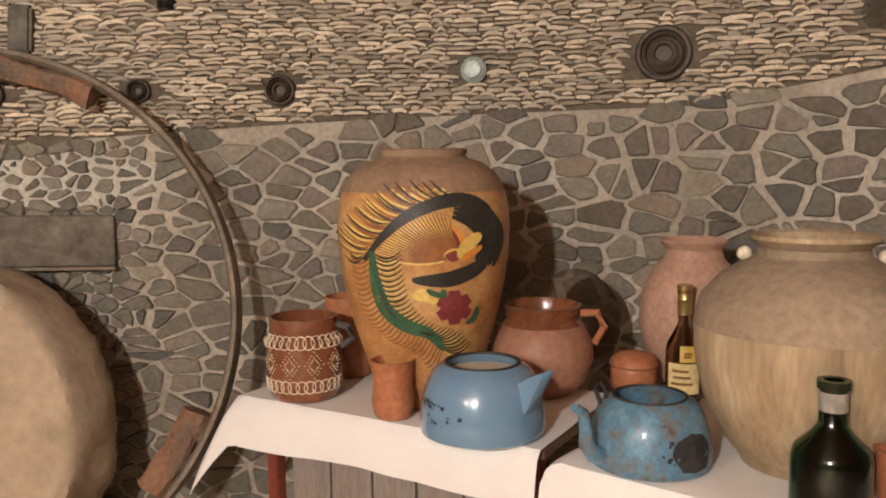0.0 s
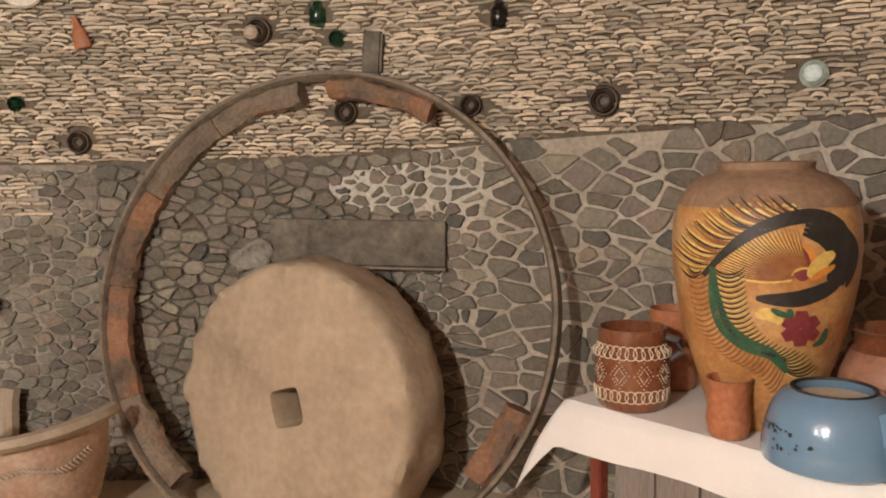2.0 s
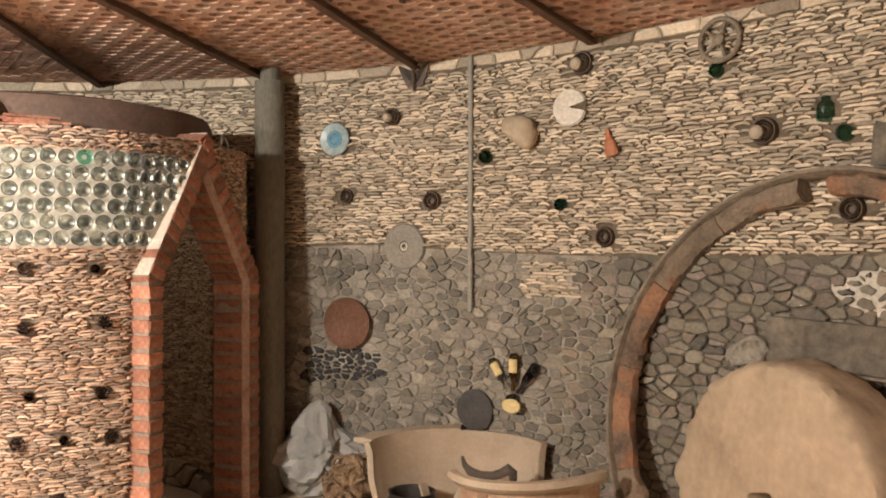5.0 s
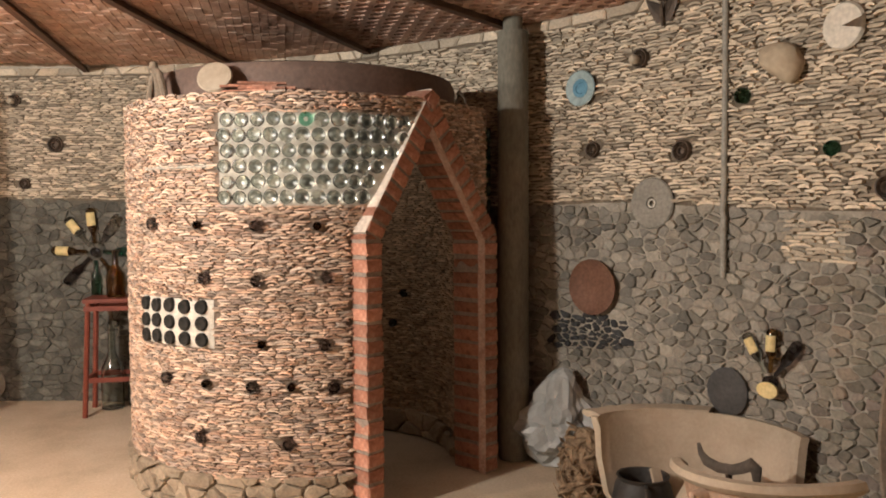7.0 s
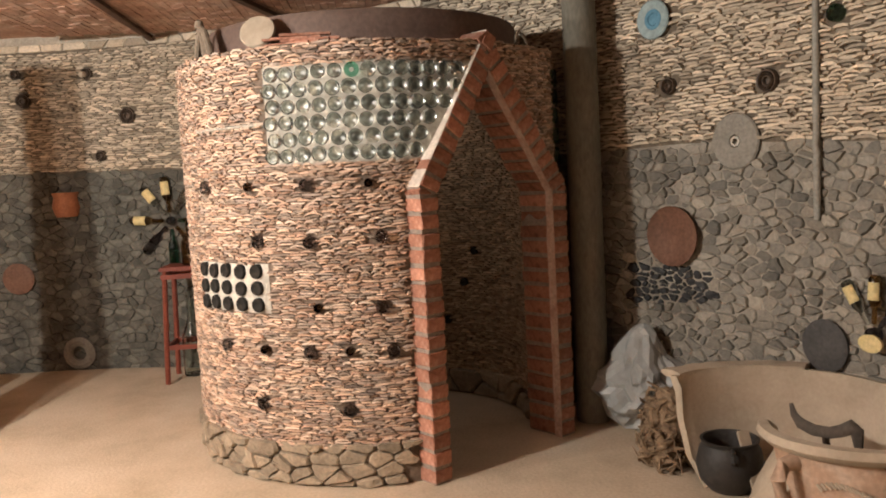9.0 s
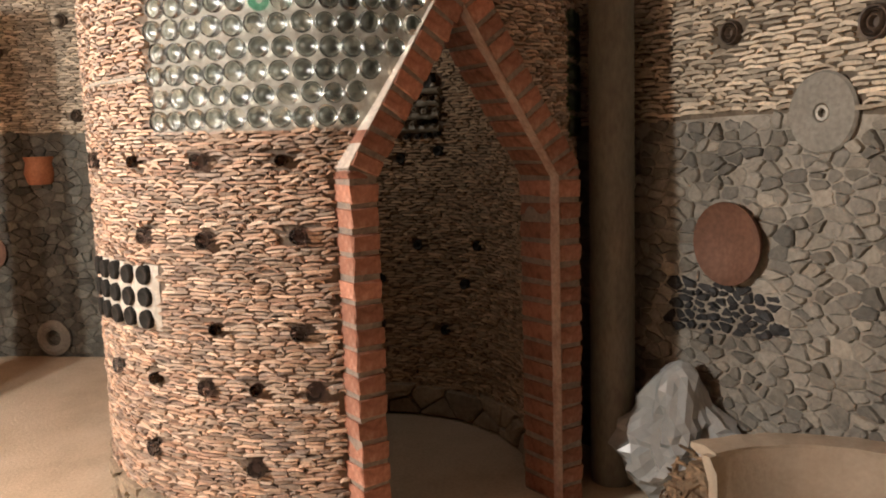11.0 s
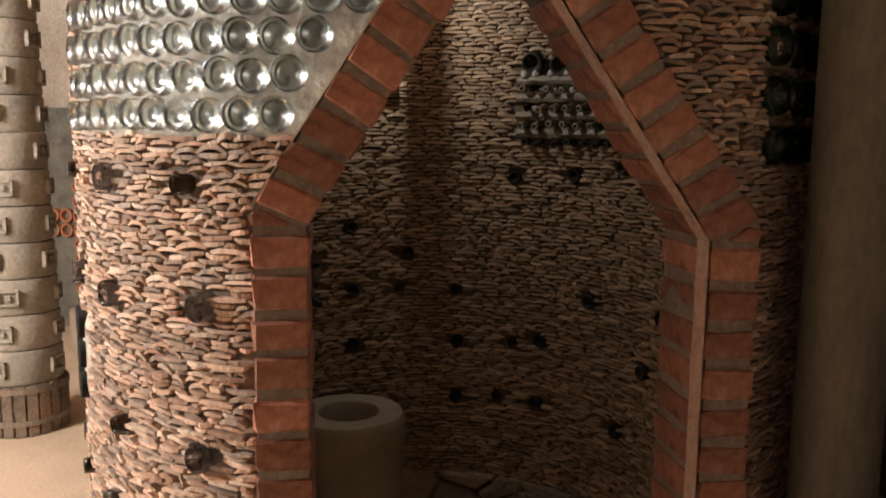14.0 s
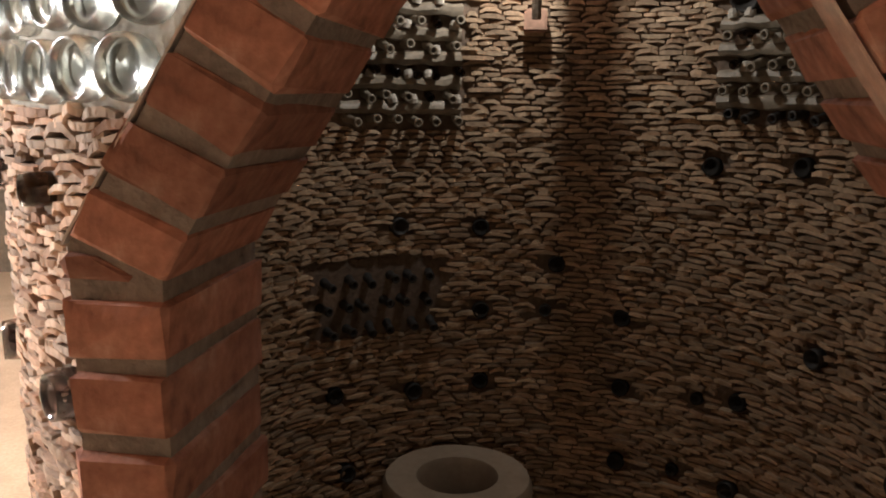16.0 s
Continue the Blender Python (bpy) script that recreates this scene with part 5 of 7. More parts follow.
wall_thing("red_pot", bm, M_TERRA, 173.3, 1.392, "orange clay pot half sunk in the wall", "pot", d=0.02)
wall_thing("red_disc", laid([(0, 0), (0.12, 0), (0.13, 0.02), (0.1, 0.03), (0, 0.01)], 30), M_BOWL, 177.8, 0.80, "dark red clay plate on the wall", "plate")
wall_thing("clay_ring", laid([(0.06, 0), (0.13, 0), (0.135, 0.025), (0.1, 0.045), (0.06, 0.03), (0.06, 0)], 30), M_GREYDISC, 173.3, 0.15, "grey stone ring low on the wall", "ring")


# ---- cart wheel and millstone ----
WM = Matrix.Translation((-1.19, 3.335, 0.875)) @ pose(0, 0, 0, -12, 0, -3) @ Matrix.Scale(1.05, 4)
WH = thing("cart_wheel", "huge broken cart wheel rim leaning on the stone wall", "wheel", WM)


def rim_piece(a0, a1, r0, r1, y0, y1, n, rough_by=0.0):
    """A stretch of a ring in the x-z plane; angles from the right, upwards."""
    bm = bmesh.new()
    rows = []
    e, w = min(0.028, (r1 - r0) * 0.36), min(0.03, (y1 - y0) * 0.3)
    sect = ((r0, y0 + w), (r0 + e, y0), (r1 - e * 0.6, y0), (r1, y0 + w * 0.6), (r1, y1 - w * 0.6), (r1 - e * 0.6, y1), (r0 + e, y1), (r0, y1 - w))
    for i in range(n + 1):
        a = radians(a0 + (a1 - a0) * i / n)
        c, s = math.cos(a), math.sin(a)
        rows.append([bm.verts.new((r * c, y, r * s)) for r, y in sect])
    for i in range(n):
        for k in range(8):
            bm.faces.new((rows[i][k], rows[i][(k + 1) % 8], rows[i + 1][(k + 1) % 8], rows[i + 1][k]))
    bm.faces.new(rows[0][::-1])
    bm.faces.new(rows[-1])
    if rough_by:
        bmesh.ops.subdivide_edges(bm, edges=list(bm.edges), cuts=1)
        roughen(bm, rough_by, 9)
        roughen(bm, rough_by * 0.5, 26)
    return bm


part("tyre", rim_piece(-88, 268, 0.976, 1.010, -0.06, 0.05, 120), M_IRON, WH, "thin rusted iron tyre", smooth=True)
for a0, a1, mat, thick in ((97, 122, M_WOOD, 0.085), (122.2, 148, M_WOOD, 0.09), (148.2, 175, M_WOODRED, 0.095), (175.2, 205, M_WOODRED, 0.09), (205.2, 232, M_WOOD, 0.095),
                           (60, 89, M_WOODRED, 0.075), (-42, -22, M_WOODRED, 0.10)):
    part("felloe", rim_piece(a0, a1, 0.977 - thick * 1.08, 0.976, -0.055, 0.045, 22, 0.014), mat, WH, "cracked reddish wooden felloe" if mat is M_WOODRED else "grey weathered wooden felloe", smooth=True)

MM = Matrix.Translation((-1.30, 3.22, 0.47)) @ pose(0, 0, 0, 0, 0, -19) @ pose(0, 0, 0, -5, 0, 0) @ Matrix.Diagonal((1.05, 1.2, 1.06, 1))
bm = bmesh.new()
NM = 120
prof = [(0.0, 0.50), (0.0, 0.54), (0.003, 0.568), (0.015, 0.586), (0.035, 0.596), (0.06, 0.60), (0.09, 0.603), (0.12, 0.60), (0.16, 0.602), (0.20, 0.60), (0.235, 0.592), (0.26, 0.56)]
front, rings = [], []
hs = 0.082
inner = []
for i in range(NM):
    a = 2 * math.pi * i / NM
    q = (abs(math.cos(a - 0.28)) ** 6 + abs(math.sin(a - 0.28)) ** 6) ** 0.1667
    inner.append((hs * math.cos(a) / q * 0.9, hs * math.sin(a) / q * 0.9))
rings.append([bm.verts.new((x, 0.26, z)) for x, z in inner])
rings.append([bm.verts.new((x, 0.012, z)) for x, z in inner])
rings.append([bm.verts.new((x * 1.06, 0.0, z * 1.06)) for x, z in inner])
for f in (0.3, 0.5, 0.75):
    rings.append([bm.verts.new((x * 1.06 * (1 - f) + f * 0.5 * math.cos(2 * math.pi * i / NM), -0.004 + 0.006 * noise.noise(Vector((x * 30 + f * 4, z * 30, 1))),
                                z * 1.06 * (1 - f) + f * 0.5 * math.sin(2 * math.pi * i / NM))) for i, (x, z) in enumerate(inner)])
for y, r in prof:
    rings.append([bm.verts.new((r * math.cos(2 * math.pi * i / NM) * (1 + 0.014 * noise.noise(Vector((math.cos(6.28 * i / NM) * 3, math.sin(6.28 * i / NM) * 3, y * 9)))), y,
                                r * math.sin(2 * math.pi * i / NM) * (1 + 0.014 * noise.noise(Vector((math.cos(6.28 * i / NM) * 3, math.sin(6.28 * i / NM) * 3, y * 9 + 5)))))) for i in range(NM)])
rings.append([bm.verts.new((x, 0.262, z)) for x, z in inner])
for k in range(len(rings) - 1):
    for i in range(NM):
        j = (i + 1) % NM
        bm.faces.new((rings[k][i], rings[k][j], rings[k + 1][j], rings[k + 1][i]))
# worn rim: dents and chips, deepest round the edge, pits on the side
bm.normal_update()
for v in bm.verts:
    r = math.hypot(v.co.x, v.co.z)
    if r > 0.535 and v.co.y < 0.25:
        chip = max(0.0, noise.noise(v.co * 8 + Vector((3, 1, 7))) - 0.12) * 0.075 * (1.0 if v.co.y < 0.05 else 0.35)
        pit = 0.007 * noise.noise(v.co * 34)
        v.co -= v.normal * chip - v.normal * pit
    elif r > 0.12 and v.co.y < 0.02:
        v.co.y += 0.010 * noise.noise(v.co * 5) + 0.003 * noise.noise(v.co * 21)
tagged(part("millstone", bm, M_MILL, at=MM, smooth=True), "thick dusty tan millstone with a square hole, set upright", "millstone")
bm = bmesh.new()
bmesh.ops.create_icosphere(bm, subdivisions=4, radius=0.09)
roughen(bm, 0.07, 11)
roughen(bm, 0.01, 40)
tagged(part("wall_plaster_lump", bm, M_GREYDISC, at=room_pose(96.6, 1.06, 0.03)), "pale grey lump of plaster on the wall behind the millstone", "plaster")

# ---- table and cloths ----
def table_pose(u, v, z=0.0, turn=0.0):
    p = TAB0 + TU * u + TV * v
    return Matrix.Translation((p.x, p.y, z)) @ Matrix.Rotation(math.atan2(TU.y, TU.x) + radians(turn), 4, "Z")


def make_table(m, length, depth, label):
    t = thing("table", label, "table", m, "tables under the cloths")
    bm = bmesh.new()
    box(bm, 0.02, 0.02, TABZ - 0.035, length - 0.02, depth, TABZ - 0.008, bevel=0.004)
    part("tabletop", bm, M_WOODRED, t)
    for x in (0.05, length - 0.09):
        for y in (0.05, depth - 0.08):
            bm = bmesh.new()
            box(bm, x, y, 0, x + 0.045, y + 0.045, TABZ - 0.035, bevel=0.004)
            part("leg", bm, M_STOOL, t)
    bm = bmesh.new()
    box(bm, 0.1, 0.06, TABZ - 0.11, length - 0.1, 0.08, TABZ - 0.036, bevel=0.003)
    part("apron", bm, M_WOODRED, t)
    for k in range(5):
        bm = bmesh.new()
        box(bm, 0.12 + k * (length - 0.26) / 5, 0.10, 0.02, 0.12 + (k + 0.94) * (length - 0.26) / 5, 0.115, TABZ - 0.11)
        part("panel", bm, M_MAUVE, t)
    return t


def make_cloth(m, length, depth, drop, end_drop, label, seed):
    """One sheet: across the top, over the front edge and over the end."""
    bm = bmesh.new()
    nu, nv = 60, 34
    path_v = [depth - depth * i / 18 for i in range(19)]
    grid = []
    for i in range(nu + 1):
        u = -end_drop + (length + end_drop) * i / nu
        col = []
        for k in range(nv + 1):
            w = k / nv * (depth + drop)
            v = depth - w
            wave = noise.noise(Vector((u * 3.0, seed, 0)))
            fine = noise.noise(Vector((u * 9.0, w * 7.0, seed)))
            hang_v, hang_u = max(0.0, -v), max(0.0, -u)
            x, y, z = max(u, 0.0), max(v, 0.0), TABZ + 0.003 + 0.002 * fine
            # rounded fall over the edges
            if hang_v:
                y = -0.012 - 0.02 * (1 - math.exp(-hang_v * 18)) - hang_v * (0.10 + 0.10 * wave)
                z -= hang_v * (0.97 + 0.08 * wave)
            if hang_u:
                x = -0.012 - 0.02 * (1 - math.exp(-hang_u * 18)) - hang_u * (0.5 + 0.2 * noise.noise(Vector((v * 4, seed, 2))))
                z -= hang_u * 0.95
            if hang_u and hang_v:
                z -= 0.2 * min(hang_u, hang_v)
                x -= 0.25 * min(hang_u, hang_v)
                y -= 0.25 * min(hang_u, hang_v)
            col.append(bm.verts.new((x, y, z)))
        grid.append(col)
    for i in range(nu):
        for k in range(nv):
            bm.faces.new((grid[i][k], grid[i + 1][k], grid[i + 1][k + 1], grid[i][k + 1]))
    bmesh.ops.recalc_face_normals(bm, faces=bm.faces)
    bmesh.ops.solidify(bm, geom=list(bm.faces), thickness=0.003)
    return tagged(part("tablecloth", bm, M_CLOTH, at=m, smooth=True), label, "tablecloth")


T1 = table_pose(0.0, 0.0)
make_table(T1, 1.08, 0.58, "low wooden table with red-brown legs under a cloth")
make_cloth(T1, 1.06, 0.58, 0.15, 0.17, "white cotton cloth over a low table by the wall", 1.3)
T2 = Matrix.Translation((0.80, 2.015, 0)) @ Matrix.Rotation(math.atan2(-0.714, 0.70), 4, "Z")
make_table(T2, 1.1, 0.72, "second low wooden table under a cloth")
make_cloth(T2, 1.1, 0.72, 0.16, 0.03, "second white cloth that overlaps the first", 7.7)

# ---- pots on the table ----
def pot(name, at, profile, mat, label, category="pot", segs=40, wobble=0.0, parts=()):
    o = tagged(part(name, lathe(profile, segs, wobble=wobble), mat, at=Matrix.Translation(at), smooth=True), label, category)
    return o


VC = Vector((0.52, 2.62, TABZ + 0.006))
VPROF = [(0.0, 0.0), (0.148, 0.0), (0.155, 0.02), (0.168, 0.07), (0.192, 0.15), (0.224, 0.25), (0.25, 0.36), (0.265, 0.46), (0.27, 0.55), (0.266, 0.61), (0.252, 0.665),
         (0.225, 0.71), (0.185, 0.742), (0.14, 0.757), (0.133, 0.765), (0.137, 0.785), (0.128, 0.787), (0.12, 0.77), (0.125, 0.74), (0.0, 0.70)]
M_VASE = material("painted_ochre_clay", [(0.22, 0.10, 0.04), (0.42, 0.19, 0.062), (0.50, 0.27, 0.10), (0.56, 0.34, 0.16)], 5.5, 0.36, 0.08, 60, coat=0.25)
M_DUST = material("dusty_brown_clay", [(0.22, 0.135, 0.08), (0.32, 0.205, 0.13)], 6, 0.7, 0.15, 50)
VASE = pot("painted_vase", VC, VPROF, M_VASE, "large ochre clay vase painted with a bird and flowers", "vase", 64)
VF = Vector((VC.x - 0.26, VC.y - 0.05, 0)).normalized()
VR = Vector((VF.y, -VF.x, 0))


def vase_radius(h):
    for (r0, h0), (r1, h1) in zip(VPROF[1:16], VPROF[2:17]):
        if h0 <= h <= h1:
            return r0 + (r1 - r0) * (h - h0) / max(1e-6, h1 - h0)
    return 0.14


def on_vase(x, h, lift=0.0015):
    """x: metres to the right of the middle of the painted side."""
    r = vase_radius(h) + lift
    t = math.asin(max(-0.98, min(0.98, x / r)))
    p = VR * (r * math.sin(t)) - VF * (r * math.cos(t))
    return Vector((p.x, p.y, h))


LIFT = {"painted_shoulder": 0.0022, "painted_wing": 0.0012, "painted_patch": 0.0016, "painted_highlight": 0.0020, "painted_plumage": 0.0024, "painted_breast": 0.0026, "painted_barb": 0.0028}


def strokes(lines, parent, name, mat, label):
    """Brush strokes on the vase: (points, widths) each."""
    bm = bmesh.new()
    for pts, wid in lines:
        left, right = [], []
        for i, (x, h) in enumerate(pts):
            x1, h1 = pts[min(i + 1, len(pts) - 1)]
            x0, h0 = pts[max(i - 1, 0)]
            dl = math.hypot(x1 - x0, h1 - h0) or 1
            nx, nh = -(h1 - h0) / dl, (x1 - x0) / dl
            w = wid * math.sin(math.pi * min(0.97, max(0.06, (i + 0.4) / len(pts)))) ** 0.6
            left.append(bm.verts.new(on_vase(x + nx * w, h + nh * w, LIFT.get(name, 0.0032))))
            right.append(bm.verts.new(on_vase(x - nx * w, h - nh * w, LIFT.get(name, 0.0032))))
        for i in range(len(pts) - 1):
            bm.faces.new((left[i], left[i + 1], right[i + 1], right[i]))
    tagged(part(name, bm, mat, parent, label), kind="stuff" if len(lines) > 20 else "")


def arc(cx, ch, rx, rh, a0, a1, n=14):
    return [(cx + rx * math.cos(radians(a0 + (a1 - a0) * i / n)), ch + rh * math.sin(radians(a0 + (a1 - a0) * i / n))) for i in range(n + 1)]


M_PBLACK = material("black_paint", [(0.02, 0.018, 0.016), (0.04, 0.035, 0.03)], 14, 0.5, 0.05, 60)
M_PGREEN = material("green_paint", [(0.025, 0.075, 0.04), (0.05, 0.12, 0.06)], 14, 0.5, 0.05, 60)
M_PRED = material("maroon_paint", [(0.17, 0.025, 0.03), (0.24, 0.05, 0.05)], 14, 0.5, 0.05, 60)
M_PBROWN = material("feather_brown_paint", [(0.20, 0.075, 0.025), (0.30, 0.12, 0.04)], 14, 0.5, 0.05, 60)
M_PORANGE = material("orange_paint", [(0.58, 0.20, 0.03), (0.66, 0.30, 0.06)], 10, 0.45, 0.05, 60)
M_PYELLOW = material("yellow_paint", [(0.62, 0.42, 0.10), (0.70, 0.50, 0.16)], 10, 0.45, 0.05, 60)
def flow(pts, n=6):
    """A smooth line through a few points."""
    out = []
    for i in range(len(pts) - 1):
        p0, p1, p2, p3 = pts[max(i - 1, 0)], pts[i], pts[i + 1], pts[min(i + 2, len(pts) - 1)]
        for k in range(n):
            t = k / n
            out.append(tuple(0.5 * (2 * b + (c - a) * t + (2 * a - 5 * b + 4 * c - d) * t * t + (3 * b - a - 3 * c + d) * t ** 3) for a, b, c, d in zip(p0, p1, p2, p3)))
    return out + [pts[-1]]


# dark tail that sweeps over the shoulder into the bird's body, and the green feather below
TAIL = flow([(-0.175, 0.468), (-0.116, 0.540), (-0.05, 0.595), (0.035, 0.632), (0.115, 0.640), (0.178, 0.607), (0.196, 0.545), (0.186, 0.485), (0.150, 0.445)])
BODY = flow([(0.190, 0.500), (0.165, 0.450), (0.09, 0.418), (0.03, 0.412), (-0.035, 0.414)])
STEM = flow([(-0.150, 0.495), (-0.143, 0.411), (-0.116, 0.328), (-0.058, 0.278), (0.012, 0.250), (0.055, 0.195)])
strokes([(TAIL, 0.020)], VASE, "painted_tail", M_PBLACK, "dark painted tail")
BACK = flow([(0.085, 0.612), (0.145, 0.588), (0.182, 0.548), (0.186, 0.50), (0.17, 0.455)])
strokes([([(0.06 + (x - 0.06) * f, 0.51 + (h - 0.51) * f) for x, h in BACK], 0.014) for f in (0.82, 0.94, 1.06, 1.18, 1.30)], VASE, "painted_shoulder", M_PBLACK, "broad dark painted back of the bird")
strokes([(BODY, 0.023)], VASE, "painted_body", M_PBLACK, "dark painted bird body")
strokes([(STEM, 0.022)], VASE, "painted_stem", M_PGREEN, "green painted feather stem")
feathers, dark, gold = [], [], []
LASH = [k / 8 for k in range(9)]
for k in range(40):
    # lashes that hang from the tail in shallow curves and lift at the tip
    x, h = TAIL[min(len(TAIL) - 1, int(k * 0.62))]
    ln = 0.135 + 0.018 * math.sin(k * 1.7)
    dx, dh = (-0.35, 0.10) if k < 4 else (-0.72, 0.30 + 0.006 * k)
    q = [(x + ln * dx * t - 0.01, h + (k % 2) * 0.006 + ln * dh * t - 0.11 * ln * 4 * t * (1.15 - t)) for t in LASH]
    (dark if k % 3 == 0 else feathers).append((q, 0.0030))
    gold.append(([(a + 0.002, b + 0.0062) for a, b in q], 0.0034))
for k in range(34):
    # barbs on both sides of the green feather
    x, h = STEM[min(len(STEM) - 1, int(k * 0.9))]
    f = k / 33
    q = [(x + 0.085 * t, h - 0.030 * t - 0.05 * t * (1 - t) + 0.035 * t * t) for t in LASH]
    dark.append((q, 0.0027))
    gold.append(([(a, b - 0.006) for a, b in q], 0.0022))
    feathers.append(([(x - (0.07 - 0.03 * f) * t, h - 0.020 * t - 0.07 * t * (1 - t) - 0.05 * f * t) for t in LASH], 0.0026))
for k in range(26):
    # wing: strokes that start on its round edge and run together at the breast
    a = radians(196 - k * 5.2)
    x, h = 0.012 + 0.138 * math.cos(a), 0.512 + 0.098 * math.sin(a)
    ex, eh = 0.085 + 0.03 * math.cos(a), 0.478 + 0.025 * math.sin(a)
    q = [(x + (ex - x) * t, h + (eh - h) * t - 0.045 * t * (1 - t)) for t in LASH]
    feathers.append((q, 0.0026))
    gold.append(([(u, v - 0.0055) for u, v in q], 0.0034))
strokes([(arc(0.02, 0.500, 0.085, 0.035, 178, 8, 14), 0.048)], VASE, "painted_wing", M_PORANGE, "orange painted wing")
strokes([(flow([(0.045, 0.570), (0.075, 0.520), (0.085, 0.465)]), 0.026)], VASE, "painted_patch", M_PRED, "dark red painted patch")
strokes([(flow([(0.10, 0.475), (0.125, 0.51), (0.165, 0.54)]), 0.020)], VASE, "painted_breast", M_PYELLOW, "yellow painted breast")
strokes([(flow([(0.105, 0.468), (0.135, 0.485), (0.168, 0.505)]), 0.010)], VASE, "painted_breast_edge", M_PORANGE, "orange red painted breast edge")
VASE_STROKES = [([(a, b) for a, b in q], w) for q, w in gold]
strokes(VASE_STROKES, VASE, "painted_highlight", M_PYELLOW, "fine golden painted strokes")
strokes(feathers, VASE, "painted_plumage", M_PBROWN, "fine brown painted feather strokes")
strokes(dark, VASE, "painted_barb", M_PBLACK, "fine dark painted barbs")
strokes([(flow([(-0.035, 0.365), (0.0, 0.37), (0.035, 0.345)]), 0.018)], VASE, "painted_ground", M_PYELLOW, "pale yellow painted ground")
strokes([([(0.085 + 0.002 * math.cos(a), 0.328 + 0.002 * math.sin(a)), (0.085 + 0.027 * math.cos(a), 0.328 + 0.027 * math.sin(a)), (0.085 + 0.052 * math.cos(a), 0.328 + 0.052 * math.sin(a))], 0.021)
         for a in [radians(90 + 60 * k) for k in range(6)]], VASE, "painted_flower", M_PRED, "maroon painted flower")
for line in (((0.06, 0.365), (0.03, 0.372), (0.005, 0.385)), ((0.12, 0.275), (0.145, 0.29), (0.155, 0.325)), ((0.05, 0.385), (0.055, 0.375), (0.06, 0.36))):
    strokes([(flow(line), 0.009)], VASE, "painted_leaf", M_PGREEN, "green painted leaf")
bm = lathe([(0.2555, 0.662), (0.2275, 0.7115), (0.1870, 0.7445), (0.142, 0.7595), (0.1355, 0.766), (0.1395, 0.786), (0.127, 0.789), (0.119, 0.775)], 64)
part("dusty_shoulder", bm, M_DUST, VASE, "dusty brown bare clay shoulder", smooth=True)

# glazed mug with chains of pale rings
MUG = pot("clay_mug", (0.134, 2.70, TABZ + 0.006), [(0, 0), (0.10, 0), (0.112, 0.015), (0.122, 0.08), (0.120, 0.16), (0.108, 0.22), (0.110, 0.262), (0.103, 0.262), (0.10, 0.22), (0.11, 0.12), (0.1, 0.03), (0, 0.025)],
          M_GLAZE, "glazed brown clay mug with pale ringed bands", "mug", 44)
MF = Vector((0.134 - 0.26, 2.70 - 0.05, 0)).normalized()
MR = Vector((MF.y, -MF.x, 0))


def mug_r(h):
    return 0.1135 + 0.0095 * math.sin(min(1, h / 0.2) * 2.2) - (0.012 if h > 0.2 else 0)


def on_mug(ang, h):
    r = mug_r(h) + 0.0025
    p = MR * (r * math.sin(ang)) - MF * (r * math.cos(ang))
    return Vector((p.x, p.y, h))


def ring_band(h, name):
    for k in range(13):
        bm = bmesh.new()
        c = -1.35 + k * 0.21
        tube(bm, [on_mug(c + 0.15 * math.cos(a * math.pi / 8), h + 0.020 * math.sin(a * math.pi / 8)) for a in range(17)], 0.0018, 4)
        part(name, bm, M_CREAM, MUG, "cream slip ring")


ring_band(0.055, "slip_ring")
ring_band(0.195, "slip_ring")
bm = bmesh.new()
for k in range(4):
    c = -1.0 + k * 0.62
    for sc in (1.0, 0.55):
        for q in range(16):
            a = 2 * math.pi * q / 16
            dx, dh = math.cos(a), math.sin(a)
            m1 = abs(dx) + abs(dh)
            p = on_mug(c + 0.24 * sc * dx / m1, 0.125 + 0.042 * sc * dh / m1)
            bmesh.ops.create_icosphere(bm, subdivisions=1, radius=0.0024, matrix=Matrix.Translation(p))
tagged(part("dotted_pattern", bm, M_CREAM, MUG, "cream dotted diamonds"), kind="stuff")
bm = bmesh.new()
hx = MR * 0.105 - MF * 0.03
tube(bm, [hx + Vector((0, 0, 0.235)), hx * 1.35 + Vector((0, 0, 0.225)), hx * 1.45 + Vector((0, 0, 0.19)), hx * 1.12 + Vector((0, 0, 0.165))], 0.012, 8)
part("handle", bm, material("dark_glaze", [(0.06, 0.05, 0.05), (0.10, 0.085, 0.08)], 8, 0.3, 0.05, 50, coat=0.5), MUG, "dark glazed handle", smooth=True)
pot("clay_beaker", (0.285, 2.95, TABZ + 0.006), [(0, 0), (0.07, 0), (0.078, 0.02), (0.08, 0.2), (0.086, 0.215), (0.086, 0.28), (0.079, 0.28), (0.072, 0.2), (0.07, 0.03), (0, 0.02)], M_TERRA, "tall reddish clay beaker behind the mug", "beaker")
pot("clay_tumbler", (0.402, 2.43, TABZ + 0.006), [(0, 0), (0.05, 0), (0.058, 0.012), (0.064, 0.05), (0.058, 0.10), (0.062, 0.155), (0.066, 0.172), (0.059, 0.172), (0.052, 0.10), (0.054, 0.03), (0, 0.02)],
    M_TERRA, "small matt terracotta tumbler", "tumbler")
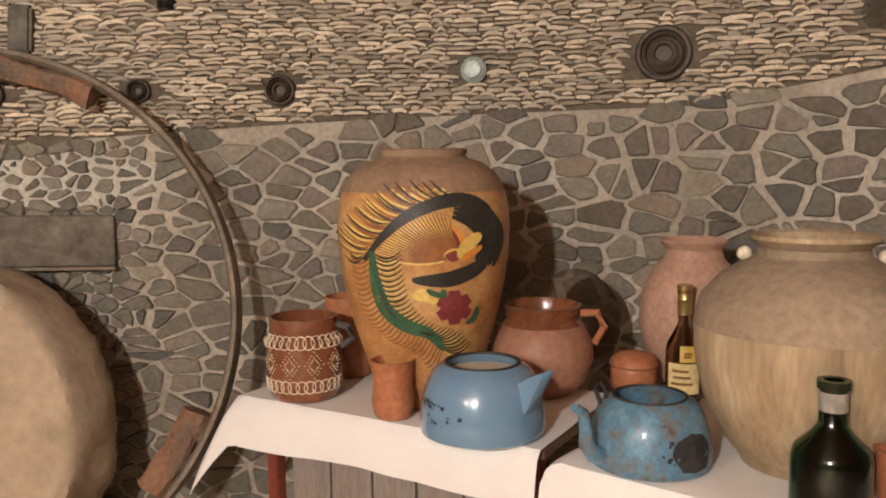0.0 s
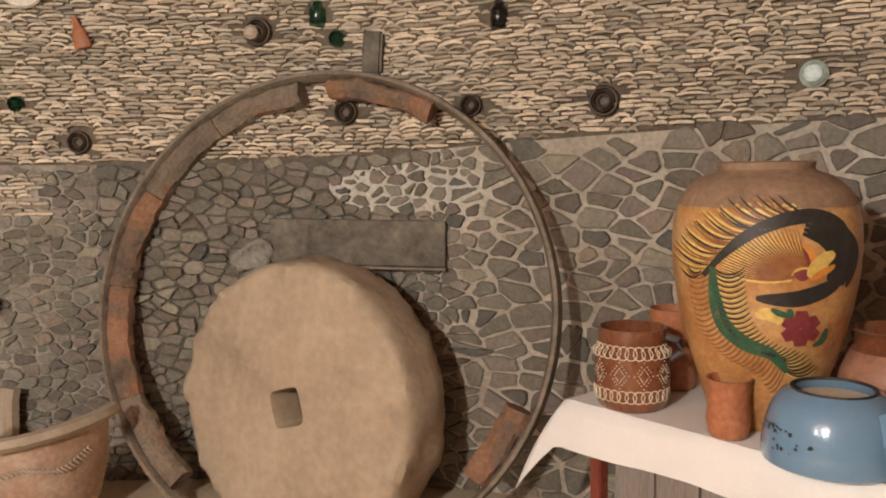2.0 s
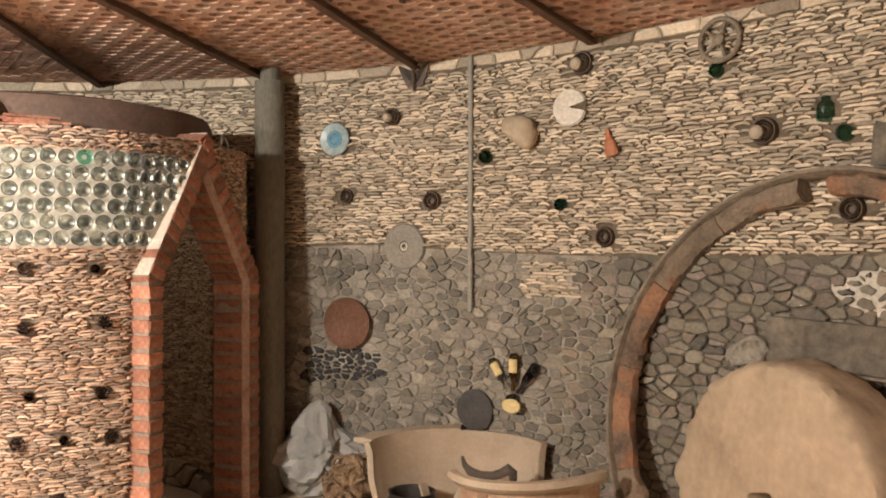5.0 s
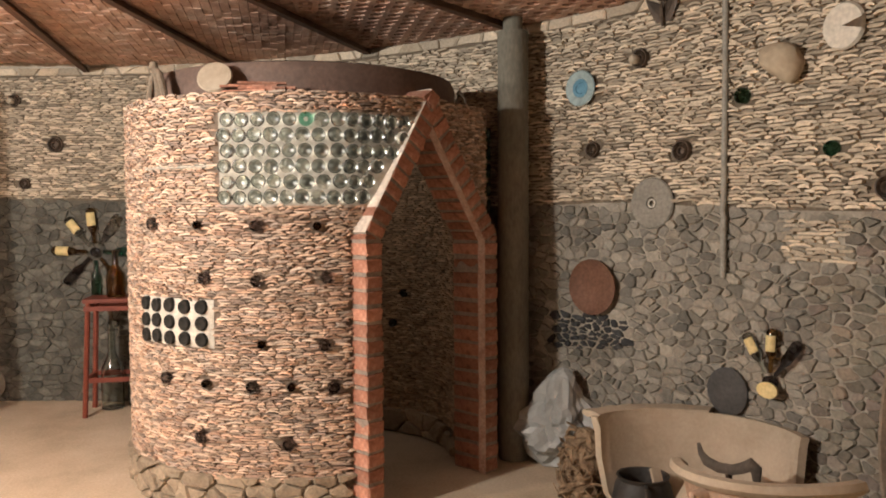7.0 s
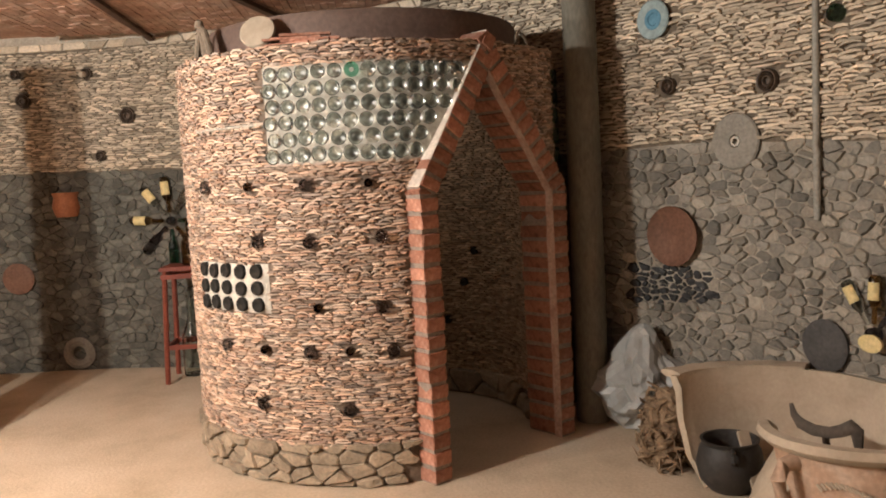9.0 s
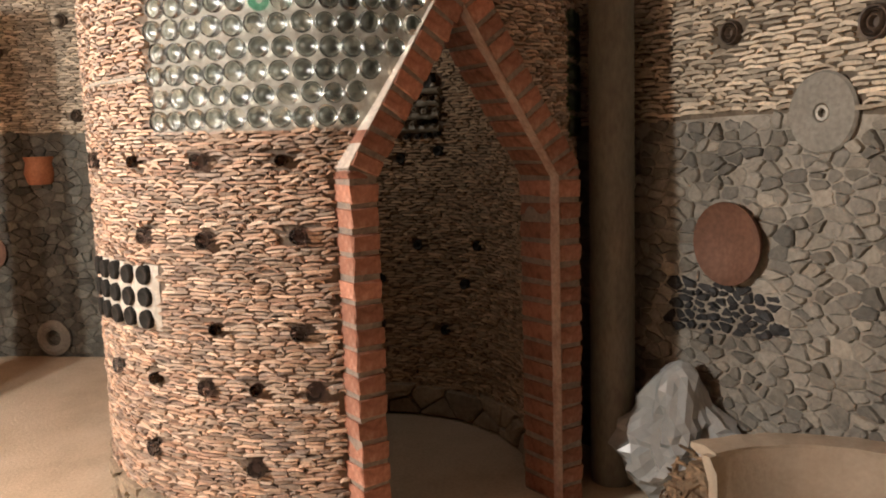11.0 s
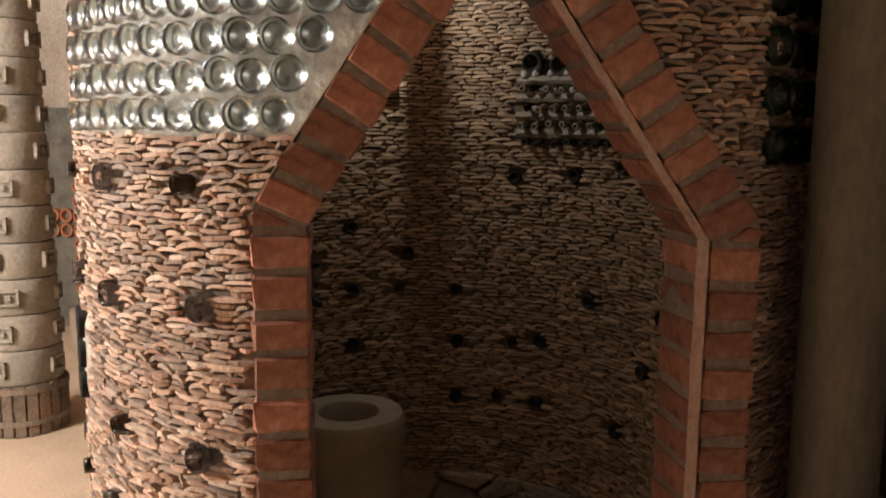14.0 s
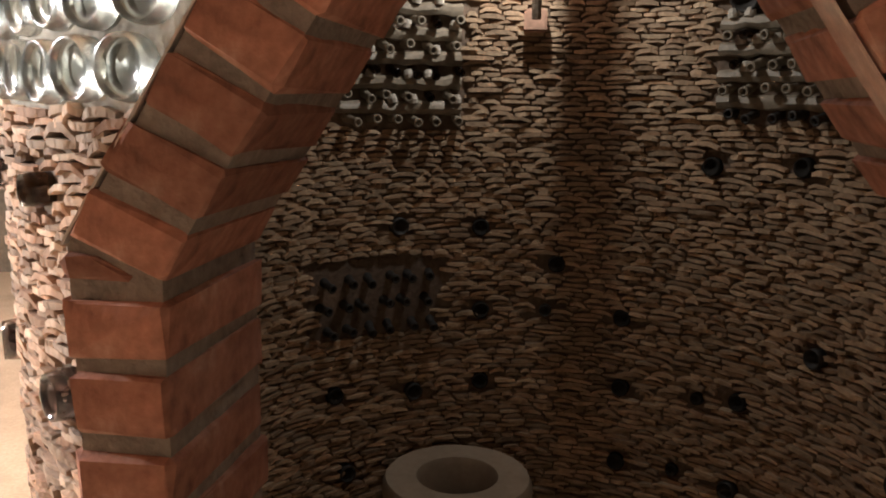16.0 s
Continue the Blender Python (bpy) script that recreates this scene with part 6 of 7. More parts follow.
# brown pot with a handle
BP = pot("brown_pot", (0.90, 2.62, TABZ + 0.006), [(0, 0), (0.10, 0), (0.14, 0.04), (0.166, 0.11), (0.162, 0.17), (0.13, 0.225), (0.113, 0.24), (0.118, 0.275), (0.128, 0.285), (0.118, 0.288), (0.105, 0.25), (0.12, 0.2), (0.13, 0.1), (0, 0.03)],
         material("reddish_brown_clay", [(0.30, 0.135, 0.08), (0.39, 0.20, 0.125)], 5, 0.5, 0.1, 50), "round reddish clay pot with a glazed brown rim", "pot")
part("glazed_rim", lathe([(0.1315, 0.226), (0.1145, 0.241), (0.1195, 0.2755), (0.1295, 0.2855), (0.118, 0.2895), (0.104, 0.25), (0.104, 0.22)], 40), M_GLAZE, BP, "shiny brown glazed rim", smooth=True)
bm = bmesh.new()
tube(bm, [(0.115, -0.05, 0.262), (0.165, -0.07, 0.265), (0.185, -0.075, 0.22), (0.155, -0.065, 0.165)], 0.013, 8)
part("handle", bm, M_TERRA, BP, smooth=True)
# glass lid leaning on the wall
bm = lathe([(0, 0.03), (0.06, 0.024), (0.13, 0.004), (0.146, 0.0), (0.148, 0.006), (0.13, 0.012), (0.06, 0.032), (0.02, 0.038), (0.018, 0.055), (0, 0.058)], 40)
tagged(part("glass_cover", bm, glass("smoked_glass_lid", (0.55, 0.5, 0.45), 0.05), at=Matrix.Translation((1.08, 2.83, TABZ + 0.19)) @ pose(0, 0, 0, 76, 0, 18) @ Matrix.Scale(1.24, 4), smooth=True), "smoky glass lid with a knob leaning behind the pot", "lid")


# kettles
def kettle(name, at, turn, mat, label, spout_pts, scale, chips):
    m = Matrix.Translation(at) @ pose(0, 0, 0, 0, 0, turn) @ Matrix.Scale(scale, 4)
    k = tagged(part(name, lathe([(0, 0), (0.165, 0), (0.174, 0.006), (0.178, 0.03), (0.176, 0.06), (0.166, 0.11), (0.150, 0.155), (0.130, 0.182), (0.112, 0.190), (0.106, 0.196), (0.100, 0.190),
                                      (0.118, 0.16), (0.15, 0.08), (0.15, 0.02), (0, 0.015)], 48), mat, at=m, smooth=True), label, "kettle")
    part("rim", lathe([(0.1045, 0.1905), (0.108, 0.1935), (0.1065, 0.1985), (0.100, 0.1985), (0.0985, 0.192), (0.1045, 0.1905)], 48), M_CHIP, k, "black chipped rim", smooth=True)
    rr = random.Random(chips)
    bm = bmesh.new()
    for q in range(chips):
        a, h, r = spout_pts[2] + rr.gauss(0, 0.22), rr.uniform(0.05, 0.11), rr.uniform(0.002, 0.008)
        rad = 0.1785 - max(0, h - 0.03) * 0.12
        ce = Vector((rad * math.cos(a), rad * math.sin(a), h))
        t1, up = Vector((-math.sin(a), math.cos(a), 0)), Vector((0, 0, 1))
        n = 7
        vs = [bm.verts.new(ce + (t1 * math.cos(6.283 * j / n) + up * math.sin(6.283 * j / n)) * r * rr.uniform(0.6, 1.2) + Vector((math.cos(a), math.sin(a), 0.1)) * 0.0022) for j in range(n)]
        bm.faces.new(vs)
    tagged(part("chipping", bm, M_CHIP, k, "black chips in the enamel"), kind="stuff")
    return k


KB = kettle("blue_kettle", (0.642, 2.265, TABZ + 0.006), -15, M_BLUE, "pale blue enamel kettle without its lid", (0, 0, -2.35), 1.0, 26)
bm = bmesh.new()
a = [bm.verts.new(v) for v in ((0.10, -0.115, 0.05), (0.125, -0.085, 0.045), (0.10, -0.10, 0.165), (0.205, -0.125, 0.215), (0.165, -0.135, 0.20), (0.165, -0.06, 0.12), (0.115, -0.125, 0.075))]
bmesh.ops.convex_hull(bm, input=a)
bmesh.ops.bevel(bm, geom=list(bm.edges), offset=0.004, segments=2, affect="EDGES")
part("spout", bm, M_BLUE, KB, "pointed blue spout", smooth=True)
part("inside", lathe([(0.0, 0.145), (0.11, 0.145), (0.112, 0.165), (0.108, 0.168), (0.0, 0.15)], 32), M_CLAYGREY, KB)
M_OLDBLUE = material("worn_blue_enamel", [(0.06, 0.055, 0.05), (0.15, 0.155, 0.155), (0.085, 0.19, 0.275), (0.12, 0.245, 0.345), (0.21, 0.21, 0.195)], 16, 0.4, 0.2, 60, coat=0.4)
KO = kettle("old_kettle", (1.012, 1.967, TABZ + 0.006), 10, M_OLDBLUE, "worn speckled blue enamel kettle blackened by fire", (0, 0, -1.5), 0.86, 90)
bm = bmesh.new()
tube(bm, [(-0.16, -0.03, 0.045), (-0.20, -0.04, 0.055), (-0.225, -0.045, 0.09), (-0.228, -0.045, 0.14), (-0.235, -0.045, 0.18), (-0.265, -0.05, 0.20)], 0.022, 10, [1.3, 1.15, 1, 0.85, 0.7, 0.6])
part("spout", bm, M_OLDBLUE, KO, smooth=True)
bm = bmesh.new()
tube(bm, [(-0.13, 0.05, 0.165), (-0.15, 0.05, 0.215), (-0.135, 0.05, 0.235), (-0.115, 0.05, 0.205), (-0.115, 0.05, 0.175)], 0.007, 7)
part("handle_lug", bm, M_CHIP, KO, smooth=True)
bm = bmesh.new()
soot = []
for q in range(26):
    pa = 2 * math.pi * q / 26
    rr_ = 0.055 * (1 + 0.25 * noise.noise(Vector((math.cos(pa) * 2, math.sin(pa) * 2, 4))))
    an, h = -1.35 + rr_ * 1.25 * math.cos(pa) / 0.17, 0.075 + rr_ * math.sin(pa)
    rad = 0.1805 - max(0, h - 0.03) * 0.14
    soot.append(bm.verts.new((rad * math.cos(an), rad * math.sin(an), h)))
cen = bm.verts.new((0.1795 * math.cos(-1.35), 0.1795 * math.sin(-1.35), 0.075))
for q in range(26):
    bm.faces.new((soot[q], soot[(q + 1) % 26], cen))
part("soot_patch", bm, M_CHIP, KO, "black burnt patch")

# jars, bottles
M_DUST2 = material("dusty_jar_shoulder", [(0.24, 0.175, 0.115), (0.33, 0.25, 0.17)], 5, 0.9, 0.2, 50)
BJ = pot("big_jar", (1.392, 1.90, TABZ + 0.006), [(0, 0), (0.155, 0), (0.165, 0.02), (0.205, 0.07), (0.252, 0.17), (0.273, 0.27), (0.275, 0.34), (0.258, 0.41), (0.21, 0.465), (0.155, 0.498), (0.128, 0.515), (0.124, 0.535), (0.148, 0.556), (0.146, 0.566), (0.13, 0.56), (0.112, 0.53), (0.13, 0.5), (0.22, 0.4), (0.22, 0.2), (0, 0.03)],
          M_JAR, "big stained tan clay jar with a flared rim", "jar", 56, 0.006)
part("dusty_shoulder", lathe([(0.2765, 0.345), (0.2605, 0.412), (0.2125, 0.467), (0.157, 0.500), (0.130, 0.516), (0.126, 0.535), (0.1495, 0.555)], 56, wobble=0.006), M_DUST2, BJ, "dusty brown shoulder", smooth=True)
for sx in (-1, 1):
    bm = bmesh.new()
    bmesh.ops.create_icosphere(bm, subdivisions=2, radius=0.019, matrix=Matrix.Translation((sx * 0.135, -sx * 0.08, 0.515)))
    roughen(bm, 0.003, 40)
    part("ear", bm, M_CREAM, BJ, "small pale knob at the neck", smooth=True)
pot("pink_jar", (1.43, 2.66, TABZ + 0.006), [(0, 0), (0.1, 0), (0.15, 0.08), (0.178, 0.2), (0.17, 0.3), (0.13, 0.385), (0.098, 0.42), (0.092, 0.45), (0.112, 0.475), (0.106, 0.482), (0.085, 0.45), (0.1, 0.38), (0.12, 0.2), (0, 0.03)], M_PINK,
    "pinkish clay jar behind the bottle", "jar", 44, 0.006)
SP = pot("lidded_pot", (1.19, 2.56, TABZ + 0.006), [(0, 0), (0.055, 0), (0.072, 0.03), (0.074, 0.075), (0.07, 0.085), (0.066, 0.08), (0.06, 0.02), (0, 0.015)], M_TERRA, "small lidded terracotta pot", "pot")
part("lid", lathe([(0.074, 0.086), (0.078, 0.092), (0.074, 0.108), (0.055, 0.125), (0.02, 0.134), (0, 0.135)], 32), M_TERRA, SP, smooth=True)


def glass_bottle(name, at, h, r, mat, label):
    b = tagged(part(name, lathe([(0, 0.012), (r * 0.7, 0.004), (r * 0.9, 0), (r, 0.01), (r, h * 0.42), (r * 0.93, h * 0.5), (r * 0.5, h * 0.62), (r * 0.36, h * 0.68), (r * 0.33, h * 0.93), (r * 0.42, h * 0.94), (r * 0.42, h), (r * 0.25, h),
                                  (r * 0.22, h * 0.68), (r * 0.85, h * 0.46), (r * 0.9, 0.02), (0, 0.018)], 32), mat, at=Matrix.Translation(at), smooth=True), label, "bottle")
    return b


B1 = glass_bottle("liquor_bottle", (1.31, 2.45, TABZ + 0.006), 0.36, 0.056, glass("brown_liquor_glass", (0.60, 0.47, 0.34), 0.05), "brown liquor bottle with brass cap and cream labels")
part("cap", lathe([(0.019, 0.27), (0.022, 0.27), (0.022, 0.315), (0.024, 0.318), (0.022, 0.325), (0.025, 0.362), (0.0, 0.363)], 20), M_GOLD, B1, "ribbed brass-coloured cap", smooth=True)
part("front_label", lathe([(0.0566, 0.03), (0.0572, 0.035), (0.0572, 0.12), (0.0566, 0.125)], 20, 195, 300), M_LABEL, B1, "cream paper label")
part("neck_label", lathe([(0.0572, 0.13), (0.0578, 0.135), (0.0555, 0.175), (0.054, 0.18)], 14, 235, 285), material("gold_label", [(0.55, 0.36, 0.06), (0.62, 0.43, 0.1)], 14, 0.5, 0.05, 60), B1, "yellow oval label")
for hz, a0, a1 in ((0.102, 212, 262), (0.082, 215, 268), (0.062, 208, 275), (0.157, 248, 272), (0.147, 246, 270)):
    part("printed_bar", lathe([(0.0578, hz - 0.004), (0.0584, hz - 0.003), (0.0584, hz + 0.003), (0.0578, hz + 0.004)], 10, a0, a1), M_PBROWN, B1)
B2 = glass_bottle("green_bottle", (1.272, 1.612, TABZ + 0.006), 0.29, 0.081, G_DKGREEN, "dark green glass bottle with a worn foil neck")
part("foil", lathe([(0.0285, 0.225), (0.0295, 0.228), (0.0293, 0.262), (0.0285, 0.266)], 20), M_GREYDISC, B2, "worn grey foil band", smooth=True)
pot("orange_cup", (1.445, 1.63, TABZ + 0.006), [(0, 0), (0.04, 0), (0.046, 0.03), (0.05, 0.11), (0.055, 0.125), (0.048, 0.125), (0.042, 0.03), (0, 0.015)], M_TERRA, "small orange terracotta cup on the table", "cup")


# ---- broken vessels on the floor ----
BS = thing("broken_basin", "large broken dusty clay basin open at the front", "basin", Matrix.Translation((-2.743, 2.71, 0)) @ Matrix.Scale(0.86, 4))
bm = lathe([(0.44, 0.0), (0.56, 0.14), (0.62, 0.34), (0.63, 0.51), (0.645, 0.575), (0.60, 0.58), (0.585, 0.51), (0.575, 0.34), (0.52, 0.14), (0.40, 0.03)], 60, 78, 209, 0.012)
for v in bm.verts:
    ang = math.degrees(math.atan2(v.co.y, v.co.x)) % 360
    if ang > 203 or ang < 84:
        q = 0.03 * noise.noise(Vector((v.co.z * 9, 3, ang * 0.02)))
        v.co += Vector((q, -q, 0))
part("wall", bm, M_CLAYGREY, BS, smooth=True)
bm = lathe([(0.60, 0.566), (0.70, 0.556), (0.735, 0.566), (0.73, 0.588), (0.66, 0.598), (0.60, 0.590), (0.60, 0.566)], 40, 140, 207, 0.02)
roughen(bm, 0.006, 14)
part("rim_flange", bm, M_CLAYGREY, BS, "flared dusty rim", smooth=True)
DP = thing("broken_pot", "big broken clay pot with a rolled rim and lug handle", "pot", Matrix.Translation((-2.38, 2.97, 0)) @ pose(0, 0, 0, 2, -4, 0))
M_DECO = material("cream_slip_clay", [(0.33, 0.205, 0.135), (0.42, 0.28, 0.19), (0.50, 0.38, 0.285)], 6, 0.7, 0.2, 50)
part("body", lathe([(0.25, 0.0), (0.31, 0.10), (0.365, 0.25), (0.385, 0.38), (0.39, 0.43), (0.36, 0.43), (0.355, 0.36), (0.33, 0.24), (0.28, 0.1), (0.22, 0.02)], 44, -116, 12, 0.01), M_DECO, DP, smooth=True)
part("rim", lathe([(0.385, 0.425), (0.42, 0.435), (0.442, 0.46), (0.432, 0.487), (0.395, 0.49), (0.365, 0.462), (0.365, 0.43), (0.385, 0.425)], 44, -117, 12, 0.01), M_CLAYGREY, DP, "pale rolled rim", smooth=True)
bm = bmesh.new()
ha = radians(-80)
tube(bm, [(r * math.cos(ha), r * math.sin(ha), z) for r, z in ((0.375, 0.395), (0.435, 0.39), (0.462, 0.34), (0.452, 0.27), (0.39, 0.20), (0.36, 0.18))], 0.028, 10, [1.3, 1.05, 1, 0.95, 1.1, 1.3])
part("handle", bm, M_DECO, DP, smooth=True)
bm = bmesh.new()
for k in range(22):
    a = radians(-66 + k * 2.6)
    tube(bm, [(0.386 * math.cos(a), 0.386 * math.sin(a), 0.335 + 0.02 * math.sin(k * 0.35)), (0.385 * math.cos(a + 0.05), 0.385 * math.sin(a + 0.05), 0.315 + 0.02 * math.sin(k * 0.35))], 0.006, 5)
tagged(part("notched_band", bm, M_CLAYGREY, DP, "pale notched band"), kind="stuff")
BK = pot("black_pot", (-3.05, 2.64, 0), [(0, 0), (0.09, 0.0), (0.135, 0.05), (0.15, 0.12), (0.135, 0.19), (0.12, 0.215), (0.13, 0.235), (0.118, 0.235), (0.108, 0.21), (0.13, 0.12), (0.1, 0.03), (0, 0.02)], M_BLACK, "small black burnt clay pot on the floor", "pot")
for sx in (-1, 1):
    bm = bmesh.new()
    tube(bm, [(sx * 0.12, -0.04, 0.22), (sx * 0.15, -0.05, 0.215), (sx * 0.155, -0.05, 0.18), (sx * 0.137, -0.045, 0.165)], 0.01, 7)
    part("handle", bm, M_BLACK, BK, smooth=True)


def sherd(at, r, a0, a1, h, mat, label):
    bm = lathe([(r, 0), (r * 1.04, h * 0.4), (r * 1.02, h), (r * 0.94, h * 0.97), (r * 0.95, h * 0.4), (r * 0.91, 0.0)], 16, a0, a1, 0.05)
    for v in bm.verts:
        if v.co.z > h * 0.5:
            v.co.z += 0.25 * h * noise.noise(v.co * 11)
    return tagged(part("pot_sherd", bm, mat, at=at, smooth=True), label, "sherd", "loose sherds")


sherd(Matrix.Translation((-2.52, 2.72, 0.0)) @ pose(0, 0, 0, -25, 20, 40), 0.25, 190, 250, 0.27, M_CLAYGREY, "pale pot sherd leaning in the basin")
sherd(Matrix.Translation((-2.60, 2.80, 0.0)) @ pose(0, 0, 0, 14, 0, 20), 0.22, 20, 80, 0.26, M_CLAYGREY, "dusty curved pot sherd in the basin")
sherd(Matrix.Translation((-2.55, 2.66, 0.0)) @ pose(0, 0, 0, 20, -30, 110), 0.24, 160, 215, 0.26, M_CLAYGREY, "pale angular sherd in the basin")
bm = bmesh.new()
tube(bm, [(-0.15, 0.02, 0.50), (-0.13, 0.01, 0.455), (-0.09, 0, 0.42), (-0.02, 0, 0.40), (0.06, 0, 0.405), (0.12, 0, 0.43), (0.165, 0.0, 0.455), (0.19, 0.01, 0.44), (0.20, 0.01, 0.36)], 0.024, 10, [0.35, 0.8, 1.1, 1.2, 1.2, 1.2, 1.4, 1.3, 0.7], flat=0.55)
roughen(bm, 0.008, 22)
tube(bm, [(0.04, 0, 0.40), (0.03, 0.05, 0.15), (0.02, 0.08, 0.0)], 0.018, 7)
tagged(part("dark_branch", bm, material("sooty_brown_clay", [(0.05, 0.04, 0.032), (0.12, 0.095, 0.072)], 8, 0.8, 0.3, 50), at=Matrix.Translation((-2.70, 2.86, 0)) @ pose(0, 0, 0, 0, 0, 30) @ Matrix.Diagonal((0.85, 0.85, 0.9, 1)), smooth=True), "dark curved clay fragment lying across the basin", "fragment")

bm = bmesh.new()
box(bm, -0.028, -0.008, 0.0, 0.028, 0.008, 0.31, bevel=0.004)
roughen(bm, 0.006, 12)
d = Vector((-0.13, -0.02, 0.27)).normalized()
tagged(part("pot_sherd", bm, M_CLAYGREY, at=Matrix.Translation((-2.87, 2.70, 0.004)) @ d.to_track_quat("Z", "Y").to_matrix().to_4x4()), "long narrow pale sherd leaning on the black pot", "sherd", "loose sherds")

# dry root bundle and plastic bag
bm = bmesh.new()
rr = random.Random(9)
for cx, cy, cz, sx, sy, sz in ((-0.06, 0.02, 0.12, 0.15, 0.13, 0.13), (0.08, -0.04, 0.16, 0.12, 0.11, 0.17), (0.13, -0.09, 0.07, 0.10, 0.09, 0.09)):
    r_ = bmesh.ops.create_icosphere(bm, subdivisions=4, radius=1.0, matrix=Matrix.Translation((cx, cy, cz)) @ Matrix.Diagonal((sx, sy, sz, 1)))
    for v in r_["verts"]:
        q = Vector((v.co.x * 9, v.co.y * 9, v.co.z * 26))
        v.co += (v.co - Vector((cx, cy, cz))).normalized() * (0.035 * noise.noise(q) + 0.02 * noise.noise(q * 2.7))
for k in range(170):
    cx, cy, cz, sx, sy, sz = ((-0.06, 0.02, 0.12, 0.15, 0.13, 0.13), (0.08, -0.04, 0.16, 0.12, 0.11, 0.17), (0.13, -0.09, 0.07, 0.10, 0.09, 0.09))[k % 3]
    u = Vector((rr.gauss(0, 1), rr.gauss(0, 1), rr.gauss(0, 1))).normalized()
    p = Vector((cx + u.x * sx, cy + u.y * sy, cz + u.z * sz))
    d = Vector((rr.uniform(-1, 1), rr.uniform(-0.6, 0.6), rr.uniform(-0.5, 0.5))).normalized()
    d = (d - u * d.dot(u) * 0.8).normalized()
    l = rr.uniform(0.05, 0.12)
    tube(bm, [p, p + d * l * 0.5 + u * 0.012, p + d * l], rr.uniform(0.004, 0.010), 5, [0.8, 1, 0.4])
roughen(bm, 0.008, 30)
for v in bm.verts:
    v.co.z = max(0.002, v.co.z)
tagged(part("dry_root", bm, M_FIBRE, at=Matrix.Translation((-3.55, 2.55, 0)) @ Matrix.Scale(1.12, 4) @ Matrix.Translation((0, 0, 0))), "clump of dry brown fibrous root on the floor", "root", kind="stuff")
bm = bmesh.new()
bmesh.ops.create_icosphere(bm, subdivisions=4, radius=1.0)
for v in bm.verts:
    n1 = noise.noise(v.co * 1.7 + Vector((3, 1, 7)))
    n2 = abs(noise.noise(v.co * 4.2)) - 0.25
    n3 = abs(noise.noise(v.co * 9.5)) - 0.2
    top = max(0.0, v.co.z)
    fold = noise.voronoi(v.co * 1.9 + Vector((2, 5, 1)))[0]
    fold2 = noise.voronoi(v.co * 4.3 + Vector((7, 5, 3)))[0]
    r = 1 + 0.22 * n1 + 0.75 * (fold[0] - 0.42) + 0.45 * (fold2[0] - 0.4) + 0.12 * n3 - 0.34 * top ** 2
    v.co = Vector((v.co.x * r * 0.23, v.co.y * r * 0.18, 0.22 + v.co.z * 0.24 * (1 + 0.3 * n1) + 0.13 * top ** 4))
    v.co.z = max(0.003, v.co.z)
tagged(part("plastic_bag", bm, M_BAG, at=Matrix.Translation((-4.0, 2.55, 0)) @ pose(0, 0, 0, 0, 0, 40)), "crumpled grey plastic bag standing at the pillar's foot", "bag")

# ---- inside the hut ----
bm = lathe([(0.115, 0.55), (0.20, 0.55), (0.21, 0.53), (0.20, 0.2), (0.21, 0.0), (0.12, 0.0), (0.11, 0.3), (0.108, 0.53), (0.115, 0.55)], 40, wobble=0.02)
tagged(part("stone_cylinder", bm, M_CLAYGREY, at=Matrix.Translation((-4.60, 0.66, 0)), smooth=True), "hollow pale stone cylinder standing in the hut", "stone ring")

# ---- far side: stool with a jar, carved column, lattice, bench ----
ST = thing("stool", "tall red-brown wooden stool by the wall", "stool", Matrix.Translation((-6.0, -0.36, 0)))
bm = bmesh.new()
box(bm, -0.17, -0.19, 0.86, 0.17, 0.19, 0.89, bevel=0.006)
part("seat", bm, M_STOOL, ST)
for sx in (-1, 1):
    for sy in (-1, 1):
        bm = bmesh.new()
        tube(bm, [(sx * 0.17, sy * 0.19, 0), (sx * 0.14, sy * 0.155, 0.86)], 0.02, 8)
        part("leg", bm, M_STOOL, ST)
for z in (0.26, 0.80):
    for s in (-1, 1):
        bm = bmesh.new()
        box(bm, -0.155, s * 0.175 - 0.009, z, 0.155, s * 0.175 + 0.009, z + 0.035)
        part("rail", bm, M_STOOL, ST)
        bm = bmesh.new()
        box(bm, s * 0.155 - 0.009, -0.175, z, s * 0.155 + 0.009, 0.175, z + 0.035)
        part("rail", bm, M_STOOL, ST)
J = glass_bottle("tall_jar", (-6.0, -0.34, 0.89), 0.36, 0.07, G_AMBER, "tall amber glass jar standing on the stool")
glass_bottle("glass_flask", (-6.10, -0.40, 0.0), 0.66, 0.085, G_CLEAR, "tall clear glass flask standing under the stool")
glass_bottle("glass_flask", (-6.14, -0.22, 0.0), 0.5, 0.07, G_CLEAR, "clear glass flask standing behind the stool")
CT = thing("carved_column", "tall column of stacked grey carved blocks on a slatted tub", "column", Matrix.Translation((-4.83, -1.62, 0)))
for k in range(22):
    a = 2 * math.pi * k / 22
    bm = bmesh.new()
    box(bm, 0.195, -0.026, 0.0, 0.215, 0.026, 0.27, m=Matrix.Rotation(a, 4, "Z"), bevel=0.003)
    part("stave", bm, M_WOOD, CT)
for z in (0.06, 0.23):
    part("hoop", lathe([(0.214, z), (0.221, z), (0.221, z + 0.03), (0.214, z + 0.03), (0.214, z)], 40), M_IRON, CT)
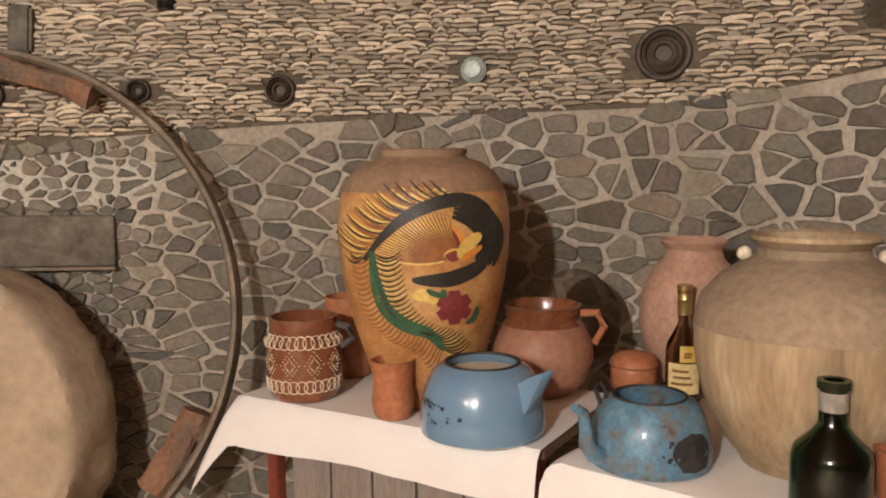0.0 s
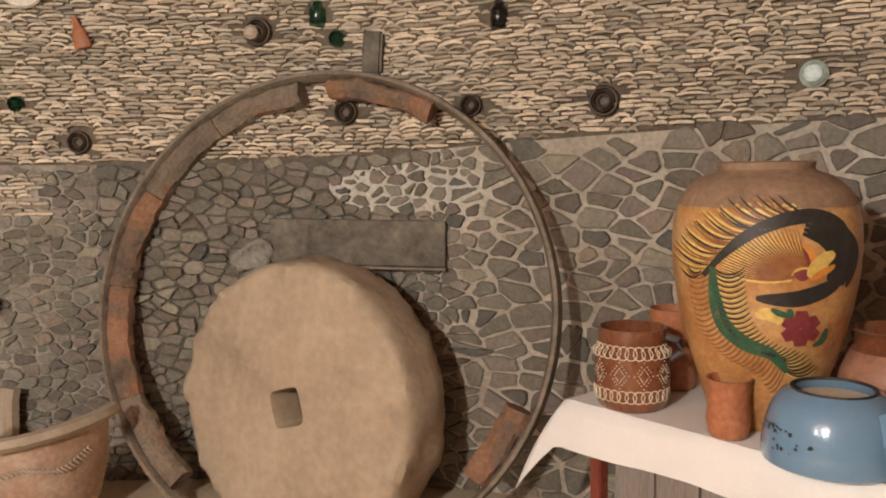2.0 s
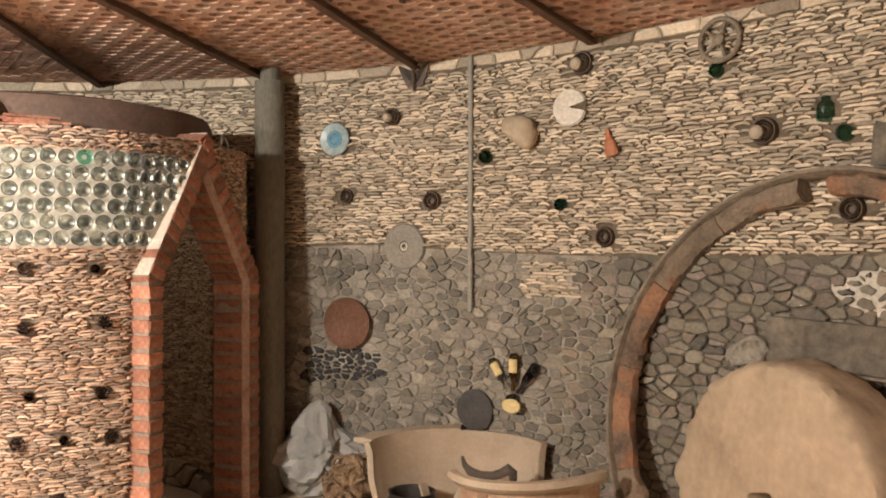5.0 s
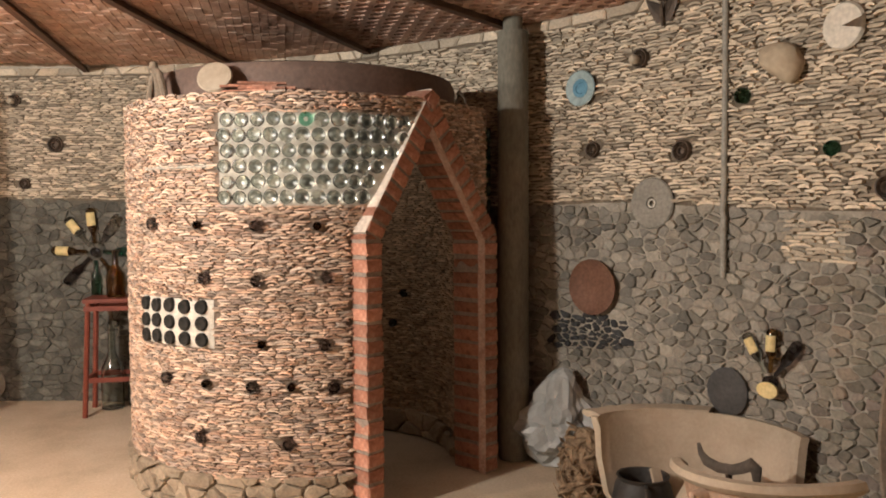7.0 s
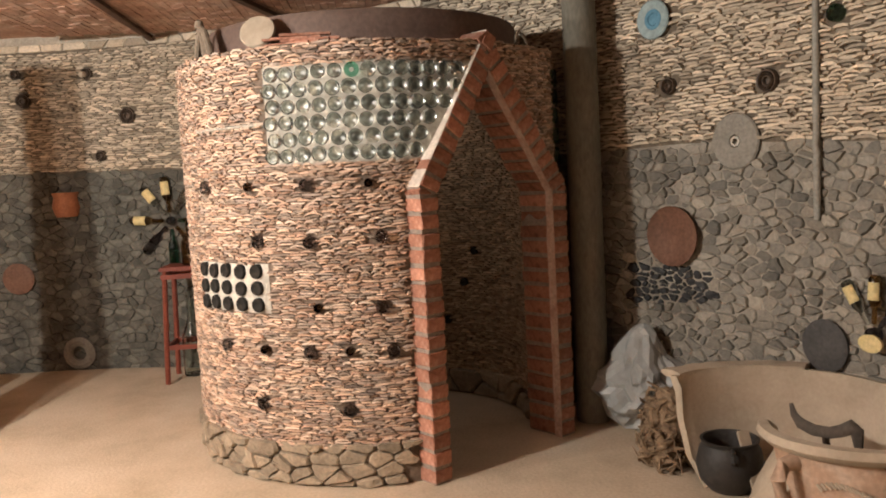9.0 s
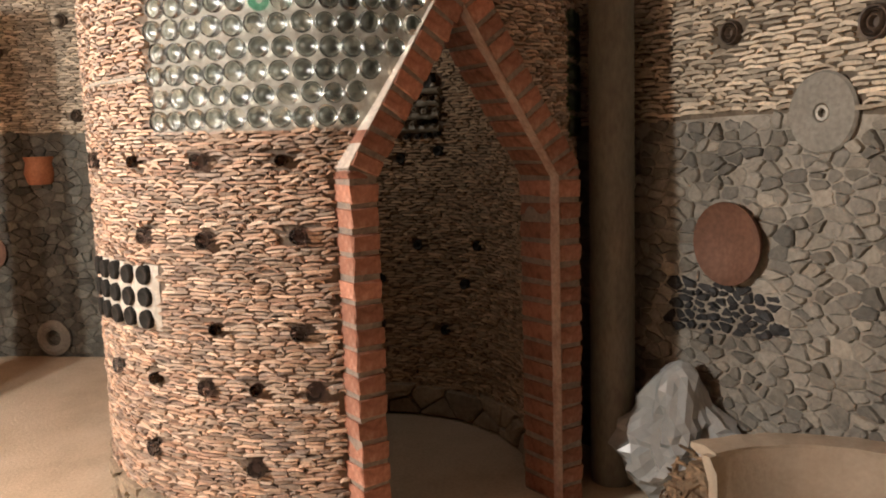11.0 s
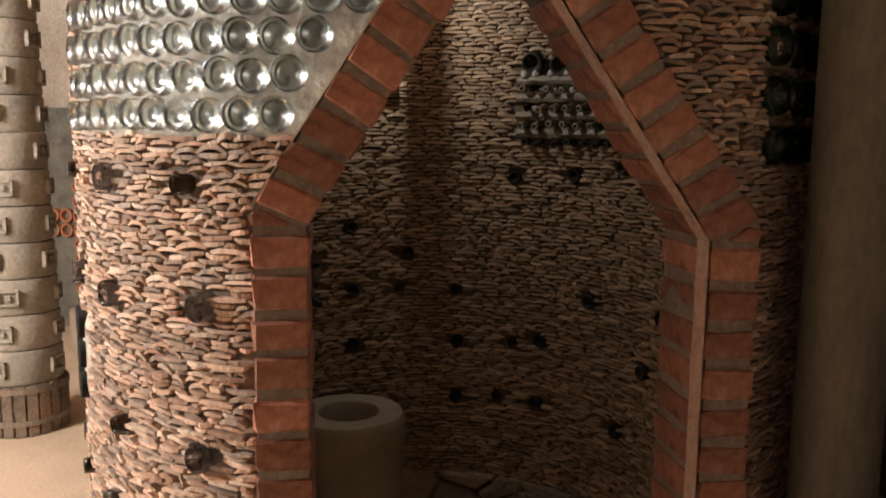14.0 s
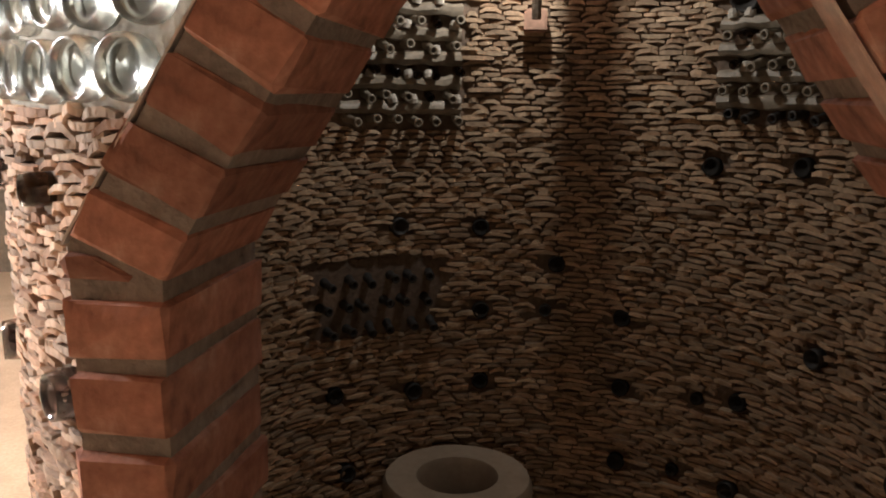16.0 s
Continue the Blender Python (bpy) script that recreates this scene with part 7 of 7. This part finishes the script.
for k in range(12):
    z = 0.27 + k * 0.185
    r = 0.20 - 0.004 * k
    bl = part("block", lathe([(0, z), (r * 0.96, z), (r, z + 0.012), (r * 0.985, z + 0.09), (r, z + 0.168), (r * 0.96, z + 0.18), (0, z + 0.18)], 36, wobble=0.012), M_TOTEM, CT, smooth=True)
    for q in range(4):
        a = radians(20 + 90 * q + 11 * (k % 3))
        bm = bmesh.new()
        for (x0, x1, z0, z1) in ((-0.05, 0.05, 0.05, 0.062), (-0.05, 0.05, 0.12, 0.132), (-0.05, -0.038, 0.05, 0.132), (0.038, 0.05, 0.05, 0.132), (-0.012, 0.012, 0.08, 0.104)):
            box(bm, r - 0.012, x0, z + z0, r + 0.012, x1, z + z1, m=Matrix.Rotation(a, 4, "Z"))
        part("carving", bm, M_TOTEM, bl)
# clay tubes in the far wall
LT = thing("tube_lattice", "cross of round clay tubes set into the far stone wall", "lattice", room_pose(195.2, 0, 0.02))
bm = bmesh.new()
box(bm, -0.5, -0.02, 0.0, 0.55, 0.03, 1.75, bevel=0.006)
roughen(bm, 0.01, 5)
part("stone_panel", bm, M_STONEFAR, LT)
tube_me = laid([(0.0, -0.03), (0.036, -0.03), (0.04, 0.03), (0.055, 0.03), (0.055, -0.04), (0.0, -0.04)], 20)
tmesh = bpy.data.meshes.new("clay_tube")
bmesh.ops.recalc_face_normals(tube_me, faces=tube_me.faces)
tube_me.to_mesh(tmesh)
tube_me.free()
tmesh.materials.append(M_TERRA)
for x, z in [(0.36, 0.1 + 0.115 * k) for k in range(11)] + [(0.36 - 0.12 * k, 0.79 + dz) for k in range(1, 5) for dz in (0.0, 0.115)]:
    ob = new("clay_tube", tmesh)
    ob.parent = LT
    ob.matrix_basis = Matrix.Translation((x, -0.035, z))
bm = bmesh.new()
box(bm, -0.4, -0.18, 0.0, 0.4, 0.18, 0.30, bevel=0.012)
roughen(bm, 0.006, 6)
tagged(part("clay_bench", bm, M_CLAYGREY, at=Matrix.Translation((-5.95, -2.35, 0)) @ pose(0, 0, 0, 0, 0, 62)), "low pale earthen block bench by the wall", "bench")

# ---- pieces of the walls, last ----
tagged(part("flake_courses", bmesh.new(), M_SHARD, WALL), kind="stuff").data = mesh_of("flake_courses", WALL_FLAKES[0], WALL_FLAKES[1], M_SHARD)
flake_parts(WALL_FLAKES[2], lambda s, z: room_pose(-s / K, z), M_SHARD, WALL, "flake", 0.076, 0.0178)
tagged(part("stone_courses", bmesh.new(), M_STONE, WALL), kind="stuff").data = mesh_of("stone_courses", WALL_STONES[0], WALL_STONES[1], M_STONE)
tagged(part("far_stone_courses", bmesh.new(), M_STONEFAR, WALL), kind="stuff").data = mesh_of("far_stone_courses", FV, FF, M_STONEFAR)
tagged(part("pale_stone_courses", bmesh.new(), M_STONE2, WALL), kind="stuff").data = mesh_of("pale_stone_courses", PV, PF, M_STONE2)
M_BLACKSTONE = material("black_volcanic_stone", [(0.022, 0.021, 0.022), (0.05, 0.047, 0.045)], 9, 0.45, 0.4, 50, vary=0.3)
tagged(part("dark_stone_courses", bmesh.new(), M_BLACKSTONE, WALL), kind="stuff").data = mesh_of("dark_stone_courses", DV, DF, M_BLACKSTONE)
rnd = random.Random(77)
for x, z, poly, d in WALL_STONES[2]:
    vs, fs = stone_mesh(x, z, poly, d, rnd)
    ob = new("stone", mesh_of("stone", [place_room(*p) for p in vs], fs, M_STONE))
    ob.parent = WALL
flake_parts(HUT_PICKED, lambda s, z: hut_pose(s / KT, z), M_TILE, HUT, "sherd", 0.060, 0.0132)
